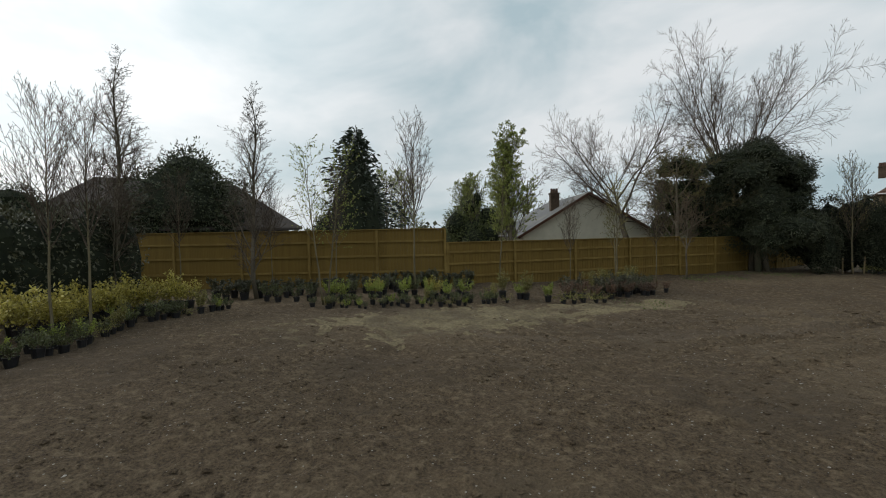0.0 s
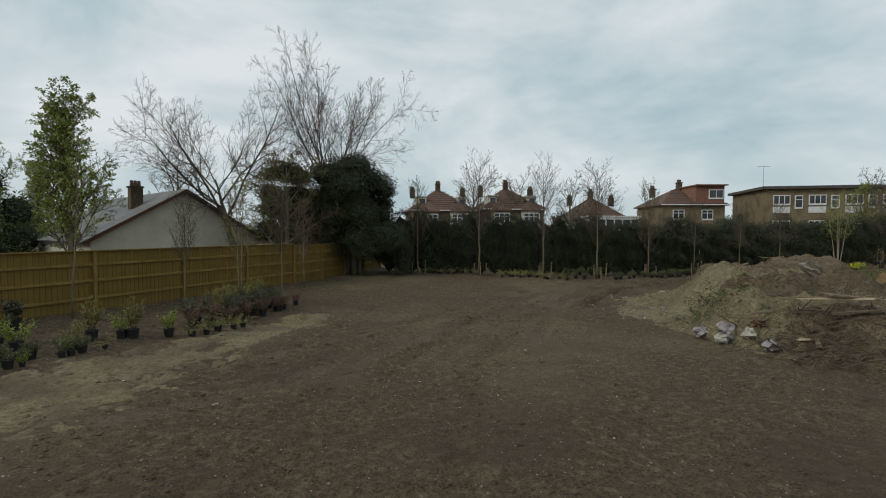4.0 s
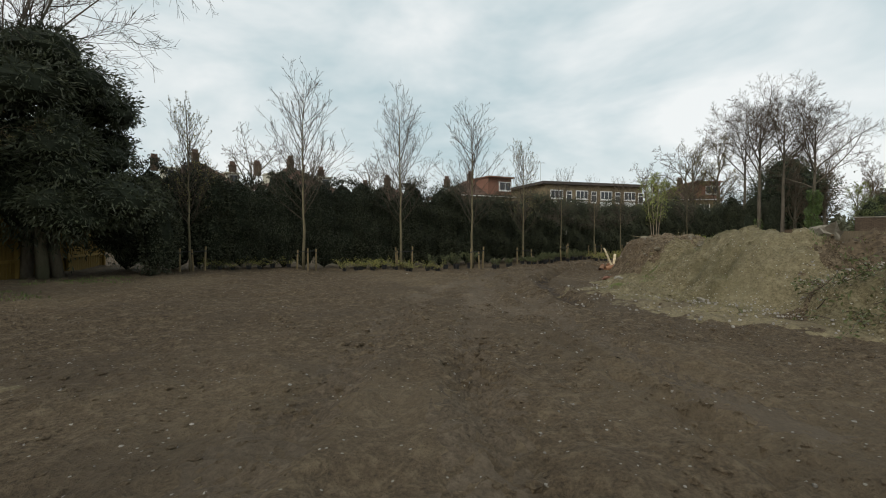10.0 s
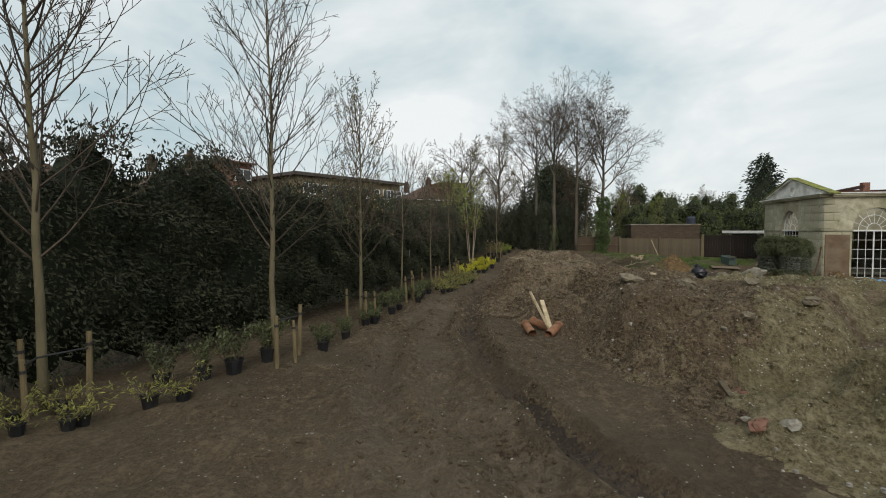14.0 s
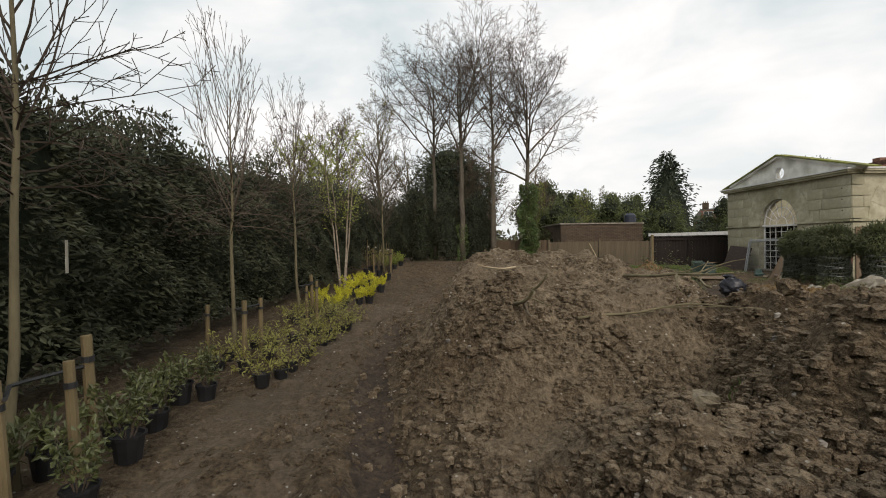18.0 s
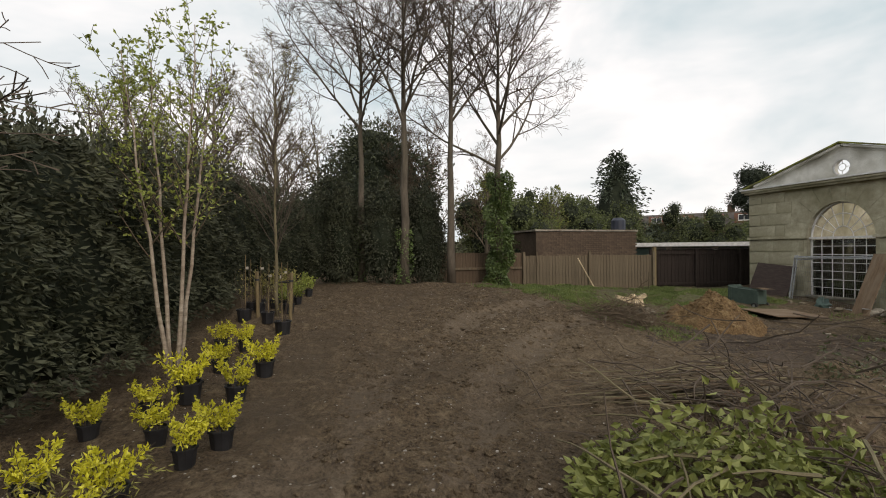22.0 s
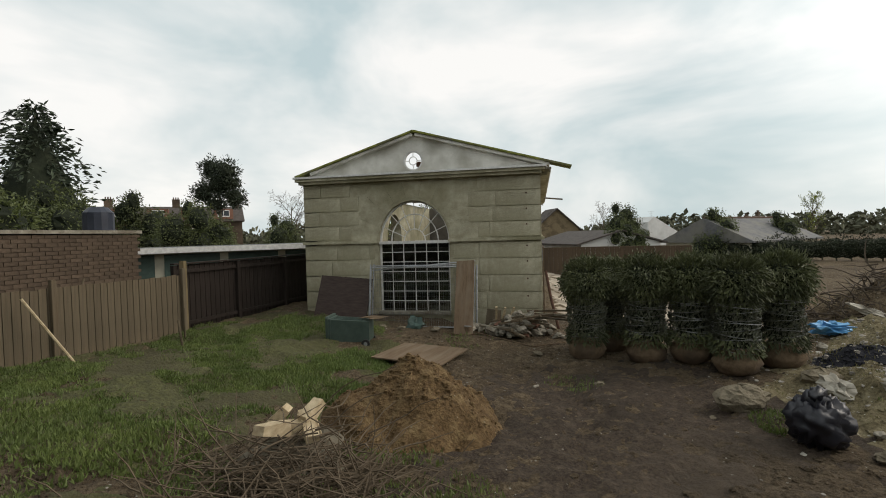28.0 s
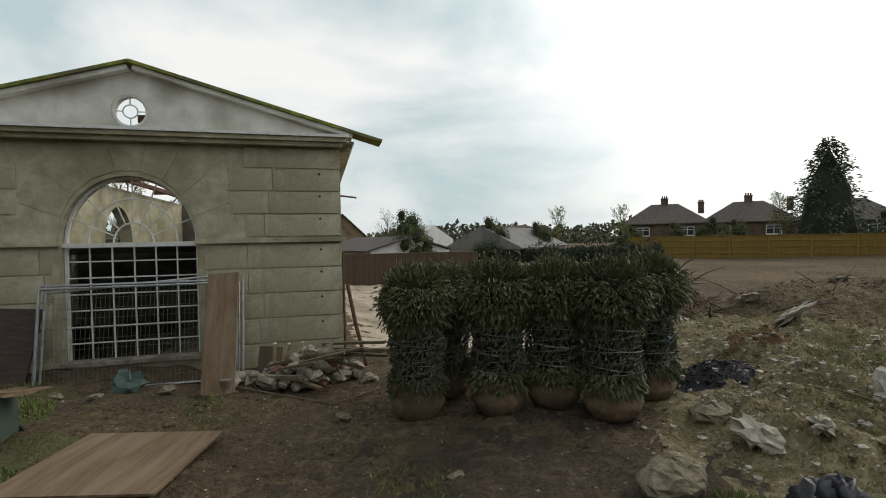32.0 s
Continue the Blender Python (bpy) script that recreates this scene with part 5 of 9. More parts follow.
# old fence beyond the yard, and the dark stained one beside the pavilion
board_fence("old_fence", "old red-brown close-boarded fence among ivy", (42.1, 15.06), (42.3, 11.76), 2.98, 2.3, 0.125, face=-1, wood=RED_WOOD, rail=OLD_WOOD, rails=(0.55,), cap=False, vary=0.02)
board_fence("old_fence", "weathered grey-brown close-boarded fence with uneven posts", (42.3, 11.76), (41.7, 6.6), 2.86, 2.1, 0.125, face=-1, wood=OLD_WOOD, rail=OLD_WOOD, rails=(0.04,), cap=False, post_up=0.14, vary=0.025, post_w=0.085)
board_fence("dark_fence", "dark brown stained panel fence beside the pavilion", (42.09, 6.42), (41.07, -1.26), 3.05, 2.1, 0.15, face=-1, wood=DARK_WOOD, rail=DARK_WOOD, rails=(0.12, 0.9), cap=True, vary=0.02)
yellow_post = thing("corner_post", "pale yellow timber post at the fence's end", "post")
part("post", Shape().box((41.72, 6.5, 2.2), (0.11, 0.11, 1.9), 0.1, bevel=0.01), STAKE_WOOD, yellow_post)
for n, (x, y, tilt, h) in enumerate(((41.95, 9.11, 24, 1.5), (41.97, 11.34, 8, 1.3), (41.91, 8.13, 4, 0.7), (41.11, 7.23, -6, 0.7), (40.59, 7.89, 5, 0.6))):
    prop = thing("loose_stake", "thin weathered stake leaning at the old fence", "stake", "loose stakes")
    prop.matrix_basis = pose(x, y, float(ground_z(x, y)) - 0.03, tilt, 6, 30 * n)
    part("pole", Shape().tube([(0, 0, 0), (0.01, 0, h * 0.5), (0, 0, h)], [0.022, 0.02, 0.018], 6), OLD_WOOD, prop)


# ---- the pavilion ----
def wall_with_openings(shape, length, z0, z1, thick, openings, m):
    """A wall along local x from 0 to length, its outer face at local y 0. openings: middle, half width, sill, springing; arched heads."""
    def quad(p):
        shape.add([m @ Vector(q) for q in p], [(0, 1, 2, 3)])

    def slab(x0, x1, lo, hi):
        for y in (0.0, thick):
            quad([(x0, y, lo), (x1, y, lo), (x1, y, hi), (x0, y, hi)])

    x = 0.0
    for mid, half, sill, spring in sorted(openings):
        slab(x, mid - half, z0, z1)
        if sill > z0:
            slab(mid - half, mid + half, z0, sill)
            quad([(mid - half, 0, sill), (mid + half, 0, sill), (mid + half, thick, sill), (mid - half, thick, sill)])
        arc = [(mid - half * math.cos(math.pi * k / 16), spring + RISE * half * math.sin(math.pi * k / 16)) for k in range(17)]
        for (xa, za), (xb, zb) in zip(arc, arc[1:]):
            for y in (0.0, thick):
                quad([(xa, y, za), (xb, y, zb), (xb, y, z1), (xa, y, z1)])
            quad([(xa, 0, za), (xb, 0, zb), (xb, thick, zb), (xa, thick, za)])
        for s in (-1, 1):
            quad([(mid + s * half, 0, sill), (mid + s * half, thick, sill), (mid + s * half, thick, spring), (mid + s * half, 0, spring)])
        x = mid + half
    slab(x, length, z0, z1)
    quad([(0, 0, z1), (length, 0, z1), (length, thick, z1), (0, thick, z1)])
    for e in (0.0, length):
        quad([(e, 0, z0), (e, thick, z0), (e, thick, z1), (e, 0, z1)])


P_X0, P_X1, P_Y, P_BACK = 33.87, 40.42, 3.33, -11.0
P_Z0, P_LEDGE, P_TOP, P_APEX = 0.30, 3.40, 5.08, 6.30
W_HALF, RISE = 1.0, 1.13
pavilion = thing("pavilion", "derelict classical garden pavilion of grey rusticated stone with a pediment", "pavilion")
front_m = Matrix.Translation((P_X1, P_Y, 0)) @ Matrix.Rotation(math.pi, 4, "Z")       # local x runs west, outwards is -y local
west_m = Matrix.Translation((P_X0, P_Y, 0)) @ Matrix.Rotation(-math.pi / 2, 4, "Z")   # local x runs south
east_m = Matrix.Translation((P_X1, P_BACK, 0)) @ Matrix.Rotation(math.pi / 2, 4, "Z")
back_m = Matrix.Translation((P_X0, P_BACK, 0))
WEST_OPEN = [(2.25, W_HALF, 0.55, P_LEDGE), (6.9, W_HALF, 0.95, P_LEDGE), (11.6, W_HALF, 0.95, P_LEDGE)]
for nm, ln, mm, ops in (("front_wall", P_X1 - P_X0, front_m, [(3.17, W_HALF, 1.46, P_LEDGE)]), ("side_wall", P_Y - P_BACK, west_m, WEST_OPEN), ("side_wall", P_Y - P_BACK, east_m, [(7.0, W_HALF, 1.6, P_LEDGE)]), ("back_wall", P_X1 - P_X0, back_m, [(3.2, W_HALF, 1.6, P_LEDGE)])):
    s = Shape()
    wall_with_openings(s, ln, P_Z0, P_TOP, 0.36, ops, mm)
    # the back wall takes the plaster that is coloured as if in shade
    part(nm, s, RENDER_STONE if nm != "back_wall" else SHADED_PLASTER, pavilion)


def rustication(ln, mm, mids):
    """Raised blocks in courses over a wall, and wedge stones round its arches."""
    zs = [0.32, 0.74, 1.18, 1.62, 2.06, 2.50, 2.94, 3.36, 3.49, 3.89, 4.29, 4.69, 5.06]
    for c, (lo, hi) in enumerate(zip(zs, zs[1:])):
        if c == 7:
            continue
        edges = [0.0]
        while edges[-1] < ln - 0.9:
            edges.append(edges[-1] + random.uniform(0.75, 1.25) - (0.35 if len(edges) == 1 and c % 2 else 0))
        edges[-1] = ln
        for x0, x1 in zip(edges, edges[1:]):
            spans = [(x0, x1)]
            for mid in mids:
                half = W_HALF + 0.1 if hi < P_LEDGE + 0.05 else W_HALF + 0.52 + (0.25 if c in (8, 11) else 0.0)
                half = half if hi < 5.07 else 0.55
                spans = [(a, b) for p, q in spans for a, b in ((p, min(q, mid - half)), (max(p, mid + half), q)) if b - a > 0.06]
            for a, b in spans:
                part("block", Shape().box((0, 0, 0), (b - a - 0.018, 0.024, hi - lo - 0.024), bevel=0.004), RENDER_STONE, pavilion).matrix_basis = mm @ Matrix.Translation(((a + b) / 2, -0.006, (lo + hi) / 2))
    for mid in mids:
        for k in range(9):
            t0, t1 = math.pi * (k + 0.008) / 9, math.pi * (k + 0.992) / 9
            r0, r1 = W_HALF + 0.03, W_HALF + (0.66 if k != 4 else 0.64)
            pts = [(mid + r * math.cos(t), min(P_LEDGE + 0.06 + RISE * r * math.sin(t), 5.06)) for r, t in ((r0, t0), (r1, t0), (r1, t1), (r0, t1))]
            part("voussoir", Shape().prism(pts, 0.016, mm @ Matrix.Translation((0, -0.013, 0))), RENDER_STONE, pavilion)


rustication(P_X1 - P_X0, front_m, [3.17])
rustication(P_Y - P_BACK, west_m, [o[0] for o in WEST_OPEN])
for x0, x1 in ((0, 3.17 - W_HALF), (3.17 + W_HALF, P_X1 - P_X0)):
    part("string_course", Shape().box(tuple(front_m @ Vector(((x0 + x1) / 2, -0.03, P_LEDGE + 0.03))), (x1 - x0 + 0.05, 0.12, 0.075)), RENDER_STONE, pavilion)
last = 0.0
for mid in [o[0] for o in WEST_OPEN] + [99]:
    end = min(mid - W_HALF, P_Y - P_BACK)
    part("string_course", Shape().box(tuple(west_m @ Vector(((last + end) / 2, -0.03, P_LEDGE + 0.03))), (0.12, end - last + 0.04, 0.075)), RENDER_STONE, pavilion)
    last = mid + W_HALF
for k, (zc, out, hh) in enumerate(((P_TOP + 0.03, 0.06, 0.08), (P_TOP + 0.10, 0.13, 0.07), (P_TOP + 0.165, 0.17, 0.05))):
    part("cornice", Shape().box(((P_X0 + P_X1) / 2, P_Y - 0.12 + out / 2, zc), (P_X1 - P_X0 + 2 * out, 0.5 + out, hh), bevel=0.02), WHITE_PAINT if k == 2 else RENDER_STONE, pavilion, "flaking white cornice" if k == 2 else "")
    part("cornice", Shape().box((P_X0 + 0.12 - out / 2, (P_Y + P_BACK) / 2, zc), (0.5 + out, P_Y - P_BACK - 0.6, hh)), WHITE_PAINT if k == 2 else RENDER_STONE, pavilion)
# pediment with a round window
mid_x, ped0 = (P_X0 + P_X1) / 2, P_TOP + 0.19
oc = (mid_x + 0.07, 5.60)
ped = Shape()
ring = [(oc[0] + 0.27 * math.cos(2 * math.pi * k / 24), oc[1] + 0.27 * math.sin(2 * math.pi * k / 24)) for k in range(24)]
def ped_edge(ang):
    """Where a ray from the round window meets the triangle's edge."""
    best = 99.0
    tri = [(P_X0 - 0.05, ped0), (P_X1 + 0.05, ped0), (mid_x, P_APEX)]
    for (ax, az), (bx, bz) in zip(tri, tri[1:] + tri[:1]):
        dx, dz = math.cos(ang), math.sin(ang)
        ex, ez = bx - ax, bz - az
        det = dx * ez - dz * ex
        if abs(det) > 1e-9:
            t = ((ax - oc[0]) * ez - (az - oc[1]) * ex) / det
            s = ((ax - oc[0]) * dz - (az - oc[1]) * dx) / det
            if t > 0 and -1e-6 <= s <= 1 + 1e-6:
                best = min(best, t)
    return oc[0] + best * math.cos(ang), oc[1] + best * math.sin(ang)


angs = sorted([2 * math.pi * k / 48 for k in range(48)] + [math.atan2(z - oc[1], x - oc[0]) % (2 * math.pi) for x, z in ((P_X0 - 0.05, ped0), (P_X1 + 0.05, ped0), (mid_x, P_APEX))])
for t0, t1 in zip(angs, angs[1:] + [angs[0] + 2 * math.pi]):
    i0, i1 = [(oc[0] + 0.27 * math.cos(t), oc[1] + 0.27 * math.sin(t)) for t in (t0, t1)]
    o0, o1 = ped_edge(t0), ped_edge(t1)
    for y in (P_Y - 0.06, P_Y - 0.30):
        ped.add([(p[0], y, p[1]) for p in (i0, o0, o1, i1)], [(0, 1, 2, 3)])
    ped.add([(i0[0], P_Y - 0.06, i0[1]), (i1[0], P_Y - 0.06, i1[1]), (i1[0], P_Y - 0.3, i1[1]), (i0[0], P_Y - 0.3, i0[1])], [(0, 1, 2, 3)])
part("pediment", ped, PALE_RENDER, pavilion, "pale peeling rendered pediment")
oculus = part("round_window", Shape().tube([(oc[0] + 0.255 * math.cos(2 * math.pi * k / 20), P_Y - 0.1, oc[1] + 0.255 * math.sin(2 * math.pi * k / 20)) for k in range(21)], [0.03] * 21, 6, cap=False), WHITE_PAINT, pavilion, "small round window with radial bars")
part("glazing_ring", Shape().tube([(oc[0] + 0.11 * math.cos(2 * math.pi * k / 14), P_Y - 0.1, oc[1] + 0.11 * math.sin(2 * math.pi * k / 14)) for k in range(15)], [0.012] * 15, 5, cap=False), WHITE_PAINT, oculus)
for k in range(4):
    t = math.pi * k / 2
    part("glazing_bar", Shape().tube([(oc[0] + r * math.cos(t), P_Y - 0.1, oc[1] + r * math.sin(t)) for r in (0.11, 0.25)], [0.011] * 2, 4), WHITE_PAINT, oculus)
for s in (-1, 1):
    x_end, z_end = mid_x + s * (P_X1 - P_X0) / 2 + s * 0.18, ped0 + 0.03
    if s < 0:
        x_end, z_end = P_X0 - 0.78, ped0 - 0.06
    run = Vector((x_end - mid_x, 0, z_end - P_APEX - 0.06))
    for off, mat, wid, hh in ((0.0, MOSS, 0.46, 0.05), (-0.07, PALE_RENDER, 0.36, 0.07)):
        c = Vector((mid_x, P_Y - 0.08, P_APEX + 0.06 + off)) + run * (0.5 if off == 0.0 else 0.44)
        part("verge", Shape().box(tuple(c), (run.length * (1.0 if off == 0.0 else 0.86), wid, hh), m=Matrix.Rotation(-math.atan2(run.z, run.x), 4, "Y")), mat, pavilion, "mossy lead-covered verge" if off == 0 else "")
# bare roof timbers behind the pediment
for k, (y, z, tilt) in enumerate(((1.6, 5.45, 2), (-0.4, 5.5, -3), (-3.0, 5.4, 4), (-5.2, 5.45, -2), (-8.0, 5.4, 1))):
    part("rafter", Shape().box((mid_x + 0.2 * (k % 2), y, z), (P_X1 - P_X0 - 0.2, 0.09, 0.16), m=Matrix.Rotation(radians(tilt), 4, "Y")), RUST, pavilion, "exposed roof timber")
for x in (P_X0 + 0.6, P_X0 + 1.6, mid_x, P_X1 - 0.7):
    part("purlin", Shape().box((x, -3.6, 5.30 + 0.25 * (x == mid_x)), (0.11, P_Y - P_BACK - 1.2, 0.13)), RUST, pavilion)
for k in range(12):
    x, y = random.uniform(P_X0 + 0.2, P_X0 + 1.8), random.uniform(-9, 2)
    part("loose_slate", Shape().box((x, y, 5.40 + 0.03 * (k % 3)), (0.6, 0.45, 0.03), m=Matrix.Rotation(0.18, 4, "Y") @ Matrix.Rotation(k, 4, "Z")), ROOF_TILE, pavilion)
part("roof_frame", Shape().tube([(P_X0 + 0.5 + 0.35 * math.cos(math.pi * k / 8), -0.6 + 0 * k, 5.28 + 0.35 * math.sin(math.pi * k / 8)) for k in range(9)], [0.05] * 9, 6), RUST, pavilion)
part("chimney", Shape().box((P_X0 + 1.3, 0.9, 5.55), (0.3, 0.3, 0.6)), BRICK, pavilion)
part("eaves_board", Shape().box((P_X0 - 0.55, -6.6, 5.12), (1.0, 0.12, 0.06), m=Matrix.Rotation(-0.12, 4, "Y")), OLD_WOOD, pavilion, "broken board sticking out of the eaves")
part("floor_slab", Shape().box((mid_x, (P_Y + P_BACK) / 2, 1.28), (P_X1 - P_X0 - 0.6, P_Y - P_BACK - 0.6, 0.12)), CONCRETE, pavilion)
# partition and ceiling are added to make the lower panes look dark
part("added_partition", Shape().box((mid_x, -1.4, 2.3), (P_X1 - P_X0 - 0.8, 0.12, 2.1)), SHADED_PLASTER, pavilion, "added partition that darkens the view through the panes")
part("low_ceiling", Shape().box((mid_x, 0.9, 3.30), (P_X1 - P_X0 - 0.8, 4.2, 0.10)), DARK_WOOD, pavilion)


def arched_window(parent, mm, mid, sill, cols, rows, door=False):
    """A glazed opening: a grid of panes under a transom, and a fanlight of radial bars above."""
    win = part("french_door" if door else "window", Shape(), WHITE_PAINT, parent, "white glazed double door" if door else "tall white window with small panes")
    def bar(p, q, w):
        p, q = Vector(p), Vector(q)
        part("glazing_bar", Shape().tube([mm @ p, mm @ q], [w, w], 4), WHITE_PAINT, win)

    y = 0.17
    part("transom", Shape().box(tuple(mm @ Vector((mid, y - 0.02, P_LEDGE))), (2 * W_HALF + 0.02, 0.14, 0.075), m=mm.to_3x3().to_4x4()), WHITE_PAINT, win)
    part("sill", Shape().box(tuple(mm @ Vector((mid, 0.05, sill + 0.03))), (2 * W_HALF - 0.01, 0.30, 0.06), m=mm.to_3x3().to_4x4()), CONCRETE, win)
    for c in range(cols + 1):
        x = mid - W_HALF + 0.03 + (2 * W_HALF - 0.06) * c / cols
        bar((x, y, sill + 0.06), (x, y, P_LEDGE), 0.034 if c in (0, cols) or (door and c == cols // 2) else 0.014)
    for r in range(1, rows + 1):
        z = sill + 0.06 + (P_LEDGE - sill - 0.06) * r / rows
        if z < P_LEDGE - 0.05:
            bar((mid - W_HALF + 0.03, y, z), (mid + W_HALF - 0.03, y, z), 0.014)
    part("pane", Shape().box(tuple(mm @ Vector((mid, y + 0.015, (sill + P_LEDGE) / 2))), (2 * W_HALF - 0.04, 0.006, P_LEDGE - sill - 0.1), m=mm.to_3x3().to_4x4()), GLASS, win).visible_shadow = False
    for rad, w in ((0.97, 0.034), (0.66, 0.016), (0.30, 0.016)):
        part("fan_bar", Shape().tube([mm @ Vector((mid + rad * W_HALF * math.cos(math.pi * k / 18), y, P_LEDGE + 0.02 + RISE * rad * W_HALF * math.sin(math.pi * k / 18))) for k in range(19)], [w] * 19, 5), WHITE_PAINT, win)
    for k in range(1, 8):
        t = math.pi * k / 8
        r0 = 0.30
        bar((mid + r0 * math.cos(t), y, P_LEDGE + 0.02 + RISE * r0 * math.sin(t)), (mid + 0.97 * math.cos(t), y, P_LEDGE + 0.02 + RISE * 0.97 * math.sin(t)), 0.013)
    return win


arched_window(pavilion, front_m, 3.17, 1.46, 6, 7)
arched_window(pavilion, west_m, WEST_OPEN[0][0], 0.55, 6, 6, True)
arched_window(pavilion, west_m, WEST_OPEN[1][0], 0.95, 6, 6)
arched_window(pavilion, west_m, WEST_OPEN[2][0], 0.95, 6, 6)
part("boarding", Shape().box((P_X0 - 0.05, 2.72, 1.95), (0.03, 1.05, 2.5)), PLY, pavilion, "plywood sheet over the wall")
for z in (1.5, 1.95, 2.4, 2.85, 3.25, 3.8, 4.2, 4.6):
    part("fixing_hole", Shape().tube([(P_X0 + 0.35, P_Y + 0.015, z), (P_X0 + 0.35, P_Y + 0.03, z)], [0.022, 0.022], 8), RUST, pavilion)
part("drainpipe", Shape().tube([(P_X0 - 0.10, P_Y + 0.1, 2.6), (P_X0 - 0.22, P_Y + 0.25, 1.9), (P_X0 - 0.38, P_Y + 0.5, 1.2)], [0.035] * 3, 7), RUST, pavilion, "rusty pipe leaning at the corner")


# ---- houses ----
def window_unit(parent, x, y, z, w, h, cols=2, frame=WHITE_PAINT):
    win = part("window", Shape().box((x, y, z), (w, 0.10, h)), frame, parent)
    for c in range(cols):
        pw = (w - 0.08 * (cols + 1)) / cols
        part("pane", Shape().box((x - w / 2 + 0.08 + pw / 2 + c * (pw + 0.08), y - 0.045, z + 0.04), (pw, 0.03, h - 0.24)), PANE_DARK, win)
        if h > 1.0:
            part("glazing_bar", Shape().box((x - w / 2 + 0.08 + pw / 2 + c * (pw + 0.08), y - 0.065, z + h * 0.18), (pw, 0.02, 0.06)), frame, win)
    return win


def hip_roof(x0, x1, y0, y1, eaves, ridge, over=0.35, gable=False):
    x0, x1, y0, y1 = x0 - over, x1 + over, y0 - over, y1 + over
    d = (y1 - y0) / 2 * (0.0 if gable else 0.85)
    ym = (y0 + y1) / 2
    v = [(x0, y0, eaves), (x1, y0, eaves), (x1, y1, eaves), (x0, y1, eaves), (x0 + d, ym, ridge), (x1 - d, ym, ridge)]
    v += [(x, y, z - 0.12) for x, y, z in v[:4]]
    return Shape().add(v, [(0, 1, 5, 4), (1, 2, 5), (2, 3, 4, 5), (3, 0, 4), (6, 7, 1, 0), (7, 8, 2, 1), (8, 9, 3, 2), (9, 6, 0, 3), (9, 8, 7, 6)])


def chimney_stack(parent, x, y, z, w=0.5, h=0.9):
    ch = part("chimney", Shape().box((x, y, z), (w, 0.5, h)).box((x, y, z + h / 2 + 0.04), (w + 0.1, 0.6, 0.09)), BROWN_BRICK, parent)
    for k in (-1, 0, 1):
        part("chimney_pot", Shape().tube([(x + k * w * 0.3, y, z + h / 2 + 0.05), (x + k * w * 0.3, y, z + h / 2 + 0.4)], [0.10, 0.08], 8), ROOF_TILE, ch)


def semi_house(w, eaves, ridge, wall=YELLOW_BRICK, roof=ROOF_TILE, depth=7.0, bay=True, dormer=True, label="brick semi-detached house with a red tiled roof"):
    ob = thing("house", label, "house", "houses")
    part("wall", Shape().box((0, depth / 2, eaves / 2 - 0.3), (w, depth, eaves + 0.6)), wall, ob)
    rf = part("roof", hip_roof(-w / 2, w / 2, 0, depth, eaves, ridge), roof, ob)
    for k in range(9):
        f = (k + 0.5) / 9.5
        part("tile_course", Shape().box((0, -0.35 + f * (depth / 2 + 0.35), eaves + f * (ridge - eaves) + 0.03), (w + 0.6 - f * depth * 0.85, 0.12, 0.03), m=Matrix.Rotation(math.atan2(ridge - eaves, depth / 2), 4, "X")), roof, rf)
    if bay:
        for s in (-1, 1):
            bx = s * w * 0.25
            part("bay", Shape().box((bx, -0.25, eaves * 0.5), (w * 0.30, 0.6, eaves - 0.3)), CREAM if s > 0 else wall, ob)
            part("bay_roof", hip_roof(bx - w * 0.15, bx + w * 0.15, -0.55, 2.2, eaves - 0.12, eaves + 1.0, 0.15), roof, ob)
            window_unit(ob, bx, -0.58, eaves - 1.05, w * 0.27, 1.25, 3)
            window_unit(ob, bx, -0.58, eaves - 3.6, w * 0.27, 1.4, 3)
    if dormer:
        for s in (-1, 1):
            dx = s * w * 0.34
            part("dormer", Shape().box((dx, 1.9, eaves + 0.85), (0.95, 2.0, 1.1)).box((dx, 1.8, eaves + 1.44), (1.15, 2.3, 0.08)), CREAM, ob)
            window_unit(ob, dx, 0.88, eaves + 0.88, 0.75, 0.85, 1)
    for cx in (-w * 0.5 + 0.3, 0.0, w * 0.5 - 0.3):
        chimney_stack(ob, cx, depth * 0.5, ridge + (0.2 if cx == 0 else -0.5))
    part("gutter", Shape().tube([(-w / 2 - 0.3, -0.36, eaves - 0.05), (w / 2 + 0.3, -0.36, eaves - 0.05)], [0.05, 0.05], 6), WHITE_PAINT, ob)
    return ob


def put(ob, x, y, z, turn, size=1.0):
    ob.matrix_basis = pose(x, y, z, 0, 0, turn) @ Matrix.Scale(size, 4)
    return ob


house_a = put(semi_house(6.4, 5.7, 8.1), 12.6, 51.6, 0.07, -3.21, 1.16)
b = copy_thing(house_a, Matrix())
put(b, 21.7, 50.88, 0.07, -5.21, 1.2)
put(semi_house(5.6, 4.6, 7.2, CREAM, dormer=False, bay=False, label="low rendered house with a hipped tile roof and a conservatory"), 34.2, 50.6, 0.07, -9.21, 1.22)
conserv = thing("conservatory", "white-framed glazed conservatory at the back of a house", "conservatory")
put(conserv, 33.8, 47.6, 0.07, -9.21, 1.22)
part("wall", Shape().box((0, 1.0, 2.4), (5.4, 2.0, 4.8)), WHITE_PAINT, conserv)
part("roof", Shape().box((0, 1.0, 4.86), (5.7, 2.3, 0.12)), WHITE_PAINT, conserv)
for k in range(6):
    part("pane", Shape().box((-2.25 + 0.9 * k, -0.02, 4.05), (0.74, 0.05, 0.95)), PANE_DARK, conserv)
brickhouse = semi_house(6.5, 6.0, 7.9, YELLOW_BRICK, depth=6.5, bay=False, dormer=False, label="brick house with a flat-roofed red dormer")
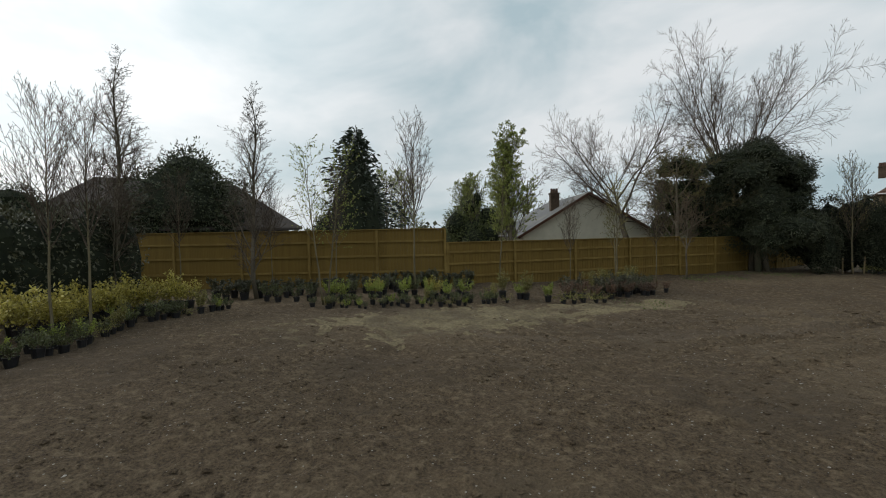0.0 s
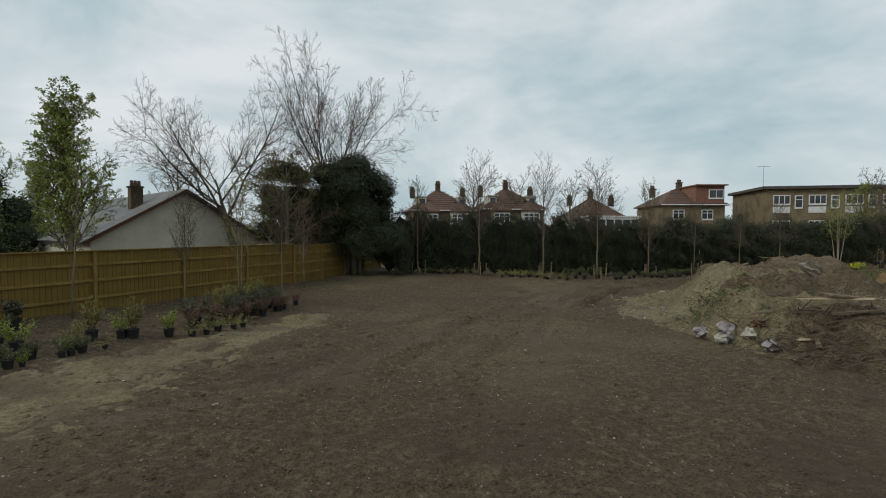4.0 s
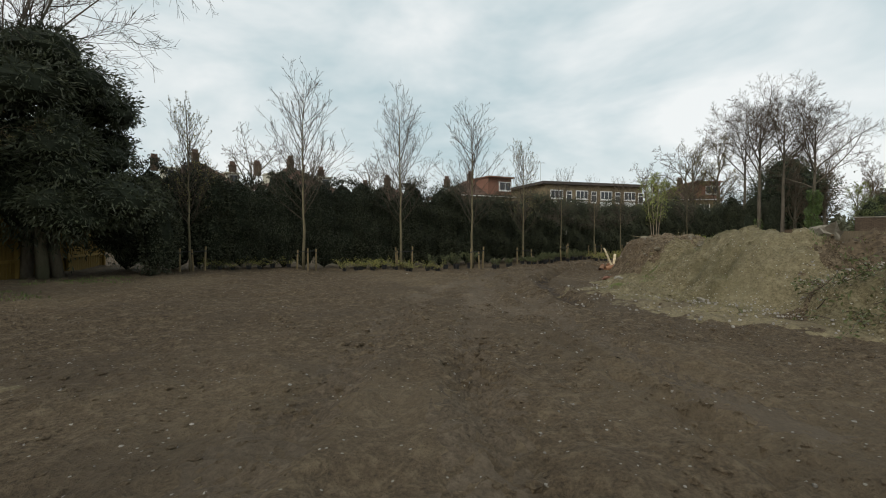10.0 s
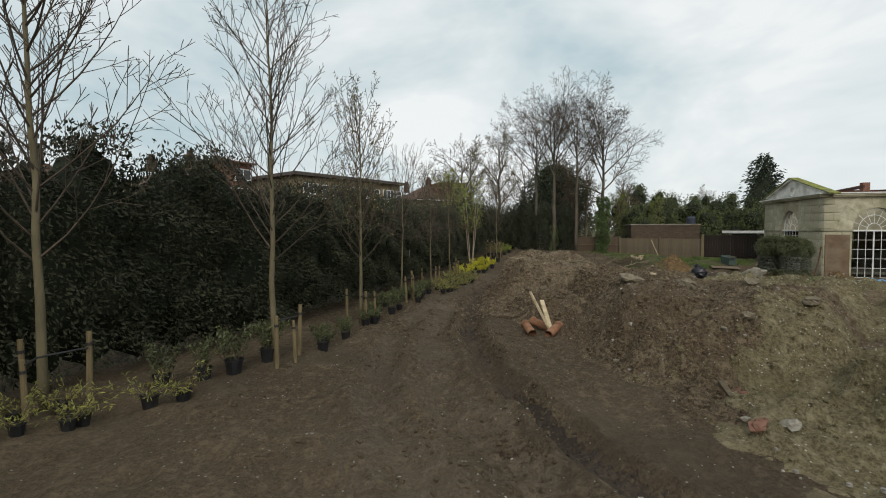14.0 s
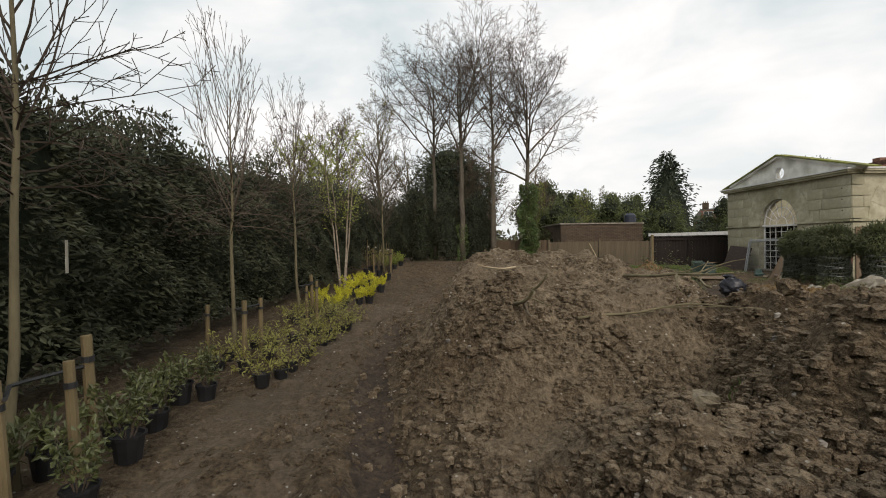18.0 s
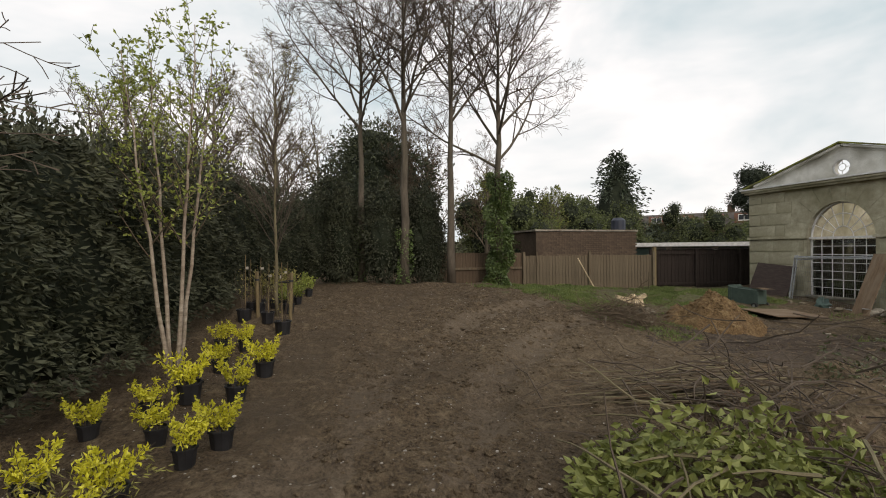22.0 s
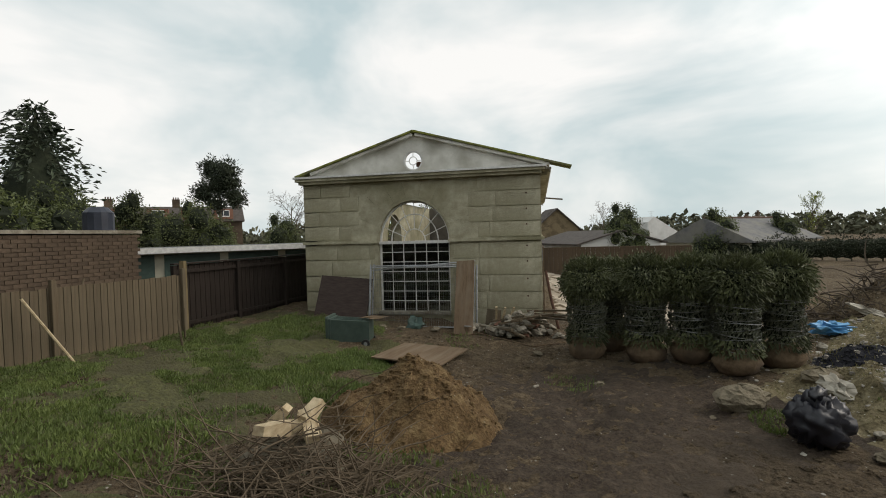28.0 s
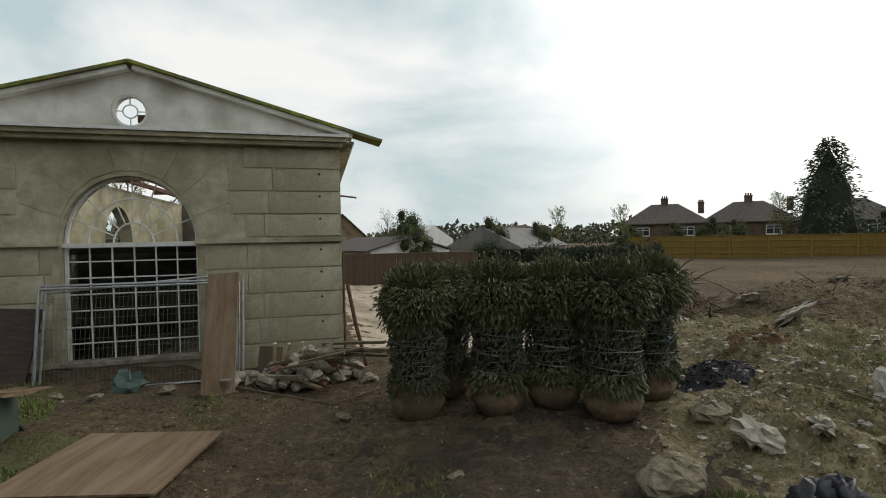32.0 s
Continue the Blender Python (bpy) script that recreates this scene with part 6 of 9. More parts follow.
put(brickhouse, 46.4, 48.2, 0.07, -15.21, 1.28)
part("dormer", Shape().box((1.6, 1.4, 7.0), (3.0, 3.0, 1.9)).box((1.6, 1.2, 8.0), (3.3, 3.5, 0.12)), BRICK, brickhouse, "flat-roofed red brick dormer")
window_unit(brickhouse, 2.2, -0.15, 7.05, 1.5, 1.0, 2)
window_unit(brickhouse, -1.6, -0.02, 4.9, 1.2, 1.1, 2)
window_unit(brickhouse, 1.4, -0.02, 4.9, 1.2, 1.1, 2)
flats = thing("flats", "flat-roofed brown brick block of flats with white window bays", "apartment building")
put(flats, 60.6, 40.2, 0.07, -26.21, 1.30)
part("wall", Shape().box((0, 4, 3.6), (12.4, 8, 7.4)), YELLOW_BRICK, flats)
part("roof", Shape().box((0, 4, 7.42), (13.2, 8.8, 0.28)), DARK_ROOF, flats)
for k in range(4):
    for z in (6.2, 3.7):
        window_unit(flats, -4.8 + 3.1 * k, -0.03, z, 1.5, 1.0, 3)
        part("panel", Shape().box((-4.8 + 3.1 * k, -0.03, z - 0.95), (1.5, 0.06, 0.6)), WHITE_WALL, flats)
    window_unit(flats, -3.3 + 3.1 * k, -0.03, 6.0, 0.7, 1.3, 1)
part("aerial", Shape().tube([(-5.6, 2, 7.5), (-5.6, 2, 9.9)], [0.03, 0.025], 5).tube([(-6.2, 2, 9.8), (-5.0, 2, 9.8)], [0.02, 0.02], 4).tube([(-5.9, 1.7, 9.8), (-5.9, 2.3, 9.8)], [0.015] * 2, 4).tube([(-5.4, 1.7, 9.8), (-5.4, 2.3, 9.8)], [0.015] * 2, 4), STEEL, flats, "television aerial on a mast")
place = copy_thing(brickhouse, Matrix())
put(place, 78.48, 33.25, 0.07, -47.21, 1.35)


# bungalow beyond the treated fence, gable towards the plot
bung = thing("bungalow", "cream-rendered bungalow gable with a grey slate roof", "bungalow")
put(bung, -9.39, 24.65, 0.89, 35.98)
gw, ge, ga = 8.6, 2.7, 5.25
part("wall", Shape().prism([(-gw / 2, 0), (gw / 2, 0), (gw / 2, ge), (0, ga), (-gw / 2, ge)], 12, Matrix()), CREAM, bung)
for s in (-1, 1):
    run = Vector((s * (gw / 2 + 0.4), 0, ge - 0.28 - ga))
    slab = part("roof", Shape().box(tuple(Vector((0, 5.9, ga + 0.10)) + run / 2), (run.length, 12.6, 0.10), m=Matrix.Rotation(-math.atan2(run.z, run.x) if s > 0 else math.pi - math.atan2(run.z, run.x), 4, "Y")), SLATE, bung)
    part("bargeboard", Shape().box(tuple(Vector((0, -0.38, ga + 0.05)) + run / 2), (run.length, 0.06, 0.16), m=Matrix.Rotation(-math.atan2(run.z, run.x), 4, "Y")), RUST, bung)
chimney_stack(bung, -1.6, 2.4, 4.9, 0.6, 1.2)
dark_house = thing("house", "dark hipped roof of a house behind the trees", "house", "houses")
put(dark_house, -27.24, 6.47, 0.89, 65.98)
part("wall", Shape().box((0, 4, 1.6), (14, 8, 3.2)), BROWN_BRICK, dark_house)
part("roof", hip_roof(-7, 7, 0, 8, 3.4, 6.6), DARK_ROOF, dark_house)

# brick outhouse and garages behind the old fence
outhouse = thing("brick_outhouse", "low flat-roofed outhouse of dull brown brick", "outhouse")
OX0, OX1, OY0, OY1, OZ = 43.0, 46.9, 6.35, 10.9, 3.80
part("wall", Shape().box(((OX0 + OX1) / 2, (OY0 + OY1) / 2, 2.4), (OX1 - OX0 - 0.04, OY1 - OY0 - 0.04, 2.74)), BROWN_BRICK, outhouse)
brick_me = Shape().box((0, 0, 0), (0.02, 0.225, 0.068)).mesh("brick", BROWN_BRICK)
for c in range(13):
    z = OZ - 0.06 - 0.08 * c
    for k in range(17):
        o = new("brick", brick_me)
        o.parent, o.location = outhouse, (OX0 + 0.012, OY0 + 0.13 + 0.237 * k + 0.11 * (c % 2) - 0.05, z)
rest = Shape()
for c in range(13):
    for k in range(15):
        rest.box((OX0 + 0.14 + 0.237 * k + 0.11 * (c % 2), OY0 + 0.012, OZ - 0.06 - 0.08 * c), (0.225, 0.02, 0.068))
tagged(part("brickwork", rest, BROWN_BRICK, outhouse), kind="stuff")
part("coping", Shape().box(((OX0 + OX1) / 2, (OY0 + OY1) / 2, OZ + 0.03), (OX1 - OX0 + 0.1, OY1 - OY0 + 0.1, 0.07)), CONCRETE, outhouse)
drum = thing("water_tank", "round dark blue tank lid on the outhouse roof", "tank")
part("drum", Shape().tube([(43.65, 6.75, 3.87), (43.65, 6.75, 4.28), (43.65, 6.75, 4.40)], [0.30, 0.30, 0.18], 14), BLUE_DRUM, drum, smooth=False)
prop = thing("timber_prop", "thin pale batten leaning on the old fence", "batten")
part("batten", Shape().tube([(41.2, 9.2, 1.25), (41.85, 9.75, 2.75)], [0.022, 0.020], 6), PALE_WOOD, prop)
garages = thing("garage_row", "row of lock-up garages with a white roof edge and green doors", "garages")
put(garages, 44.97, -1.06, -0.08, 41.5)
part("wall", Shape().box((0, -3.0, 2.2), (11, 5.6, 2.2)), CREAM, garages)
part("roof", Shape().box((0, -2.9, 3.36), (11.4, 6.4, 0.16)), SLATE, garages)
part("fascia", Shape().box((0, 0.33, 3.36), (11.4, 0.05, 0.2)), WHITE_PAINT, garages)
for k in range(5):
    part("garage_door", Shape().box((-4.3 + 2.15 * k, -0.17, 2.2), (1.85, 0.05, 2.0)), GARAGE_GREEN, garages)

# far terrace with dormers
terrace = thing("terrace", "long far terrace of brick houses with dormers and chimneys", "terrace")
put(terrace, 79.99, -31.38, -0.08, 218.5, 0.85)
part("wall", Shape().box((0, 4, 3.6), (26, 8, 7.4)), BROWN_BRICK, terrace)
part("roof", hip_roof(-13, 13, 0, 8, 7.3, 9.6, gable=True), DARK_ROOF, terrace)
for k in range(6):
    part("dormer", Shape().box((-10.5 + 4.2 * k, 0.9, 8.3), (2.6, 2.0, 1.5)), BRICK, terrace)
    window_unit(terrace, -10.5 + 4.2 * k, -0.15, 8.35, 1.6, 1.0, 2)
    window_unit(terrace, -10.5 + 4.2 * k, -0.03, 5.6, 1.6, 1.3, 2)
for x in (-12.4, -4.2, 4.2, 12.4):
    chimney_stack(terrace, x, 4, 9.9, 1.0, 1.4)

# houses across the plot to the south and west
gable_house = thing("house", "yellow brick gable house with a sash window", "house", "houses")
put(gable_house, 32.82, -53.28, -0.32, 198.79)
part("wall", Shape().prism([(-3.2, 0), (3.2, 0), (3.2, 4.2), (0, 7.0), (-3.2, 4.2)], -4, Matrix()), YELLOW_BRICK, gable_house)
for s in (-1, 1):
    run = Vector((s * 3.6, 0, -3.15))
    part("roof", Shape().box(tuple(Vector((0, -2, 7.05)) + run / 2), (run.length, 4.6, 0.12), m=Matrix.Rotation(-math.atan2(run.z, run.x), 4, "Y")), DARK_ROOF, gable_house)
window_unit(gable_house, 0.5, 0.04, 3.9, 0.95, 1.5, 1).rotation_euler = (0, 0, 0)
for k, z in enumerate((3.9,)):
    part("pane", Shape().box((0.5, 0.10, z), (0.7, 0.03, 1.2)), PANE_DARK, gable_house)
shed = thing("white_shed", "white boarded shed with a shallow dark felt roof", "shed")
put(shed, 30.98, -30.9, -0.32, 203.79, 1.2)
part("wall", Shape().prism([(-2.9, 0), (2.9, 0), (2.9, 2.4), (0, 3.15), (-2.9, 2.4)], -7, Matrix()), WHITE_WALL, shed)
for s in (-1, 1):
    run = Vector((s * 3.3, 0, -0.86))
    part("roof", Shape().box(tuple(Vector((0, -3.4, 3.24)) + run / 2), (run.length, 7.6, 0.09), m=Matrix.Rotation(-math.atan2(run.z, run.x), 4, "Y")), DARK_ROOF, shed)
part("vent", Shape().box((0.4, 0.03, 2.7), (0.3, 0.06, 0.2)), DARK_ROOF, shed)
window_unit(shed, -1.2, 0.03, 1.9, 0.8, 0.7, 1)
part("downpipe", Shape().tube([(2.4, 0.06, 0), (2.4, 0.06, 2.6)], [0.05, 0.05], 6), DARK_ROOF, shed)
long_roof = thing("long_building", "long low building with a grey slate roof", "building")
put(long_roof, 18.59, -33.22, -0.32, 222.79)
part("wall", Shape().box((0, -3.5, 1.4), (11.5, 7, 2.8)), CREAM, long_roof)
part("roof", hip_roof(-5.75, 5.75, -7, 0, 2.8, 4.7, gable=True), SLATE, long_roof)
for k in range(5):
    part("slate_course", Shape().box((0, 0.2 - 0.62 * k, 2.94 + 0.33 * k), (11.8, 0.06, 0.04)), SLATE, long_roof)
part("ridge_tiles", Shape().tube([(-6, -3.5, 4.72), (6, -3.5, 4.72)], [0.1, 0.1], 6), ROOF_TILE, long_roof)
white_house = thing("house", "white rendered house with a dark flat-topped dormer", "house", "houses")
put(white_house, 19.82, -63.38, -0.32, 211.79, 0.8)
part("wall", Shape().prism([(-3, 0), (4, 0), (4, 4.4), (-1.5, 7.2), (-3, 6.2)], -8, Matrix()), WHITE_WALL, white_house)
part("dormer", Shape().box((1.0, -1.6, 6.0), (4.6, 3.4, 1.8)).box((0.9, -1.6, 6.95), (5.0, 3.8, 0.12)), DARK_ROOF, white_house)
for dx in (-0.1, 2.0):
    part("window", Shape().box((dx, 0.13, 6.0), (1.1, 0.05, 1.1)), WHITE_PAINT, white_house)
    part("pane", Shape().box((dx, 0.17, 6.0), (0.85, 0.03, 0.85)), PANE_DARK, white_house)
part("aerial", Shape().tube([(4.6, -1, 4.2), (4.6, -1, 8.6)], [0.03] * 2, 5).tube([(3.8, -1, 8.4), (5.4, -1, 8.4)], [0.025] * 2, 4).tube([(4.0, -1, 8.1), (5.2, -1, 8.1)], [0.02] * 2, 4), STEEL, white_house)
for x, y, turn, s in ((6.63, -57.33, 222.79, 0.8), (-7.0, -36.9, -40.0, 1.12), (-14.7, -32.2, -48.0, 1.12), (-19.8, -25.0, -54.0, 1.08)):
    h = thing("house", "brick house with a broad dark hipped roof", "house", "houses")
    put(h, x, y, -0.6, turn + 180, s * 0.85)
    part("wall", Shape().box((0, 4, 2.8), (10, 8, 5.6)), BROWN_BRICK, h)
    part("roof", hip_roof(-5, 5, 0, 8, 5.6, 8.3), DARK_ROOF, h)
    for k in (-1, 1):
        window_unit(h, 2.6 * k, -0.03, 4.5, 1.6, 1.2, 2)
        window_unit(h, 2.6 * k, -0.03, 1.8, 1.6, 1.3, 2)
    chimney_stack(h, 0.0, 4, 8.4, 0.9, 1.2)
    chimney_stack(h, 4.4, 4, 7.6, 0.7, 1.4)


# ---- plants in pots ----
def pot_shape(r, h):
    s = Shape()
    prof = [(r * 0.78, 0.0), (r * 0.98, h * 0.9), (r * 1.08, h * 0.9), (r * 1.08, h), (r * 0.94, h), (r * 0.9, h * 0.86), (0.001, h * 0.86)]
    n = 10
    pts = [(q * math.cos(2 * math.pi * k / n), q * math.sin(2 * math.pi * k / n), z) for q, z in prof for k in range(n)]
    faces = [(a * n + k, a * n + (k + 1) % n, (a + 1) * n + (k + 1) % n, (a + 1) * n + k) for a in range(len(prof) - 1) for k in range(n)]
    return s.add(pts, faces)


def potted(seed, name, label, mat, h, spread, leaves, leaf, width, pot=(0.115, 0.2), stems=7, droop=0.0, cane=0.0, group="potted plants", low=0.25):
    """A shrub in a black nursery pot."""
    rng = np.random.default_rng(seed)
    ob = thing(name, label, "potted plant", group)
    part("pot", pot_shape(*pot), POT, ob)
    st, at, way = Shape(), [], []
    for k in range(stems):
        a = 2.4 * k + rng.random()
        ln = h * rng.uniform(0.65, 1.1)
        line = branch_line(rng, (0.03 * math.cos(a), 0.03 * math.sin(a), pot[1] * 0.8), (spread * math.cos(a), spread * math.sin(a), 1.0), ln, 4, 0.13, 0.05 - droop)
        st.tube(line, [0.006, 0.005, 0.004, 0.003, 0.002], 4, cap=False)
        for _ in range(leaves // stems):
            g = (low + (1 - low) * rng.random()) * 4
            i = min(int(g), 3)
            p = line[i].lerp(line[i + 1], g - i)
            at.append(p + Vector(rng.normal(size=3)) * 0.05 * h), way.append(Vector(rng.normal(size=3)) * 0.8 + (line[i + 1] - line[i]).normalized() * 0.6 - Vector((0, 0, droop)))
    part("stem", st, TWIG, ob)
    part("leaves", leaf_mesh("leaves", np.array(at), np.array(way), leaf, width, mat, rng), mat, ob)
    if cane:
        part("cane", Shape().tube([(0.02, 0, 0.1), (0.03, 0.01, cane)], [0.008, 0.006], 5), STAKE_WOOD, ob)
        part("tag", Shape().box((0.06, 0.01, cane * 0.8), (0.07, 0.004, 0.05), 0.5), WHITE_RAG, ob, "white plant tag")
    return ob


KINDS = {
    "variegated": [potted(205 + k, "variegated_shrub", "rounded shrub with cream-yellow variegated leaves in a pot", VARIEGATED, 0.8, 0.55, 460, 0.085, 0.045, (0.15, 0.25), 10) for k in range(2)],
    "heather": [potted(200 + k, "low_shrub", "small dull green shrub in a black pot", DULL_GREEN, 0.24, 0.6, 260, 0.05, 0.022, (0.09, 0.15), 9) for k in range(2)],
    "golden": [potted(210 + k, "golden_shrub", "bright yellow-leaved shrub in a black pot", YELLOW, 0.36, 0.55, 480, 0.048, 0.028, (0.12, 0.2), 9) for k in range(3)],
    "laurel": [potted(220 + k, "laurel_plant", "dark glossy laurel in a black pot", DARK_LEAF, 0.45, 0.5, 300, 0.10, 0.045, (0.13, 0.23), 8) for k in range(2)],
    "sunny": [potted(230 + k, "shrub", "upright shrub with yellow-green leaves in a black pot", OLIVE, 0.75, 0.35, 320, 0.085, 0.04, (0.14, 0.25), 8) for k in range(3)],
    "spring": [potted(240 + k, "shrub", "leafy lime-green shrub in a black pot", SPRING, 0.5, 0.5, 300, 0.07, 0.035, (0.12, 0.22), 8) for k in range(2)],
    "bronze": [potted(250 + k, "bronze_shrub", "bronze-leaved shrub in a black pot", RED_LEAF, 0.5, 0.6, 480, 0.06, 0.028, (0.13, 0.22), 8) for k in range(2)],
    "droopy": [potted(260 + k, "trailing_plant", "straggling lime-green trailing plant in a black pot", TRAILING, 0.42, 1.0, 150, 0.070, 0.017, (0.10, 0.16), 10, 0.14, low=0.1) for k in range(3)],
    "dull": [potted(270 + k, "shrub", "small dull green leafy shrub in a black pot", DULL_GREEN, 0.52, 0.45, 300, 0.06, 0.03, (0.12, 0.21), 8) for k in range(3)],
    "caned": [potted(280 + k, "caned_sapling", "bare climbing sapling tied to a cane in a black pot", OLIVE, 0.9, 0.12, 40, 0.05, 0.02, (0.14, 0.24), 5, 0, 1.25) for k in range(2)],
    "big_dark": [potted(290 + k, "evergreen_shrub", "bushy dark evergreen shrub in a pot", DARK_LEAF, 0.7, 0.6, 760, 0.07, 0.034, (0.15, 0.25), 10) for k in range(2)],
}
fresh = {k: list(v) for k, v in KINDS.items()}


def plant(kind, x, y, size=1.0):
    size *= random.uniform(0.85, 1.15)
    if fresh[kind]:
        return set_down(fresh[kind].pop(), x, y, random.uniform(0, 360), size, 0.01)
    return place_copy(random.choice(KINDS[kind]), x, y, random.uniform(0, 360), size, 0.01)


def row(kind, pts, gap, jitter=0.08, size=1.0):
    """Plants at even steps along a line of points."""
    for (x0, y0), (x1, y1) in zip(pts, pts[1:]):
        n = max(1, int(math.hypot(x1 - x0, y1 - y0) / gap))
        for k in range(n):
            f = (k + 0.5) / n
            plant(kind, x0 + (x1 - x0) * f + random.uniform(-jitter, jitter), y0 + (y1 - y0) * f + random.uniform(-jitter, jitter), size)


def mixed(pts, gap, jitter, size=1.0):
    """An uneven edge of small plants of several kinds."""
    for (x0, y0), (x1, y1) in zip(pts, pts[1:]):
        n = max(1, int(math.hypot(x1 - x0, y1 - y0) / gap))
        for k in range(n):
            f = (k + random.uniform(0.1, 0.9)) / n
            kind = random.choice(("heather", "heather", "heather", "dull", "spring", "sunny", "droopy"))
            plant(kind, x0 + (x1 - x0) * f + random.uniform(-2, 2) * jitter, y0 + (y1 - y0) * f + random.uniform(-2, 2) * jitter, size * (random.uniform(0.75, 1.25) if kind == "heather" else random.uniform(0.45, 0.7)))


# bed along the treated fence
mixed([(-10.37, -4.65), (-11.33, -2.79), (-12.7, -1.49), (-13.32, 0.05), (-13.3, 2.05)], 0.30, 0.05, 1.25)
mixed([(-10.8, -4.89), (-11.8, -3.12), (-13.15, -1.85), (-13.69, -0.16), (-13.65, 1.92)], 0.32, 0.05, 1.2)
mixed([(-11.68, 3.74), (-10.08, 4), (-9.13, 5.23), (-8.21, 5.91), (-7.43, 6.84), (-6.78, 7.91)], 0.30, 0.05)
mixed([(-11.77, 4.16), (-10.26, 4.56), (-9.31, 5.6), (-8.49, 6.27), (-7.77, 7.09), (-7.15, 8.12)], 0.33, 0.06)
row("variegated", [(-12.09, -4.19), (-12.84, -3.03), (-14.08, -1.41), (-14.67, 0.13), (-14.68, 1.57)], 0.5, 0.15, 1.1)
row("variegated", [(-13.33, -4.74), (-14.09, -3.24), (-15.04, -1.76), (-15.63, -0.24)], 0.55, 0.2, 1.15)
row("variegated", [(-13.25, -2.43), (-14.27, -0.66), (-14.58, 1.15)], 0.8, 0.2, 1.0)
row("variegated", [(-11.7, 5.08), (-10.01, 6.78), (-8.56, 7.9)], 1.3, 0.2, 0.75)
row("spring", [(-12.2, 4.41), (-10.25, 6.07), (-9.08, 7.06), (-8.05, 8.04)], 0.62, 0.2)
row("dull", [(-14.16, 3.11), (-11.65, 5.81), (-9.9, 7.47), (-8.76, 8.73)], 0.6, 0.2)
row("laurel", [(-16.05, 2.67), (-14.82, 4.8), (-13.38, 6.8), (-12.19, 8.53), (-10.96, 9.93), (-9.58, 10.35)], 0.42, 0.12, 1.15)
row("laurel", [(-15.48, 2.44), (-14.32, 4.4), (-12.7, 6.63), (-11.38, 8.27)], 0.6, 0.15)
row("spring", [(-7.23, 8.93), (-6.28, 9.08), (-5.76, 9.5)], 0.55, 0.15)
row("sunny", [(-7.62, 8.37), (-6.28, 9.18)], 0.6, 0.1, 0.9)
row("bronze", [(-5.68, 9.87), (-5.14, 10.39), (-4.63, 11.36), (-4.34, 12.79)], 0.5, 0.2)
row("big_dark", [(-6.03, 10.66), (-5.27, 11.21), (-4.77, 12.3), (-4.48, 13.62), (-4.15, 14.95)], 0.62, 0.15)
row("droopy", [(-5.44, 9.21), (-4.68, 10.05), (-4.3, 10.77)], 0.33, 0.08)
row("dull", [(-4.26, 13.91), (-3.81, 15.54)], 0.45, 0.15)
row("bronze", [(-4.0, 12.24), (-3.8, 13.3), (-3.5, 14.32), (-3.1, 15.41)], 0.5, 0.15, 0.85)
row("big_dark", [(-4.3, 11.9), (-4.1, 13.0), (-3.7, 14.3)], 0.6, 0.12, 0.7)
row("sunny", [(-5.4, 12.2), (-4.9, 14.0), (-4.4, 16.0)], 0.6, 0.2, 1.0)
# low planting at the foot of the hedge
row("droopy", [(4.52, 26.09), (7.51, 24.97)], 0.42, 0.15)
row("droopy", [(8.65, 23.28), (10.18, 22.74), (11.78, 22.05), (12.66, 21.57)], 0.36, 0.14)
row("droopy", [(8.98, 23.74), (10.52, 23.2), (11.72, 22.7)], 0.34, 0.12)
row("dull", [(12.83, 22.59), (14.06, 21.7), (15.12, 21.64)], 0.42, 0.2, 1.1)
row("heather", [(15.13, 21.29), (17.68, 20.99), (19.33, 21.05)], 0.45, 0.2, 1.2)
row("dull", [(19.09, 21.13), (20.64, 20.9), (22.44, 20.83), (23.74, 20.79)], 0.62, 0.2, 0.9)
row("heather", [(19.22, 21.67), (21.61, 21.38), (23.55, 21.19)], 0.40, 0.15, 1.3)
row("droopy", [(23.83, 20.64), (25.52, 20.31), (27.21, 20.19), (28.45, 20.02)], 0.38, 0.12)
row("droopy", [(23.99, 20.95), (25.68, 20.64), (27.55, 20.58)], 0.46, 0.14)
row("droopy", [(24.52, 21.3), (26.29, 21.11)], 0.4, 0.15, 0.9)
row("droopy", [(28.4, 20.6), (29.5, 20.5), (30.5, 20.5)], 0.36, 0.12)
row("droopy", [(27.8, 21.3), (29.2, 21.2), (30.4, 21.2)], 0.42, 0.14)
for x, y, size in ((30.49, 21.19, 0.9), (31.7, 21.31, 0.9), (30.07, 20.49, 1.15), (29.93, 21.09, 0.7), (30.77, 20.18, 0.85), (31.18, 19.96, 1.05), (32.55, 20.59, 1.1), (32.62, 20.06, 1.1), (33.56, 19.83, 1.05), (32.22, 20.93, 0.95), (35.0, 20.7, 0.9), (34.9, 20.3, 0.9), (33.9, 20.5, 0.9), (31.4, 20.6, 1.0), (29.6, 20.6, 0.9)):
    plant("golden", x, y, size)
for x, y in ((35.86, 19.75), (37.17, 19.73), (37.27, 20.35), (37.7, 20.59), (38.04, 20.11), (36.5, 20.1), (36.8, 20.6)):
    plant("caned", x, y)
row("spring", [(37.43, 19.82), (38.51, 19.62), (39.67, 19.33)], 0.4, 0.1)
row("sunny", [(37.93, 20.45), (39.4, 19.93)], 0.5, 0.15, 0.9)

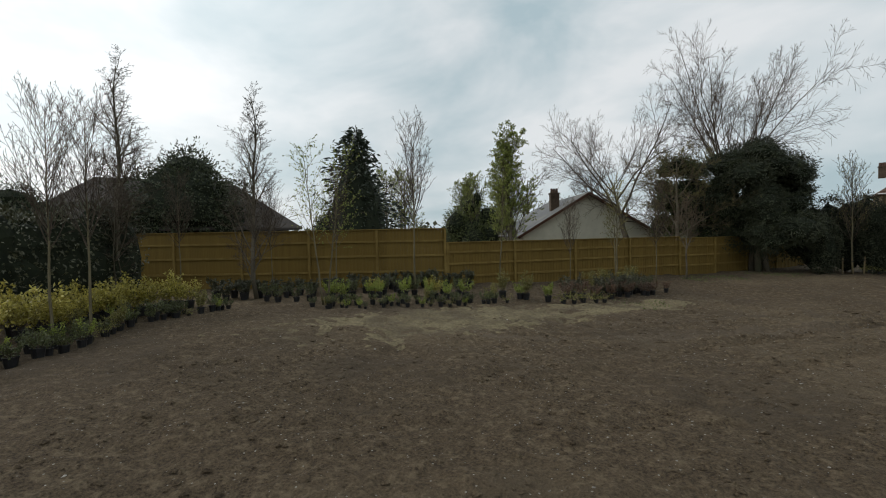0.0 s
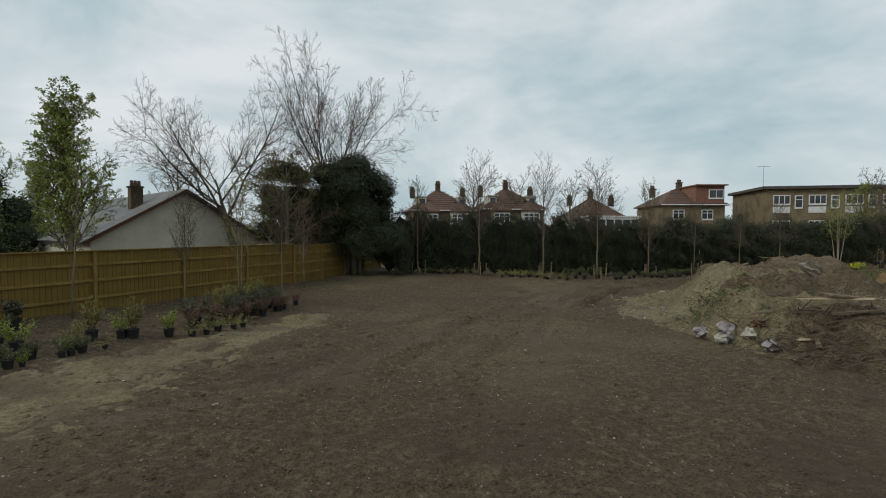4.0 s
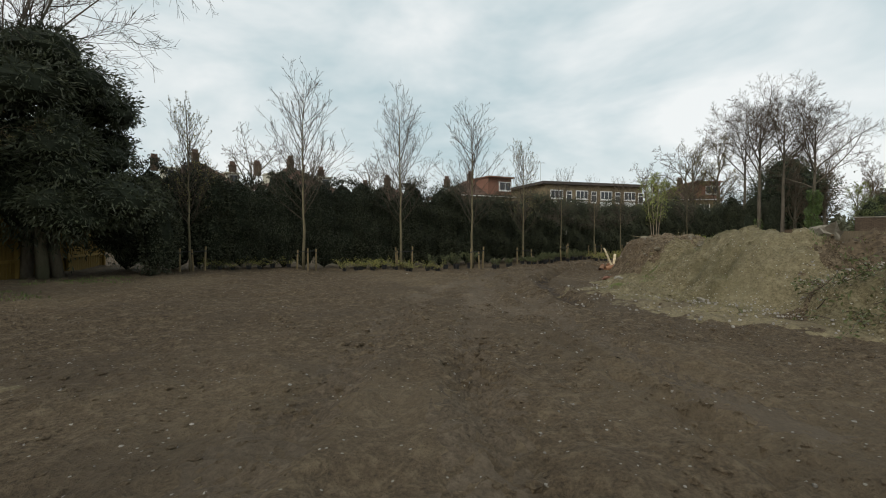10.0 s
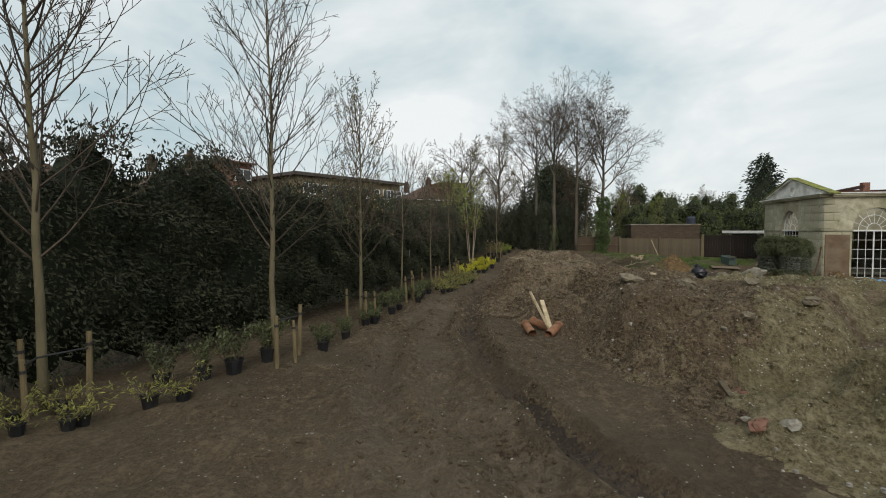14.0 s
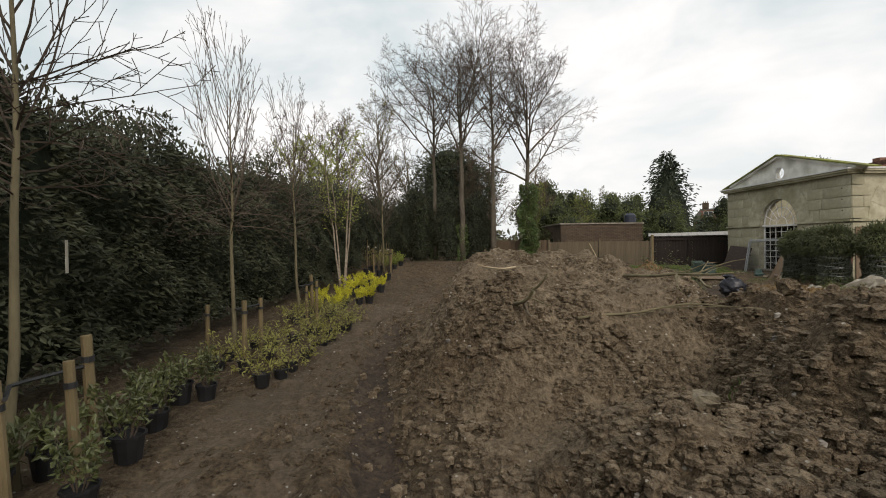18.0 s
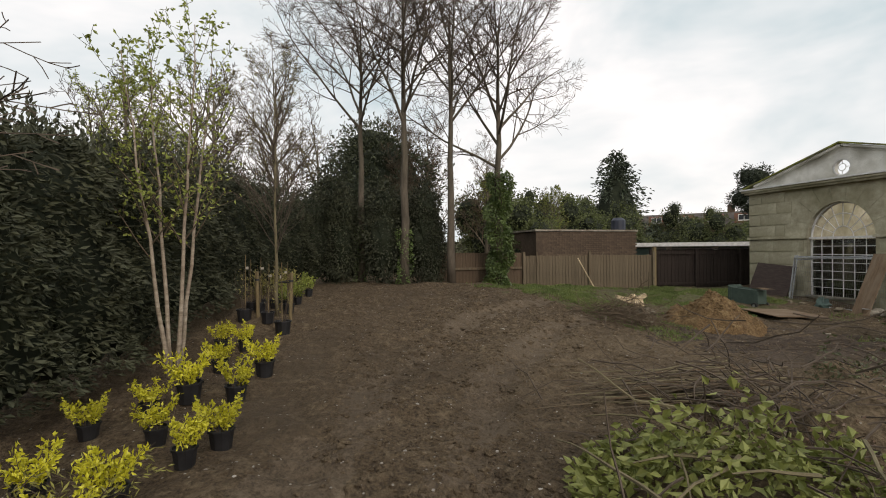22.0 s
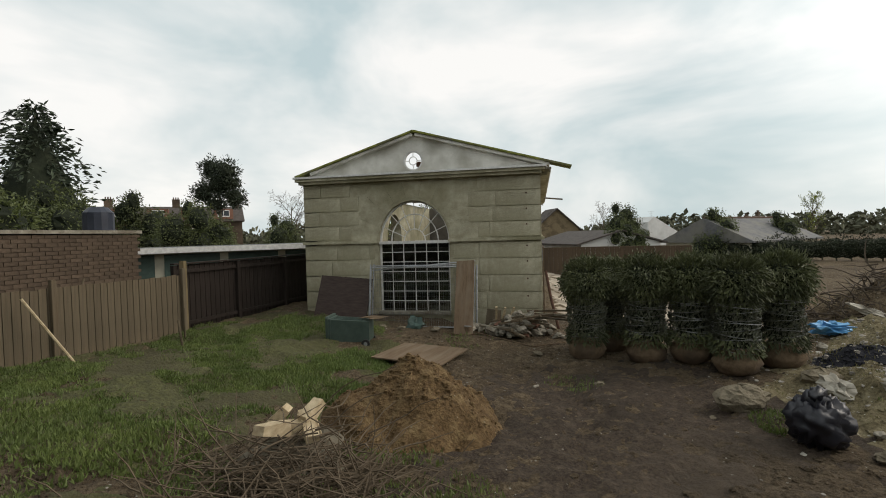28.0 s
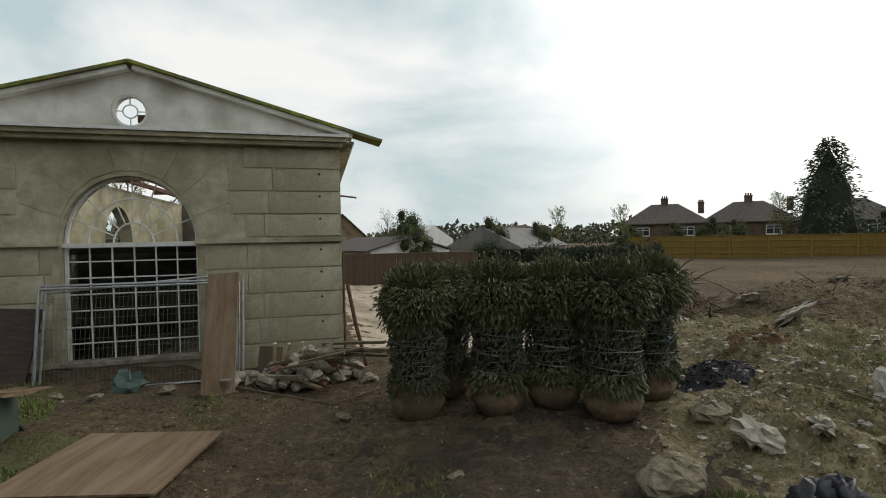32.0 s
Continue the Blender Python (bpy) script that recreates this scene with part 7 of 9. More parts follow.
# dry pale turf where the bed meets the bare soil
def patch(name, label, outline, mat, lift, category="turf", seed=0, bumpy=0.01):
    """A thin uneven sheet laid on the land inside a rounded outline: middle, half sizes, turn."""
    cx, cy, a, b, turn = outline
    def inside(x, y):
        dx, dy = x - cx, y - cy
        u, v = (dx * math.cos(turn) + dy * math.sin(turn)) / a, (-dx * math.sin(turn) + dy * math.cos(turn)) / b
        return 1 - np.sqrt(u * u + v * v) + 0.30 * fractal(x * 0.8 + seed, y * 0.8, 3, 61 + seed) + 0.50 * fractal(x * 4.5, y * 4.5, 4, 71)
    r = max(a, b) * 1.5
    def height(x, y):
        return ground_z(x, y) + np.minimum(lift, inside(x, y) * 0.08) + bumpy * vnoise(x * 9, y * 9, 5) + 0.019 * fractal(x * 7.0, y * 7.0, 3, 15)
    ob = new(name, sheet(name, np.arange(cx - r, cx + r, 0.09), np.arange(cy - r, cy + r, 0.09), height, mat, keep=lambda x, y: inside(x, y) > -0.05))
    return tagged(ob, label, category, kind="structure")


patch("pale_turf", "strip of pale trampled dry turf beside the beds", (-6.9, 4.6, 1.4, 4.0, -0.53), STRAW, 0.018, seed=1)
patch("pale_turf", "worn pale strip of dry turf along the plot", (-3.5, 10.3, 0.75, 3.0, -0.45), STRAW, 0.016, seed=2)
patch("rough_turf", "rough green turf before the old fence", (39.83, 8.18, 2.6, 3.9, 0.1), TURF, 0.03, seed=6)
patch("rough_turf", "rough green turf beside the stump", (38, 10.52, 1.2, 1.3, 0.0), TURF, 0.022, seed=7)
patch("pale_turf", "pale sandy spill at the corner of the heap", (11.5, 13.5, 1.1, 0.9, 0.3), STRAW, 0.016, seed=4)
patch("pale_turf", "pale sandy edge at the foot of the heap", (9.2, 9.9, 0.7, 3.3, -0.25), STRAW, 0.016, seed=3)


patch("wet_mud", "dark wet mud trodden before the balled shrubs", (32.4, 8.7, 2.5, 1.8, 0.15), MUD, 0.012, "mud", seed=9)
patch("wet_mud", "dark wet mud beside the clay mound", (33.6, 10.6, 1.5, 1.6, 0.3), MUD, 0.012, "mud", seed=10)


BANKS = []      # tops of the banks tipped on the heap


def surface_z(x, y):
    z = ground_z(x, y) + np.maximum(heap_h(x, y), 0)
    for top in BANKS:
        z = np.maximum(z, top(x, y))
    return z


def grass_tufts(name, label, spots, count, rng, h=0.14, mat=GRASS, clump=0.10, place=None):
    """Blades in clumps over a few rounded areas: x, y, radius, share."""
    spots = np.array(spots)
    pick = rng.choice(len(spots), count, p=spots[:, 3] / spots[:, 3].sum())
    ang, rad = rng.uniform(0, 2 * math.pi, count), np.sqrt(rng.random(count))
    x = spots[pick, 0] + spots[pick, 2] * rad * np.cos(ang)
    y = spots[pick, 1] + spots[pick, 2] * rad * np.sin(ang)
    keep = fractal(x * 1.3, y * 1.3, 3, 77) > -0.16 + 0.14 * rng.normal(size=count)
    x, y = x[keep], y[keep]
    z = surface_z(x, y)
    at = np.stack([x, y, z - 0.01], -1)
    way = rng.normal(size=(len(x), 3)) * 0.45 + np.array([0, 0, 1.0])
    me = leaf_mesh(name, at, way, h, h * 0.14 + 0.006, mat, rng, 0.1)
    return tagged(new(name, me), label, "grass", kind="stuff")


rng_g = np.random.default_rng(101)
grass_tufts("yard_grass", "rough green grass and weeds before the old fence", [(40.07, 8.47, 2.5, 8), (39.37, 5.53, 1.9, 4), (40.68, 11.08, 1.7, 3.4), (38.15, 8.59, 1.8, 4), (38.15, 10.97, 1.4, 2), (41.32, 6.01, 1.5, 1.6), (34.96, 11.73, 0.8, 0.3), (38.76, 12.07, 1.2, 1), (36.03, 9.99, 1.3, 0.6), (33.43, 7.82, 0.5, 0.06), (41.02, 13.56, 0.8, 0.5), (31.0, 9.2, 0.4, 0.15), (35.1, 5.05, 1.0, 0.2)], 125000, rng_g, 0.080)
grass_tufts("yard_weeds", "broad-leaved weeds in the yard", [(40.34, 8.17, 2.2, 4), (38.42, 9.94, 1.6, 2), (37.64, 7.63, 1.0, 2), (41.12, 11.81, 1.2, 2), (36.4, 11.8, 0.9, 0.6), (36.9, 9.13, 1.2, 0.8), (39.77, 5.89, 1.6, 2), (38.6, 7.2, 1.4, 2), (37.0, 8.2, 0.9, 1)], 60000, rng_g, 0.075, WEED)
grass_tufts("plot_weeds", "sparse weeds below the yew and fence", [(-1.72, 20.38, 1.6, 1), (-3.13, 11.29, 1.2, 0.6), (0.66, 23.89, 1.4, 0.6)], 2600, rng_g, 0.08)


# ---- spoil, timber and rubbish on and round the heap ----
def mound(name, label, x, y, a, b, h, mat, seed, step=0.06, category="mound", under=None, clods=500, cone=False):
    ob = thing(name, label, category)
    under = under or ground_z
    def height(gx, gy):
        r = np.sqrt(((gx - x) / a) ** 2 + ((gy - y) / b) ** 2) + 0.14 * fractal(gx * 1.2, gy * 1.2, 3, seed)
        top = h * (np.clip(1.05 - r, 0, 1) ** 0.9 if cone else smooth01((1 - r) * 1.5))
        return under(gx, gy) + top + smooth01(top / 0.15) * (0.10 * fractal(gx * 3.0, gy * 3.0, 3, seed + 5) + 0.07 * np.abs(fractal(gx * 8, gy * 8, 2, seed + 9))) - 0.03
    if under is heap_top:
        BANKS.append(height)
    if clods:
        rng_m = np.random.default_rng(seed + 700)
        def on_mound(rng, m):
            gx, gy = x + a * rng.normal(size=m) * 0.5, y + b * rng.normal(size=m) * 0.5
            return np.stack([gx, gy, height(gx, gy)], -1)
        scatter_lumps("clods", "", mat, clods, rng_m, on_mound, (0.011, 0.055), parent=ob, sink=0.15)
    part("earth", sheet("earth", np.arange(x - a * 1.3, x + a * 1.3, step), np.arange(y - b * 1.3, y + b * 1.3, step), height, mat, keep=lambda gx, gy: height(gx, gy) > under(gx, gy) - 0.02), mat, ob)
    return ob


def heap_top(x, y):
    return ground_z(x, y) + np.maximum(heap_h(x, y), 0)


mound("clay_mound", "small mound of orange-brown clay on the yard", 35.56, 9.9, 1.25, 1.0, 0.86, CLAY, 7, cone=True, clods=900)
mound("clay_mound", "pale orange clay tipped on the spoil heap", 25.5, 12.5, 1.8, 1.3, 0.78, CLAY, 17, under=heap_top, clods=1500)
mound("clay_mound", "patch of ochre clay at the heap's end", 27.18, 5.82, 0.9, 0.8, 0.25, CLAY, 23, under=heap_top)
mound("stony_bank", "pale bank of stony spoil on the heap's flank", 11.75, 10.81, 2.6, 3.6, 0.20, PALE_SPOIL, 29, 0.09, under=heap_top)
mound("stony_bank", "pale stony spoil along the heap's flank", 14.67, 12.57, 1.5, 1.2, 0.16, PALE_SPOIL, 37, 0.09, under=heap_top)
mound("stony_bank", "greenish stony spoil over the heap's end", 27.8, 8.41, 3.3, 3.7, 0.14, PALE_SPOIL, 39, 0.09, under=heap_top, clods=2200)
mound("stony_bank", "olive stony spoil spread beyond the shrubs", 25.86, 4.5, 2.8, 2.6, 0.10, PALE_SPOIL, 41, 0.09, under=heap_top)
mound("stony_bank", "olive stony spoil filling the heap's saddle", 26.26, 6.29, 2.8, 2.6, 0.16, PALE_SPOIL, 45, 0.09, under=heap_top)
mound("stony_bank", "pale stony spoil on the heap's shoulder", 9.58, 6.09, 1.9, 3.0, 0.18, PALE_SPOIL, 43, 0.09, under=heap_top)
mound("stony_bank", "pale stony spoil on the heap's west face", 13.45, 13.04, 1.9, 1.8, 0.22, PALE_SPOIL, 53, 0.09, under=heap_top)
mound("stony_bank", "pale stony spoil behind the heap's crest", 17.87, 10.82, 2.4, 1.7, 0.12, PALE_SPOIL, 57, 0.09, under=heap_top)
mound("dry_spoil", "dry grey-brown soil tipped along the lane", 25.15, 16.75, 4.0, 2.4, 0.10, DRY_SPOIL, 61, 0.08, under=heap_top, clods=2400)
mound("dry_spoil", "dry grey-brown soil at the heap's edge", 22.01, 17.4, 1.8, 1.1, 0.08, DRY_SPOIL, 63, 0.08, under=heap_top, clods=600)
mound("dug_soil", "dark brown soil slipped down the pale flank", 11.47, 8.45, 1.0, 0.9, 0.26, SPOIL, 73, 0.07, under=heap_top, clods=500)
mound("dug_soil", "brown soil tipped on the heap's crest", 14.46, 7.38, 1.3, 1.1, 0.22, SPOIL, 77, 0.08, under=heap_top, clods=500)
mound("dug_soil", "dark brown soil spilt over the pale bank", 14.0, 14.3, 1.2, 0.8, 0.16, SPOIL, 79, 0.08, under=heap_top, clods=500)
mound("dug_soil", "reddish-brown earth tipped against the pale flank", 12.5, 7.6, 1.5, 1.2, 0.34, CLOD, 85, 0.07, under=heap_top, clods=900)
mound("cinder_mound", "low mound of black cinders beside the shrubs", 28.55, 6.3, 0.85, 0.7, 0.24, COAL, 27, under=heap_top, clods=900)
grass_tufts("heap_grass", "tufts of green weeds growing on the heap", [(22.77, 4.57, 1.5, 2), (25.14, 2.11, 1.4, 1.5), (11.8, 8.53, 0.5, 1), (18.86, 9.18, 0.8, 1), (26.17, 6.29, 1.6, 2.2), (27.98, 8.44, 1.0, 1.4), (27.4, 3.55, 1.2, 0.8), (22.24, 16.02, 0.3, 0.5), (14.64, 7.83, 0.8, 0.7), (12.4, 12.6, 0.5, 1.2), (13.3, 11.2, 0.6, 0.8), (11.6, 13.2, 0.35, 0.8), (28.94, 11.59, 1.2, 1.4), (26.9, 7.3, 0.5, 1.5), (29.11, 9.2, 0.8, 1.4), (29.75, 10.63, 0.6, 1.0), (29.6, 9.8, 0.4, 1.0), (27.85, 10.38, 0.9, 1.2), (17.8, 5.97, 1.2, 1.0)], 6000, rng_g, 0.075)
grass_tufts("dry_grass", "thin straw-coloured grass over the heap's flanks", [(27.28, 7.39, 2.4, 3), (25.98, 4.64, 2.6, 2.5), (28.42, 10.75, 1.2, 1), (11.35, 9.82, 2.4, 2), (13.66, 12.56, 1.5, 1), (21.87, 7.63, 2.6, 1.6), (9.31, 5.29, 1.8, 1), (28.9, 8.25, 1.7, 1.5), (27.82, 6.75, 1.8, 1.5), (22.04, 3.61, 3.0, 2)], 11000, rng_g, 0.062, DRY_GRASS)


def heap_z(x, y):
    return float(ground_z(x, y)) + max(float(heap_h(x, y)), 0.0)


def stick(x, y, ln, heading, tilt, r, mat=OLD_WOOD, name="branch", label="broken bare branch lying on the soil", seed=0, forks=0, up=0.04, wander=0.08):
    rng = np.random.default_rng(seed + 300)
    ob = thing(name, label, name.replace("_", " "), "loose branches")
    ob.matrix_basis = pose(x, y, heap_z(x, y) + up, 0, 0, heading)
    line = branch_line(rng, (0, 0, 0), (math.cos(radians(tilt)), 0, math.sin(radians(tilt))), ln, 7, wander, 0)
    s = Shape().tube(line, [r * (1 - 0.09 * k) for k in range(8)], 7)
    part("limb", s, mat, ob, smooth=True)
    for k in range(forks):
        p = line[3 + k % 4]
        way = Vector((1, (-1) ** k * 0.8, 0.25 * rng.normal()))
        part("twig", Shape().tube(branch_line(rng, p, way, ln * 0.35, 4, 0.15, 0), [r * 0.5, r * 0.4, r * 0.3, r * 0.22, r * 0.15], 5), mat, ob)
    return ob


def plank(x, y, ln, w, th, heading, tilt, mat=PALE_WOOD, name="plank", label="pale sawn plank thrown on the heap", up=0.05, roll=0):
    ob = thing(name, label, name.replace("_", " "), "loose timber")
    ob.matrix_basis = pose(x, y, heap_z(x, y) + up, roll, -tilt, heading)
    part("board", Shape().box((ln / 2, 0, 0), (ln, w, th), bevel=0.006), mat, ob)
    return ob


def rock(x, y, r, mat=BOULDER, name="rubble_block", label="broken lump of pale concrete", rough=0.22, turn=0, up=0.0, seed=0, squash=(1, 0.75, 0.6)):
    ob = thing(name, label, "rubble", "rubble")
    ob.matrix_basis = pose(x, y, heap_z(x, y) + r * 0.3 + up, random.uniform(-15, 15), random.uniform(-15, 15), turn)
    part("stone", Shape().lump((0, 0, 0), (r * squash[0], r * squash[1], r * squash[2]), rough, 6, 9, random.Random(seed)), mat, ob)
    return ob


# branches and roots on the heap near the lane
stick(22.06, 16.7, 1.2, 200, 10, 0.035, seed=1, forks=2)
stick(23.24, 17.47, 0.9, 170, 4, 0.02, seed=2)
stick(23.87, 15, 1.7, -18, 4, 0.017, YOUNG_BARK, seed=3, forks=4, up=0.12)
stick(24.26, 15.91, 1.5, 200, 4, 0.024, YOUNG_BARK, seed=4, forks=3, up=0.1)
stick(21.75, 15.44, 0.9, 250, 8, 0.04, seed=5, forks=1)
stick(28.06, 15.75, 1.3, -72, 14, 0.032, PALE_WOOD, "split_branch", "split pale branch sticking out of the heap", 6)
stick(24.52, 11.9, 1.5, 100, 20, 0.04, seed=7, forks=2)
stick(20.49, 16.09, 0.7, 120, 12, 0.02, seed=8, forks=1)
stick(22.01, 14.64, 1.2, -60, 8, 0.03, YOUNG_BARK, seed=9, forks=3)
stick(25.33, 13.24, 1.4, 140, 25, 0.03, seed=10, forks=3)
stick(22.95, 17.0, 1.6, -88, 5, 0.017, YOUNG_BARK, seed=11, forks=4, up=0.10, wander=0.10)
stick(23.2, 17.6, 0.7, 205, 6, 0.024, YOUNG_BARK, seed=12, forks=2, up=0.06, wander=0.16)
stick(23.6, 17.5, 0.8, 150, 3, 0.014, PALE_WOOD, seed=13, forks=1, up=0.05)
stick(22.2, 16.6, 0.9, 240, 10, 0.024, seed=14, forks=2, up=0.05, wander=0.14)
rng_k = np.random.default_rng(177)
for n in range(34):
    rock(23.0 + rng_k.normal() * 1.3, 16.5 + rng_k.normal() * 0.9, 0.06 + 0.12 * rng_k.random() ** 2, SPOIL if n % 3 else DRY_SPOIL, "soil_clod", "big lump of brown soil on the heap", 0.2, 47 * n, 0.0, 260 + n, (1, 0.85, 0.7))
plank(20.93, 13.84, 1.6, 0.13, 0.04, 262, -12, label="pale plank sticking out of the soil", up=0.12)
plank(18.05, 16.6, 0.95, 0.09, 0.04, 80, 62, label="pale batten standing in the soil", up=0.1)
plank(18.0, 16.55, 0.9, 0.10, 0.045, 20, 42, label="pale plank leaning out of the soil", up=0.05)
for n, (x, y, hd) in enumerate(((17.95, 17.05, 20), (17.65, 16.5, -25), (18.35, 16.75, 60))):
    pipe = thing("drain_pipe", "broken orange clay drain pipe half buried in the heap", "pipe", "drain pipes")
    pipe.matrix_basis = pose(x, y, heap_z(x, y) + 0.12, 78, 0, hd + 90)
    r = 0.10
    part("barrel", Shape().tube([(0, 0, -0.25), (0, 0, 0.25)], [r, r], 14, cap=False).tube([(0, 0, 0.25), (0, 0, -0.25)], [r * 0.84, r * 0.84], 14, cap=False), TERRACOTTA, pipe)
    part("collar", Shape().tube([(0, 0, 0.2), (0, 0, 0.3)], [r * 1.2, r * 1.2], 14, cap=False).tube([(0, 0, 0.3), (0, 0, 0.2)], [r, r], 14, cap=False), TERRACOTTA, pipe)
for n, (x, y, r, t) in enumerate(((21.26, 16.75, 0.13, 10), (17.35, 14.88, 0.30, 60), (22.89, 11.35, 0.26, 20), (24.57, 10.51, 0.3, 80), (15.64, 12.41, 0.14, 30), (16.53, 12.95, 0.16, 0), (17.4, 13.79, 0.2, 40), (14.58, 11.12, 0.12, 90), (16.74, 7.92, 0.2, 0), (15.32, 8.51, 0.15, 60), (15.04, 13.56, 0.12, 0), (14.18, 13.34, 0.1, 0), (21.6, 10.89, 0.2, 30), (18.38, 11.1, 0.18, 10), (25.93, 9.57, 0.22, 0), (18.76, 6.82, 0.22, 70), (11.93, 12.26, 0.10, 0), (28.58, 10.06, 0.16, 0))):
    rock(x, y, r, seed=n, turn=t, label="flat lump of pale broken concrete" if n % 2 else "rough grey stone half sunk in the soil", squash=(1, 0.8, 0.35) if n % 2 else (1, 0.8, 0.6))
for n in range(26):
    rock(13.6 + rng_k.normal() * 1.5, 11.8 + rng_k.normal() * 1.7, 0.05 + 0.13 * rng_k.random() ** 2, CONCRETE if n % 4 else BRICK, seed=310 + n, turn=51 * n, up=0.10, label="broken lump of rubble on the pale bank", squash=(1, 0.7, 0.4))
for n in range(7):
    plank(13.4 + rng_k.normal() * 1.2, 11.6 + rng_k.normal() * 1.5, 0.35 + 0.5 * rng_k.random(), 0.08, 0.035, 57 * n, 5 * rng_k.normal(), OLD_WOOD, label="short broken board on the pale bank", up=0.16)
plank(12.35, 11.82, 1.1, 0.2, 0.09, -40, 2, RUST, "timber_baulk", "dark red-brown timber baulk on the heap")
plank(11.61, 12.7, 0.6, 0.09, 0.06, -60, 2, OLD_WOOD)
plank(11.21, 12.87, 0.4, 0.12, 0.03, 10, 4, TERRACOTTA, "roof_tile", "broken red roof tile on the soil")
for n, (x, y) in enumerate(((13.22, 13.09), (13.13, 10.31), (14.2, 9.18), (16, 7.3), (11.34, 10.82))):
    stick(x, y, 0.6 + 0.2 * (n % 3), 70 * n, 4, 0.02, seed=20 + n, forks=n % 2)

# the rubbish at the heap's south-west foot
for n, (x, y, ln, w, hd, tl, up) in enumerate(((9.78, 5.28, 1.5, 0.16, -50, 4, 0.25), (9.59, 4.28, 1.7, 0.14, -35, 8, 0.4), (10.03, 4.77, 1.4, 0.5, -20, -6, 0.35), (8.88, 4.52, 0.9, 0.12, -10, 0, 0.12), (10.48, 3.79, 1.5, 0.2, -70, 2, 0.5), (8.7, 3.89, 0.8, 0.1, 40, 3, 0.1), (11.06, 3.1, 0.9, 0.4, 10, 14, 0.4), (9.35, 3.18, 1.2, 0.12, -100, 6, 0.2), (9.32, 5.69, 1.2, 0.12, -75, 10, 0.3))):
    plank(x, y, ln, w, 0.035, hd, tl, (PALE_WOOD, OLD_WOOD, PLY)[n % 3], label="weathered plank in a rubbish pile", up=up + 0.25)
for n in range(16):
    stick(8.12 + 2.6 * random.random(), 2.51 + 4.2 * random.random(), random.uniform(0.6, 1.6), random.uniform(0, 360), random.uniform(-4, 16), random.uniform(0.012, 0.03), TWIG if n % 2 else OLD_WOOD, seed=40 + n, forks=2, up=random.uniform(0.05, 0.4))
for n, (x, y, r, mat) in enumerate(((7.89, 6.4, 0.20, LILAC_RAG), (8.13, 5.83, 0.24, LILAC_RAG), (8.42, 5.42, 0.2, WHITE_RAG), (8.59, 6.26, 0.22, LILAC_RAG), (7.82, 5.69, 0.15, WHITE_RAG), (8.32, 4.76, 0.2, LILAC_RAG), (8.86, 5.56, 0.2, RED_LEAF))):
    rock(x, y, r, mat, "crumpled_sack", "crumpled dirty pale sack at the heap's foot", 0.5, 40 * n, 0.12, n)
mound("rubbish_bank", "dark bank of soil, roots and rubbish at the heap's foot", 9.72, 4.03, 1.5, 2.0, 0.26, SPOIL, 71, 0.08, under=heap_top, clods=900)
roots = Shape()
rng_w = np.random.default_rng(171)
for n in range(260):
    x, y = 9.2 + rng_w.normal() * 0.7, 4.01 + rng_w.normal() * 0.9
    roots.tube(branch_line(rng_w, (x, y, heap_z(x, y) + 0.12 + 0.4 * rng_w.random() * math.exp(-((x - 9.41) ** 2 + (y - 4.21) ** 2))), rng_w.normal(size=3) * np.array([1, 1, 0.2]), rng_w.uniform(0.3, 1.1), 4, 0.18, -0.03), [0.016, 0.014, 0.012, 0.009, 0.006], 4, cap=False)
tagged(part("root_tangle", roots, TWIG), "tangle of dead roots and sticks in the rubbish", "roots", kind="stuff")
bramble = thing("bramble", "straggling bramble with dull green leaves on the heap's flank", "bramble")
canes, bat, bway = Shape(), [], []
for n in range(60):
    x, y = 9.93 + rng_w.normal() * 0.55, 7.59 + rng_w.normal() * 0.7
    line = branch_line(rng_w, (x, y, heap_z(x, y) + 0.12), rng_w.normal(size=3) * np.array([1, 1, 0.3]) + np.array([-0.3, -0.3, 0.35]), rng_w.uniform(0.4, 1.0), 5, 0.2, -0.06)
    canes.tube(line, [0.010, 0.009, 0.008, 0.006, 0.005, 0.003], 4, cap=False)
    for p in line[1:]:
        for _ in range(5):
            bat.append(np.array(p) + rng_w.normal(size=3) * 0.05), bway.append(rng_w.normal(size=3))
tagged(part("canes", canes, TWIG, bramble), kind="stuff")
part("leaves", leaf_mesh("leaves", np.array(bat), np.array(bway), 0.075, 0.045, DULL_GREEN, rng_w), DULL_GREEN, bramble)
crumple = thing("builders_sheet", "crumpled white builder's sheet on top of the heap", "sheet", "loose sheets")
crumple.matrix_basis = pose(15.52, 9.22, heap_z(15.52, 9.22) + 0.36, 20, 35, 30)
part("cloth", Shape().lump((0, 0, 0), (0.55, 0.34, 0.1), 0.45, 7, 12, random.Random(4)), WHITE_RAG, crumple)
for n, (x, y, sx, sy, tx) in enumerate(((25.1, 4.8, 0.42, 0.3, 40), (28.3, 8.5, 0.42, 0.22, 70), (30.0, 8.35, 0.22, 0.15, 14), (26.3, 2.9, 0.4, 0.16, 10), (29.5, 8.6, 0.16, 0.10, 20), (18.45, 1.05, 0.35, 0.2, 10), (22.84, 1.71, 0.3, 0.2, 20), (25.18, 12.26, 0.2, 0.12, 10))):
    r = thing("builders_sheet", "crumpled pale plastic sheet among the soil", "sheet", "loose sheets")
    r.matrix_basis = pose(x, y, heap_z(x, y) + 0.15, tx, 20, 50 * n)
    part("cloth", Shape().lump((0, 0, 0), (sx, sy, 0.08), 0.5, 9, 15, random.Random(n)), WHITE_RAG, r)
blue = thing("blue_tarpaulin", "bright blue plastic sheet lying crumpled", "tarpaulin")
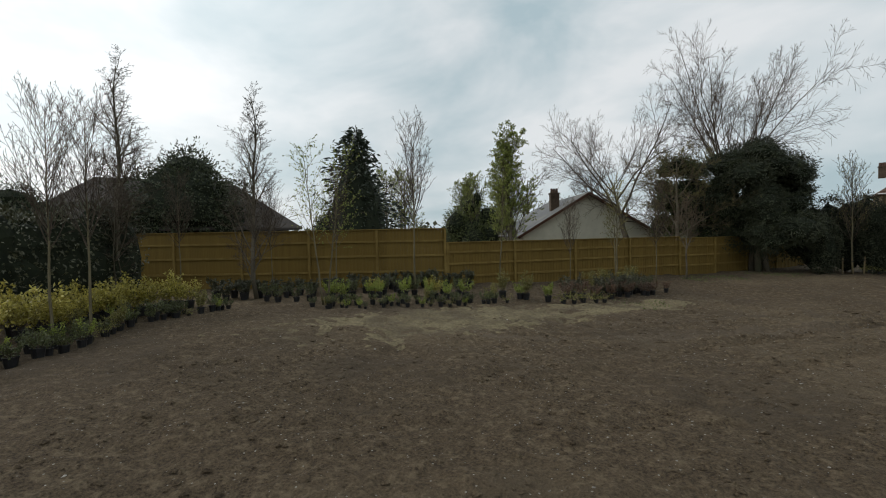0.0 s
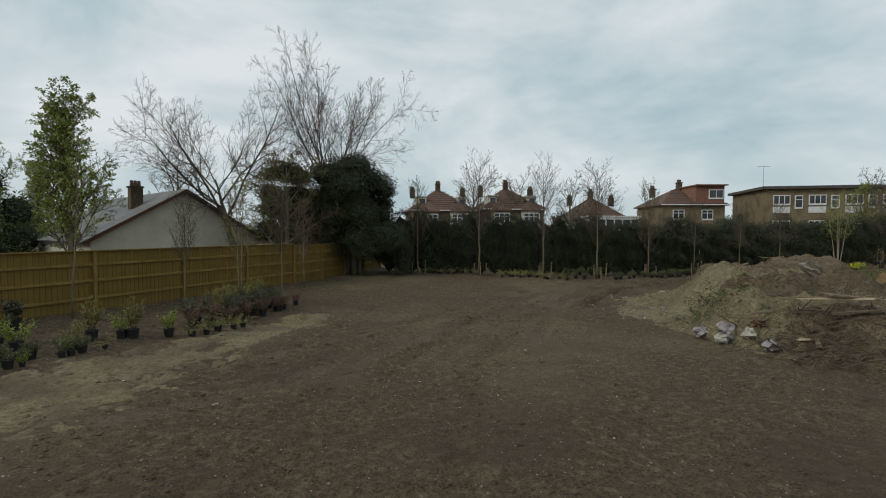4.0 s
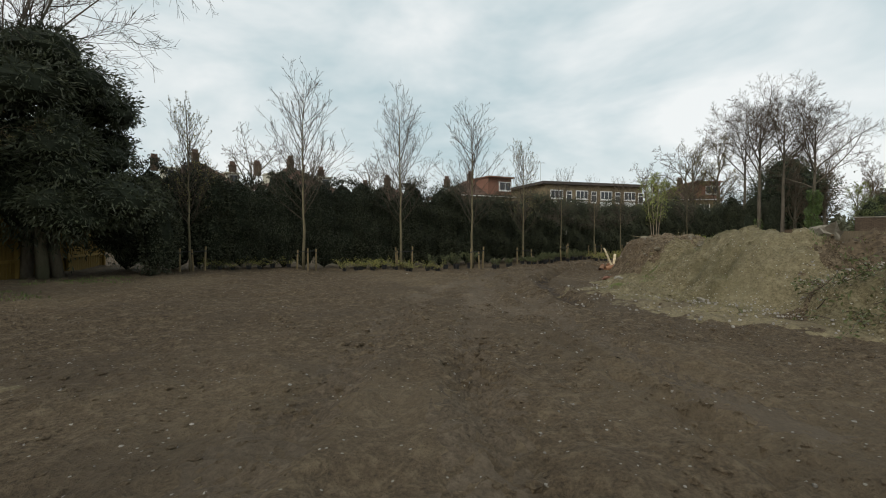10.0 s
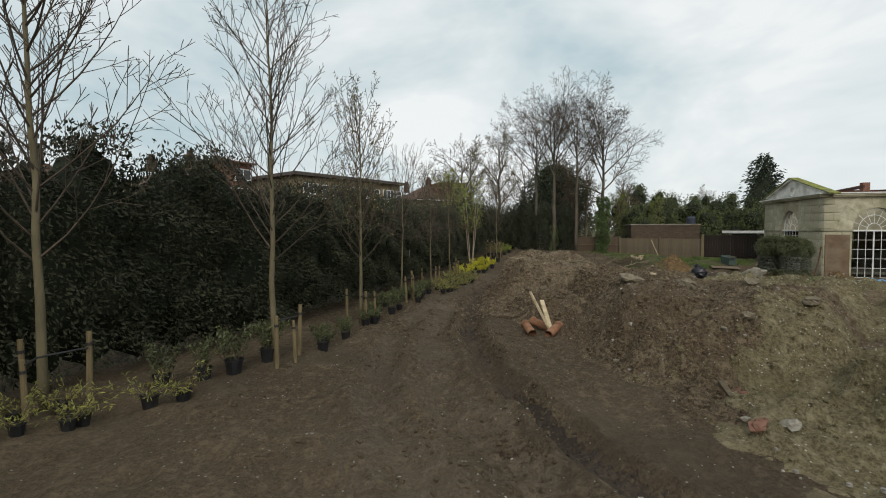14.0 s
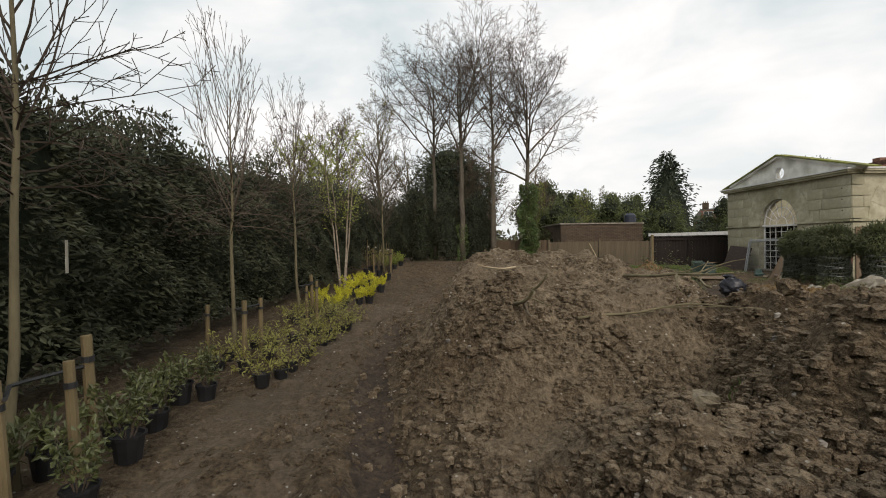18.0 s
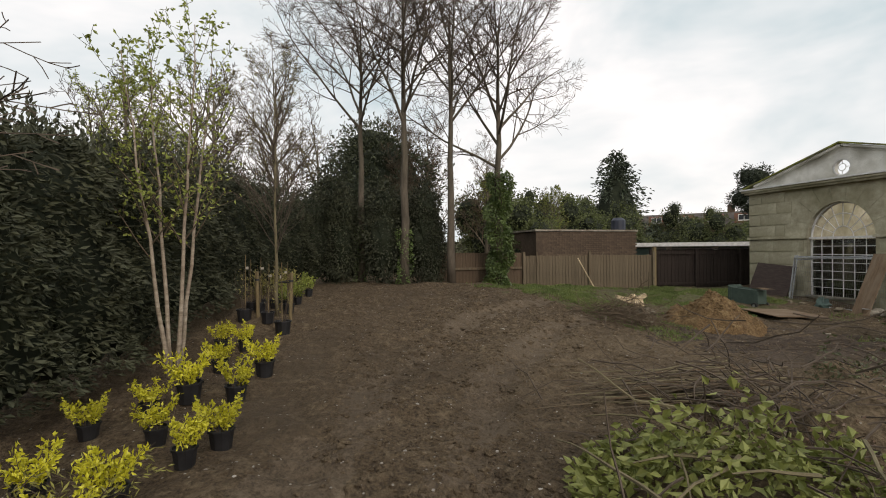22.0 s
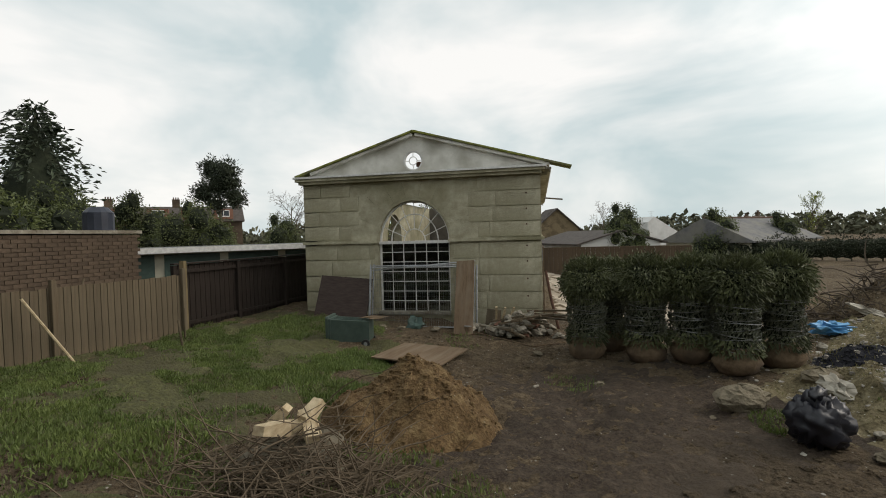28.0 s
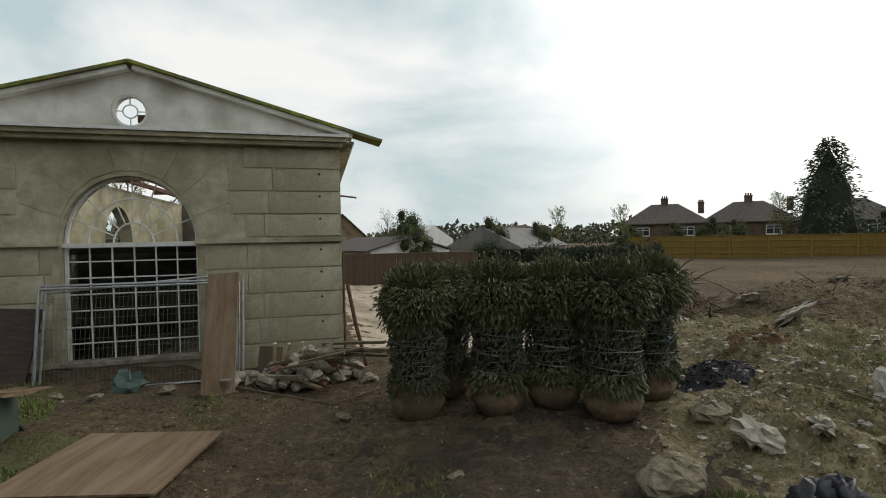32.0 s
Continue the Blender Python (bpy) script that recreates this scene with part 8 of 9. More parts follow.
blue.matrix_basis = pose(27.9, 4.2, heap_z(27.9, 4.2) + 0.16, 12, -10, 30)
part("cloth", Shape().lump((0, 0, 0), (0.42, 0.3, 0.11), 0.55, 9, 16, random.Random(5)), BLUE_SHEET, blue)
for n in range(26):
    x, y = random.uniform(14, 26), random.uniform(-3, 4)
    stick(x, y, random.uniform(0.6, 1.8), random.uniform(0, 360), random.uniform(0, 30), random.uniform(0.015, 0.045), TWIG, seed=80 + n, forks=3, up=random.uniform(0.02, 0.2))
plank(24.8, 1.95, 0.5, 0.1, 0.1, 90, 78, TERRACOTTA, "clay_pipe", "orange clay pipe standing in the soil")
for n, (x, y) in enumerate(((28.48, 9.91), (27.96, 10.89), (29.19, 10.94), (27.44, 9.08), (28.29, 11.91))):
    stick(x, y, random.uniform(0.6, 1.0), 60 * n, 5, 0.014, TWIG, seed=120 + n, forks=3, up=0.04)


# dead roots, stones and briars over the heap's end
rng_e = np.random.default_rng(173)
scatter_lumps("bank_rubble", "pale stones and broken rubble over the heap's end", STONE_BITS, 2600, rng_e, lambda rng, m: (lambda x, y: np.stack([x, y, surface_z(x, y)], -1))(27.6 + 1.6 * rng.normal(size=m), 7.2 + 2.2 * rng.normal(size=m)), (0.012, 0.075), "rubble", sink=0.35)
far_roots = Shape()
for n in range(300):
    x, y = 25.4 + rng_e.normal() * 0.75, 1.7 + rng_e.normal() * 0.6
    far_roots.tube(branch_line(rng_e, (x, y, heap_z(x, y) + 0.1 + 1.3 * rng_e.random() * math.exp(-((x - 25.4) ** 2 + (y - 1.7) ** 2))), rng_e.normal(size=3) * np.array([1, 1, 0.35]), rng_e.uniform(0.3, 1.0), 4, 0.2, 0.0), [0.024, 0.020, 0.016, 0.011, 0.006], 4, cap=False)
tagged(part("root_tangle", far_roots, TWIG), "tangle of grubbed-up dead roots on the heap", "roots", kind="stuff")
mound("root_bank", "dark soil heaped round grubbed-up roots", 25.4, 1.6, 1.5, 1.2, 0.8, SPOIL, 83, 0.09, under=heap_top, clods=600)
briar = thing("briar", "arching green briar stems on the heap's end", "briar")
for n in range(16):
    x, y = 27.0 + rng_e.normal() * 0.5, 8.0 + rng_e.normal() * 0.5
    part("stem", Shape().tube(branch_line(rng_e, (x, y, heap_z(x, y) + 0.1), rng_e.normal(size=3) * np.array([1, 1, 0.2]) + np.array([0, 0, 0.5]), rng_e.uniform(0.8, 1.5), 7, 0.16, -0.12), [0.009, 0.009, 0.008, 0.007, 0.006, 0.005, 0.004, 0.003], 5), YOUNG_BARK, briar)
for n in range(16):
    stick(27.6 + rng_e.normal() * 1.2, 8.2 + rng_e.normal() * 1.6, rng_e.uniform(0.3, 0.8), rng_e.uniform(0, 360), rng_e.uniform(0, 14), rng_e.uniform(0.010, 0.022), OLD_WOOD if n % 2 else TWIG, seed=180 + n, forks=n % 3, up=0.03)
for n in range(24):
    rock(27.8 + rng_e.normal() * 1.3, 7.6 + rng_e.normal() * 1.8, 0.05 + 0.10 * rng_e.random() ** 2, CONCRETE if n % 3 else BOULDER, seed=230 + n, turn=37 * n, label="pale stone half sunk in the bank", squash=(1, 0.75, 0.5))


# ---- cut brushwood by the yard ----
brush = thing("brushwood_pile", "loose pile of cut hazel rods and leafy branches", "brushwood")
rng_b = np.random.default_rng(131)
for n in range(110):
    f = n / 110
    x0, y0 = 31.33 + 0.28 * rng_b.normal(), 15.42 + 0.32 * rng_b.normal()
    way = Vector((-0.16 + 0.08 * rng_b.normal(), -0.95, 0.015 + 0.03 * rng_b.random()))
    ln = rng_b.uniform(1.5, 2.3)
    z0 = float(ground_z(x0, y0)) + 0.04 + 0.26 * f * rng_b.random()
    part("rod", Shape().tube(branch_line(rng_b, (x0, y0, z0), way, ln, 6, 0.02, 0.0), [0.004, 0.006, 0.007, 0.008, 0.009, 0.010, 0.010], 5), OLD_WOOD if n % 3 else YOUNG_BARK, brush)
for n in range(12):
    x0, y0 = 30.72 + 0.3 * rng_b.normal(), 14.0 + 0.4 * rng_b.normal()
    turn = rng_b.uniform(0, 6.28)
    way = Vector((math.cos(turn), math.sin(turn), 0.05))
    part("rod", Shape().tube(branch_line(rng_b, (x0, y0, float(ground_z(x0, y0)) + 0.06 + 0.25 * rng_b.random()), way, rng_b.uniform(0.6, 1.2), 6, 0.05, -0.02), [0.030, 0.028, 0.026, 0.022, 0.018, 0.015, 0.01], 6), BARK, brush)
tangle = Shape()
for n in range(320):
    p = (rng_b.normal() * 0.8 + 29.81, rng_b.normal() * 0.9 + 14.44, 0)
    z = float(ground_z(p[0], p[1])) + abs(rng_b.normal()) * 0.45
    tangle.tube(branch_line(rng_b, (p[0], p[1], z), rng_b.normal(size=3) * np.array([1, 1, 0.15]), rng_b.uniform(0.4, 1.1), 4, 0.22, 0.0), [0.010, 0.009, 0.007, 0.006, 0.004], 4, cap=False)
tagged(part("twigs", tangle, TWIG, brush), kind="stuff")
def leafy_heap(count, cx, cy, rx, ry, high, leaf, width, mat, label):
    """Leaves over a low rounded heap of cut branches, hanging outwards."""
    u, ang = np.sqrt(rng_b.random(count)) * 1.15, rng_b.uniform(0, 2 * math.pi, count)
    x, y = cx + rx * u * np.cos(ang), cy + ry * u * np.sin(ang)
    top = high * np.clip(1 - (u / 1.15) ** 2, 0, 1) * (0.75 + 1.1 * fractal(x * 2.5, y * 2.5, 3, 87)) + 0.06 * rng_b.normal(size=count)
    at = np.stack([x, y, ground_z(x, y) + np.maximum(heap_h(x, y), 0) + 0.05 + top * rng_b.uniform(0.3, 1.15, count)], -1)
    way = np.stack([np.cos(ang), np.sin(ang), 0 * ang - 0.35], -1) + rng_b.normal(size=(count, 3)) * 0.7
    part("leaves", leaf_mesh("leaves", at, way, leaf, width, mat, rng_b), mat, brush, label)


leafy_heap(3400, 28.9, 16.0, 1.2, 1.05, 0.6, 0.095, 0.062, WILTED, "wilting bright green leaves")
leafy_heap(3000, 30.1, 12.3, 0.9, 1.1, 0.85, 0.07, 0.035, DULL_GREEN, "dull green leaves on cut branches")
leafy_heap(1200, 29.8, 13.9, 1.0, 0.8, 0.45, 0.06, 0.03, RED_LEAF, "withered brown leaves")
for n in range(14):
    x0, y0 = 28.9 + 0.4 * rng_b.normal(), 16.05 + 0.4 * rng_b.normal()
    turn = rng_b.uniform(-0.6, 2.4)
    part("leafy_branch", Shape().tube(branch_line(rng_b, (x0, y0, heap_z(x0, y0) + 0.38 + 0.25 * rng_b.random()), (math.cos(turn), math.sin(turn), 0.02), rng_b.uniform(0.7, 1.3), 5, 0.14, -0.02), [0.016, 0.014, 0.012, 0.010, 0.008, 0.005], 5), YOUNG_BARK, brush)
under = mound("brush_bank", "low bank of soil and roots under the brushwood", 29.95, 12.92, 1.7, 2.2, 0.40, SPOIL, 47, 0.09)


# ---- the yard before the pavilion ----
stump = thing("log_stump", "sawn tree stump with freshly split pale wood", "stump")
stump.matrix_basis = pose(36.28, 11.43, float(ground_z(36.28, 11.43)) - 0.02, 0, 0, 20)
part("root_plate", Shape().lump((0, 0, 0.1), (0.5, 0.42, 0.22), 0.3, 6, 11, random.Random(3)), BARK, stump)
for n, (x, y, z, ln, hd, tl) in enumerate(((-0.25, 0, 0.36, 0.5, 10, 8), (0.1, 0.12, 0.40, 0.4, 60, 20), (0.0, -0.1, 0.46, 0.45, 110, -14), (0.22, 0.0, 0.34, 0.3, 170, 50), (-0.15, 0.14, 0.42, 0.3, 230, 35))):
    part("split_log", Shape().prism([(0, 0), (ln, 0.02), (ln, 0.10), (0.06, 0.14)], 0.12, Matrix.Translation((x, y, z)) @ Matrix.Rotation(radians(hd), 4, "Z") @ Matrix.Rotation(radians(-tl), 4, "Y")), PALE_WOOD, stump, "freshly split pale wood")
twig_heap = Shape()
rng_t = np.random.default_rng(141)
for n in range(460):
    x, y = 36.0 + rng_t.normal() * 0.5, 11.95 + rng_t.normal() * 0.38
    twig_heap.tube(branch_line(rng_t, (x, y, float(base_z(x, y)) + abs(rng_t.normal()) * 0.24 * math.exp(-((x - 35.89) ** 2 + (y - 11.82) ** 2)) + 0.03), rng_t.normal(size=3) * np.array([1, 1, 0.25]), rng_t.uniform(0.3, 0.9), 4, 0.2, 0), [0.008, 0.007, 0.006, 0.005, 0.003], 4, cap=False)
tagged(part("twig_heap", twig_heap, WARM_TWIG), "heap of dry brown twigs and roots by the stump", "twigs", kind="stuff")

plysheet = thing("plywood_sheet", "weathered plywood sheet lying on the ground", "plywood")
plysheet.matrix_basis = pose(36.16, 6.94, float(ground_z(36.11, 6.89)) + 0.12, 1.5, -1.0, -12)
part("sheet", Shape().box((0, 0, 0), (1.42, 1.35, 0.022), bevel=0.01), PLY, plysheet)

bin_ob = thing("wheelie_bin", "dark green plastic wheelie bin lying on its side", "bin")
bin_ob.matrix_basis = pose(37.47, 6.11, float(ground_z(37.47, 6.11)) + 0.26, 90, 0, 96) @ Matrix.Scale(0.92, 4)
part("body", Shape().add([(x * w, y * w, z) for z, w in ((0, 0.80), (0.9, 1.0)) for x, y in ((-0.26, -0.28), (0.26, -0.28), (0.26, 0.28), (-0.26, 0.28))], [(3, 2, 1, 0), (0, 1, 5, 4), (1, 2, 6, 5), (2, 3, 7, 6), (3, 0, 4, 7)]), GREEN_PLASTIC, bin_ob)
part("rim", Shape().box((0, 0, 0.91), (0.57, 0.61, 0.05), bevel=0.02), GREEN_PLASTIC, bin_ob)
part("lid", Shape().box((0, 0.02, 0.965), (0.59, 0.66, 0.06), bevel=0.03), GREEN_PLASTIC, bin_ob)
part("handle_bar", Shape().tube([(-0.22, -0.36, 0.93), (0.22, -0.36, 0.93)], [0.018, 0.018], 7), GREEN_PLASTIC, bin_ob)
for s in (-1, 1):
    wheel = part("wheel", Shape().tube([(s * 0.25, -0.27, 0.07), (s * 0.30, -0.27, 0.07)], [0.10, 0.10], 14), RUBBER, bin_ob, "black wheel")
    part("hub", Shape().tube([(s * 0.245, -0.27, 0.07), (s * 0.306, -0.27, 0.07)], [0.045, 0.045], 10), STEEL, wheel)
for k in (-1, 0, 1):
    part("rib", Shape().box((0.13 * k, 0.262, 0.5), (0.02, 0.02, 0.7), m=Matrix.Rotation(-0.06, 4, "X")), GREEN_PLASTIC, bin_ob)
liner = thing("sacking", "torn brown sacking draped over the bin", "sacking")
liner.matrix_basis = pose(37.41, 6.1, float(ground_z(37.41, 6.1)) + 0.535, 0, 0, 15)
part("cloth", Shape().lump((0, 0, 0), (0.3, 0.14, 0.02), 0.5, 5, 11, random.Random(9)), HESSIAN, liner)

# things leaning on the front wall
dark_panel = thing("roof_panel", "dark brown ribbed roofing panel leaning on the wall", "panel")
dark_panel.matrix_basis = pose(39.15, 4.12, 1.22, -20, 4, 178)
part("sheet", Shape().box((0, 0, 0.68), (1.48, 0.04, 1.36)), BROWN_PANEL, dark_panel)
for k in range(4):
    part("rib", Shape().box((0, 0.03, 0.02 + 0.34 * k), (1.50, 0.05, 0.05)), BROWN_PANEL, dark_panel)
mesh_panel = thing("site_fence_panel", "galvanised mesh fence panels leaning before the window", "fence panel")
mesh_panel.matrix_basis = pose(36.9, 4.12, 1.16, -10, 0, 180)
PW, PH = 2.75, 1.62
part("frame", Shape().tube([(-PW / 2, 0, 0.1), (PW / 2, 0, 0.1), (PW / 2, 0, PH), (-PW / 2, 0, PH), (-PW / 2, 0, 0.1)], [0.021] * 5, 7), STEEL, mesh_panel)
for dx, dy in ((0.05, 0.05), (-0.06, 0.10)):
    part("frame", Shape().tube([(-PW / 2 + dx, dy, 0.02), (-PW / 2 + dx, dy, PH + 0.1)], [0.020] * 2, 7), STEEL, mesh_panel)
    part("frame", Shape().tube([(PW / 2 + dx, dy, 0.02), (PW / 2 + dx, dy, PH + 0.05)], [0.020] * 2, 7), STEEL, mesh_panel)
    part("frame", Shape().tube([(-PW / 2, dy, PH + dx), (PW / 2, dy, PH + 0.1 - dx)], [0.019] * 2, 7), STEEL, mesh_panel)
wires = Shape()
for k in range(44):
    wires.tube([(-PW / 2 + PW * (k + 1) / 45, 0, 0.1), (-PW / 2 + PW * (k + 1) / 45, 0, PH)], [0.0028] * 2, 3, cap=False)
for k in range(9):
    wires.tube([(-PW / 2, 0.004, 0.1 + (PH - 0.1) * (k + 1) / 10), (PW / 2, 0.004, 0.1 + (PH - 0.1) * (k + 1) / 10)], [0.0028] * 2, 3, cap=False)
tagged(part("mesh", wires, WIRE, mesh_panel), kind="stuff")
ply_plank = thing("plywood_board", "long narrow plywood board leaning on the wall", "board")
ply_plank.matrix_basis = pose(35.7, 4.85, 1.14, -30, -3, 178)
part("board", Shape().box((0, 0, 1.02), (0.46, 0.025, 2.04), bevel=0.006), PLY, ply_plank)
brace = thing("dark_board", "dark timber board leaning beside the rubble", "board")
brace.matrix_basis = pose(35.1, 4.05, 1.2, -14, 6, 178)
part("board", Shape().box((0, 0, 0.25), (0.36, 0.03, 0.5)), OLD_WOOD, brace)
can = thing("paint_tin", "small rusty paint tin on the ground", "tin")
can.matrix_basis = pose(35.6, 4.71, float(ground_z(35.6, 4.71)), 0, 0, 0)
part("tin", Shape().tube([(0, 0, 0), (0, 0, 0.17)], [0.085, 0.085], 14), HESSIAN, can)
part("rim", Shape().tube([(0, 0, 0.165), (0, 0, 0.18)], [0.09, 0.09], 14), STEEL, can)
hose = thing("garden_hose", "brown hose snaking over the ground", "hose")
hose_pts = [(35.43, 4.81), (35.75, 4.97), (36.09, 4.73), (35.55, 4.58), (35, 4.88), (34.55, 5.2), (34.12, 5.39), (33.7, 5.15), (33.38, 4.76)]
part("tube", Shape().tube([(x, y, float(ground_z(x, y)) + 0.03) for x, y in hose_pts], [0.014] * len(hose_pts), 6), HESSIAN, hose)
netting = thing("green_netting", "tangle of green plastic netting on the ground", "netting")
netting.matrix_basis = pose(36.95, 4.38, float(ground_z(36.95, 4.38)) + 0.1, 0, 0, 0)
part("tangle", Shape().lump((0, 0, 0), (0.22, 0.16, 0.16), 0.55, 6, 9, random.Random(11)), GARAGE_GREEN, netting)

# rubble and old wood at the pavilion's corner
rng_r = random.Random(151)
for n in range(96):
    x, y = 34.5 + rng_r.gauss(0, 0.45), 4.25 + rng_r.gauss(0, 0.26)
    r = rng_r.uniform(0.06, 0.17)
    ob = thing("rubble_block", "broken pale stone in the rubble pile", "rubble", "rubble")
    ob.matrix_basis = pose(x, y, float(ground_z(x, y)) + r * 0.4 + max(0, 0.52 - 0.55 * math.hypot(x - 34.4, y - 4.1)) * rng_r.random(), rng_r.uniform(-30, 30), rng_r.uniform(-30, 30), rng_r.uniform(0, 180))
    part("stone", Shape().lump((0, 0, 0), (r * 1.3, r * 0.8, r * 0.6), 0.25, 4, 7, rng_r), CONCRETE if n % 11 else BRICK, ob)
for n in range(18):
    plank(35.2 - 0.08 * n + rng_r.uniform(-0.2, 0.2), 4.1 + rng_r.uniform(-0.2, 0.5), rng_r.uniform(0.6, 1.0), 0.07, 0.04, 160 + rng_r.uniform(-30, 30), rng_r.uniform(-8, 14), OLD_WOOD if n % 4 else BARK, label="old timber on the rubble pile", up=0.14 + 0.025 * n)
for n, (x, y) in enumerate(((35.01, 4), (34.9, 4.1), (34.79, 4.01))):
    plank(x, y, 0.7, 0.05, 0.04, 100 + 20 * n, 62, PALE_WOOD, label="pale batten leaning on the rubble", up=0.02)
bluebit = thing("blue_tub", "small faded blue plastic tub in the rubble", "tub")
bluebit.matrix_basis = pose(34.95, 4.48, float(ground_z(34.95, 4.48)) + 0.02, 20, 0, 0)
part("tub", Shape().tube([(0, 0, 0), (0, 0, 0.16)], [0.09, 0.11], 10), BLUE_SHEET, bluebit)


# root-balled evergreens in wire and net
def balled_shrub(seed):
    rng = np.random.default_rng(seed)
    ob = thing("balled_shrub", "root-balled evergreen with its lower leaves bound in netting", "shrub", "root-balled shrubs")
    part("root_ball", Shape().lump((0, 0, 0.20), (0.36, 0.36, 0.26), 0.07, 8, 14, random.Random(seed)), HESSIAN, ob, "brown hessian-wrapped root ball", smooth=True)
    # dark filling that stands for the shade behind the shrub's leaves
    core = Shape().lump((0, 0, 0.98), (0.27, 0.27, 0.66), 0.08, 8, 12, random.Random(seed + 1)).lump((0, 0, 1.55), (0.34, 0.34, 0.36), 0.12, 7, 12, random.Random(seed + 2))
    part("shade_core", core, SHADE_CORE, ob)
    z, a = rng.uniform(0.42, 1.4, 2600), rng.uniform(0, 2 * math.pi, 2600)
    r = 0.325 + 0.03 * np.sin(9 * z + 2 * a) + rng.normal(size=2600) * 0.012
    at = np.stack([r * np.cos(a), r * np.sin(a), z], -1)
    way = np.stack([-0.5 * np.sin(a), 0.5 * np.cos(a), 0.8 + 0 * a], -1) + rng.normal(size=(2600, 3)) * 0.45
    part("bound_leaves", leaf_mesh("bound_leaves", at, way, 0.07, 0.032, SILVER_LEAF, rng), SILVER_LEAF, ob, "leaves pressed flat under netting")
    net = Shape()
    for k in range(15):
        pts = []
        for j in range(17):
            b = 2 * math.pi * j / 16
            zz = 0.45 + 0.066 * k + 0.05 * math.sin(b * 1 + k * 1.7)
            pts.append((0.358 * math.cos(b), 0.358 * math.sin(b), zz))
        net.tube(pts, [0.0042] * 17, 3, cap=False)
    tagged(part("netting", net, WIRE, ob), kind="stuff")
    m = 6000
    d = rng.normal(size=(m, 3))
    d /= np.linalg.norm(d, axis=1, keepdims=True)
    at = np.array([0, 0, 1.52]) + d * np.array([0.44, 0.44, 0.44]) * (rng.uniform(0.78, 1.05, (m, 1)) + 0.3 * rng.random((m, 1)) ** 7)
    up = np.array([0, 0, 0.4]) * (d[:, 2:] > 0.55) - np.array([0, 0, 0.7]) * (d[:, 2:] <= 0.55)
    part("leaves", leaf_mesh("leaves", at, d * 0.8 + up + rng.normal(size=(m, 3)) * 0.45, 0.085, 0.026, EVERGREEN_TOP, rng), EVERGREEN_TOP, ob)
    m = 420
    zz, a = rng.uniform(0.36, 0.62, m), rng.uniform(0, 2 * math.pi, m)
    at = np.stack([0.34 * np.cos(a), 0.34 * np.sin(a), zz], -1)
    part("skirt_leaves", leaf_mesh("skirt_leaves", at, np.stack([np.cos(a), np.sin(a), -1.0 + 0 * a], -1) + rng.normal(size=(m, 3)) * 0.4, 0.10, 0.035, EVERGREEN_TOP, rng), EVERGREEN_TOP, ob)
    return ob


balls = [balled_shrub(161), balled_shrub(162)]
for n, (x, y, s) in enumerate(((33.04, 6.1, 0.98), (32.0, 6.3, 1.0), (31.28, 6.45, 0.97), (30.72, 6.95, 1.0), (29.85, 6.5, 1.0), (32.5, 5.5, 0.95), (30.7, 5.7, 0.95))):
    if n < 2:
        set_down(balls[n], x, y, 70 * n, s, 0.0)
    else:
        place_copy(balls[n % 2], x, y, 70 * n, s, 0.0)

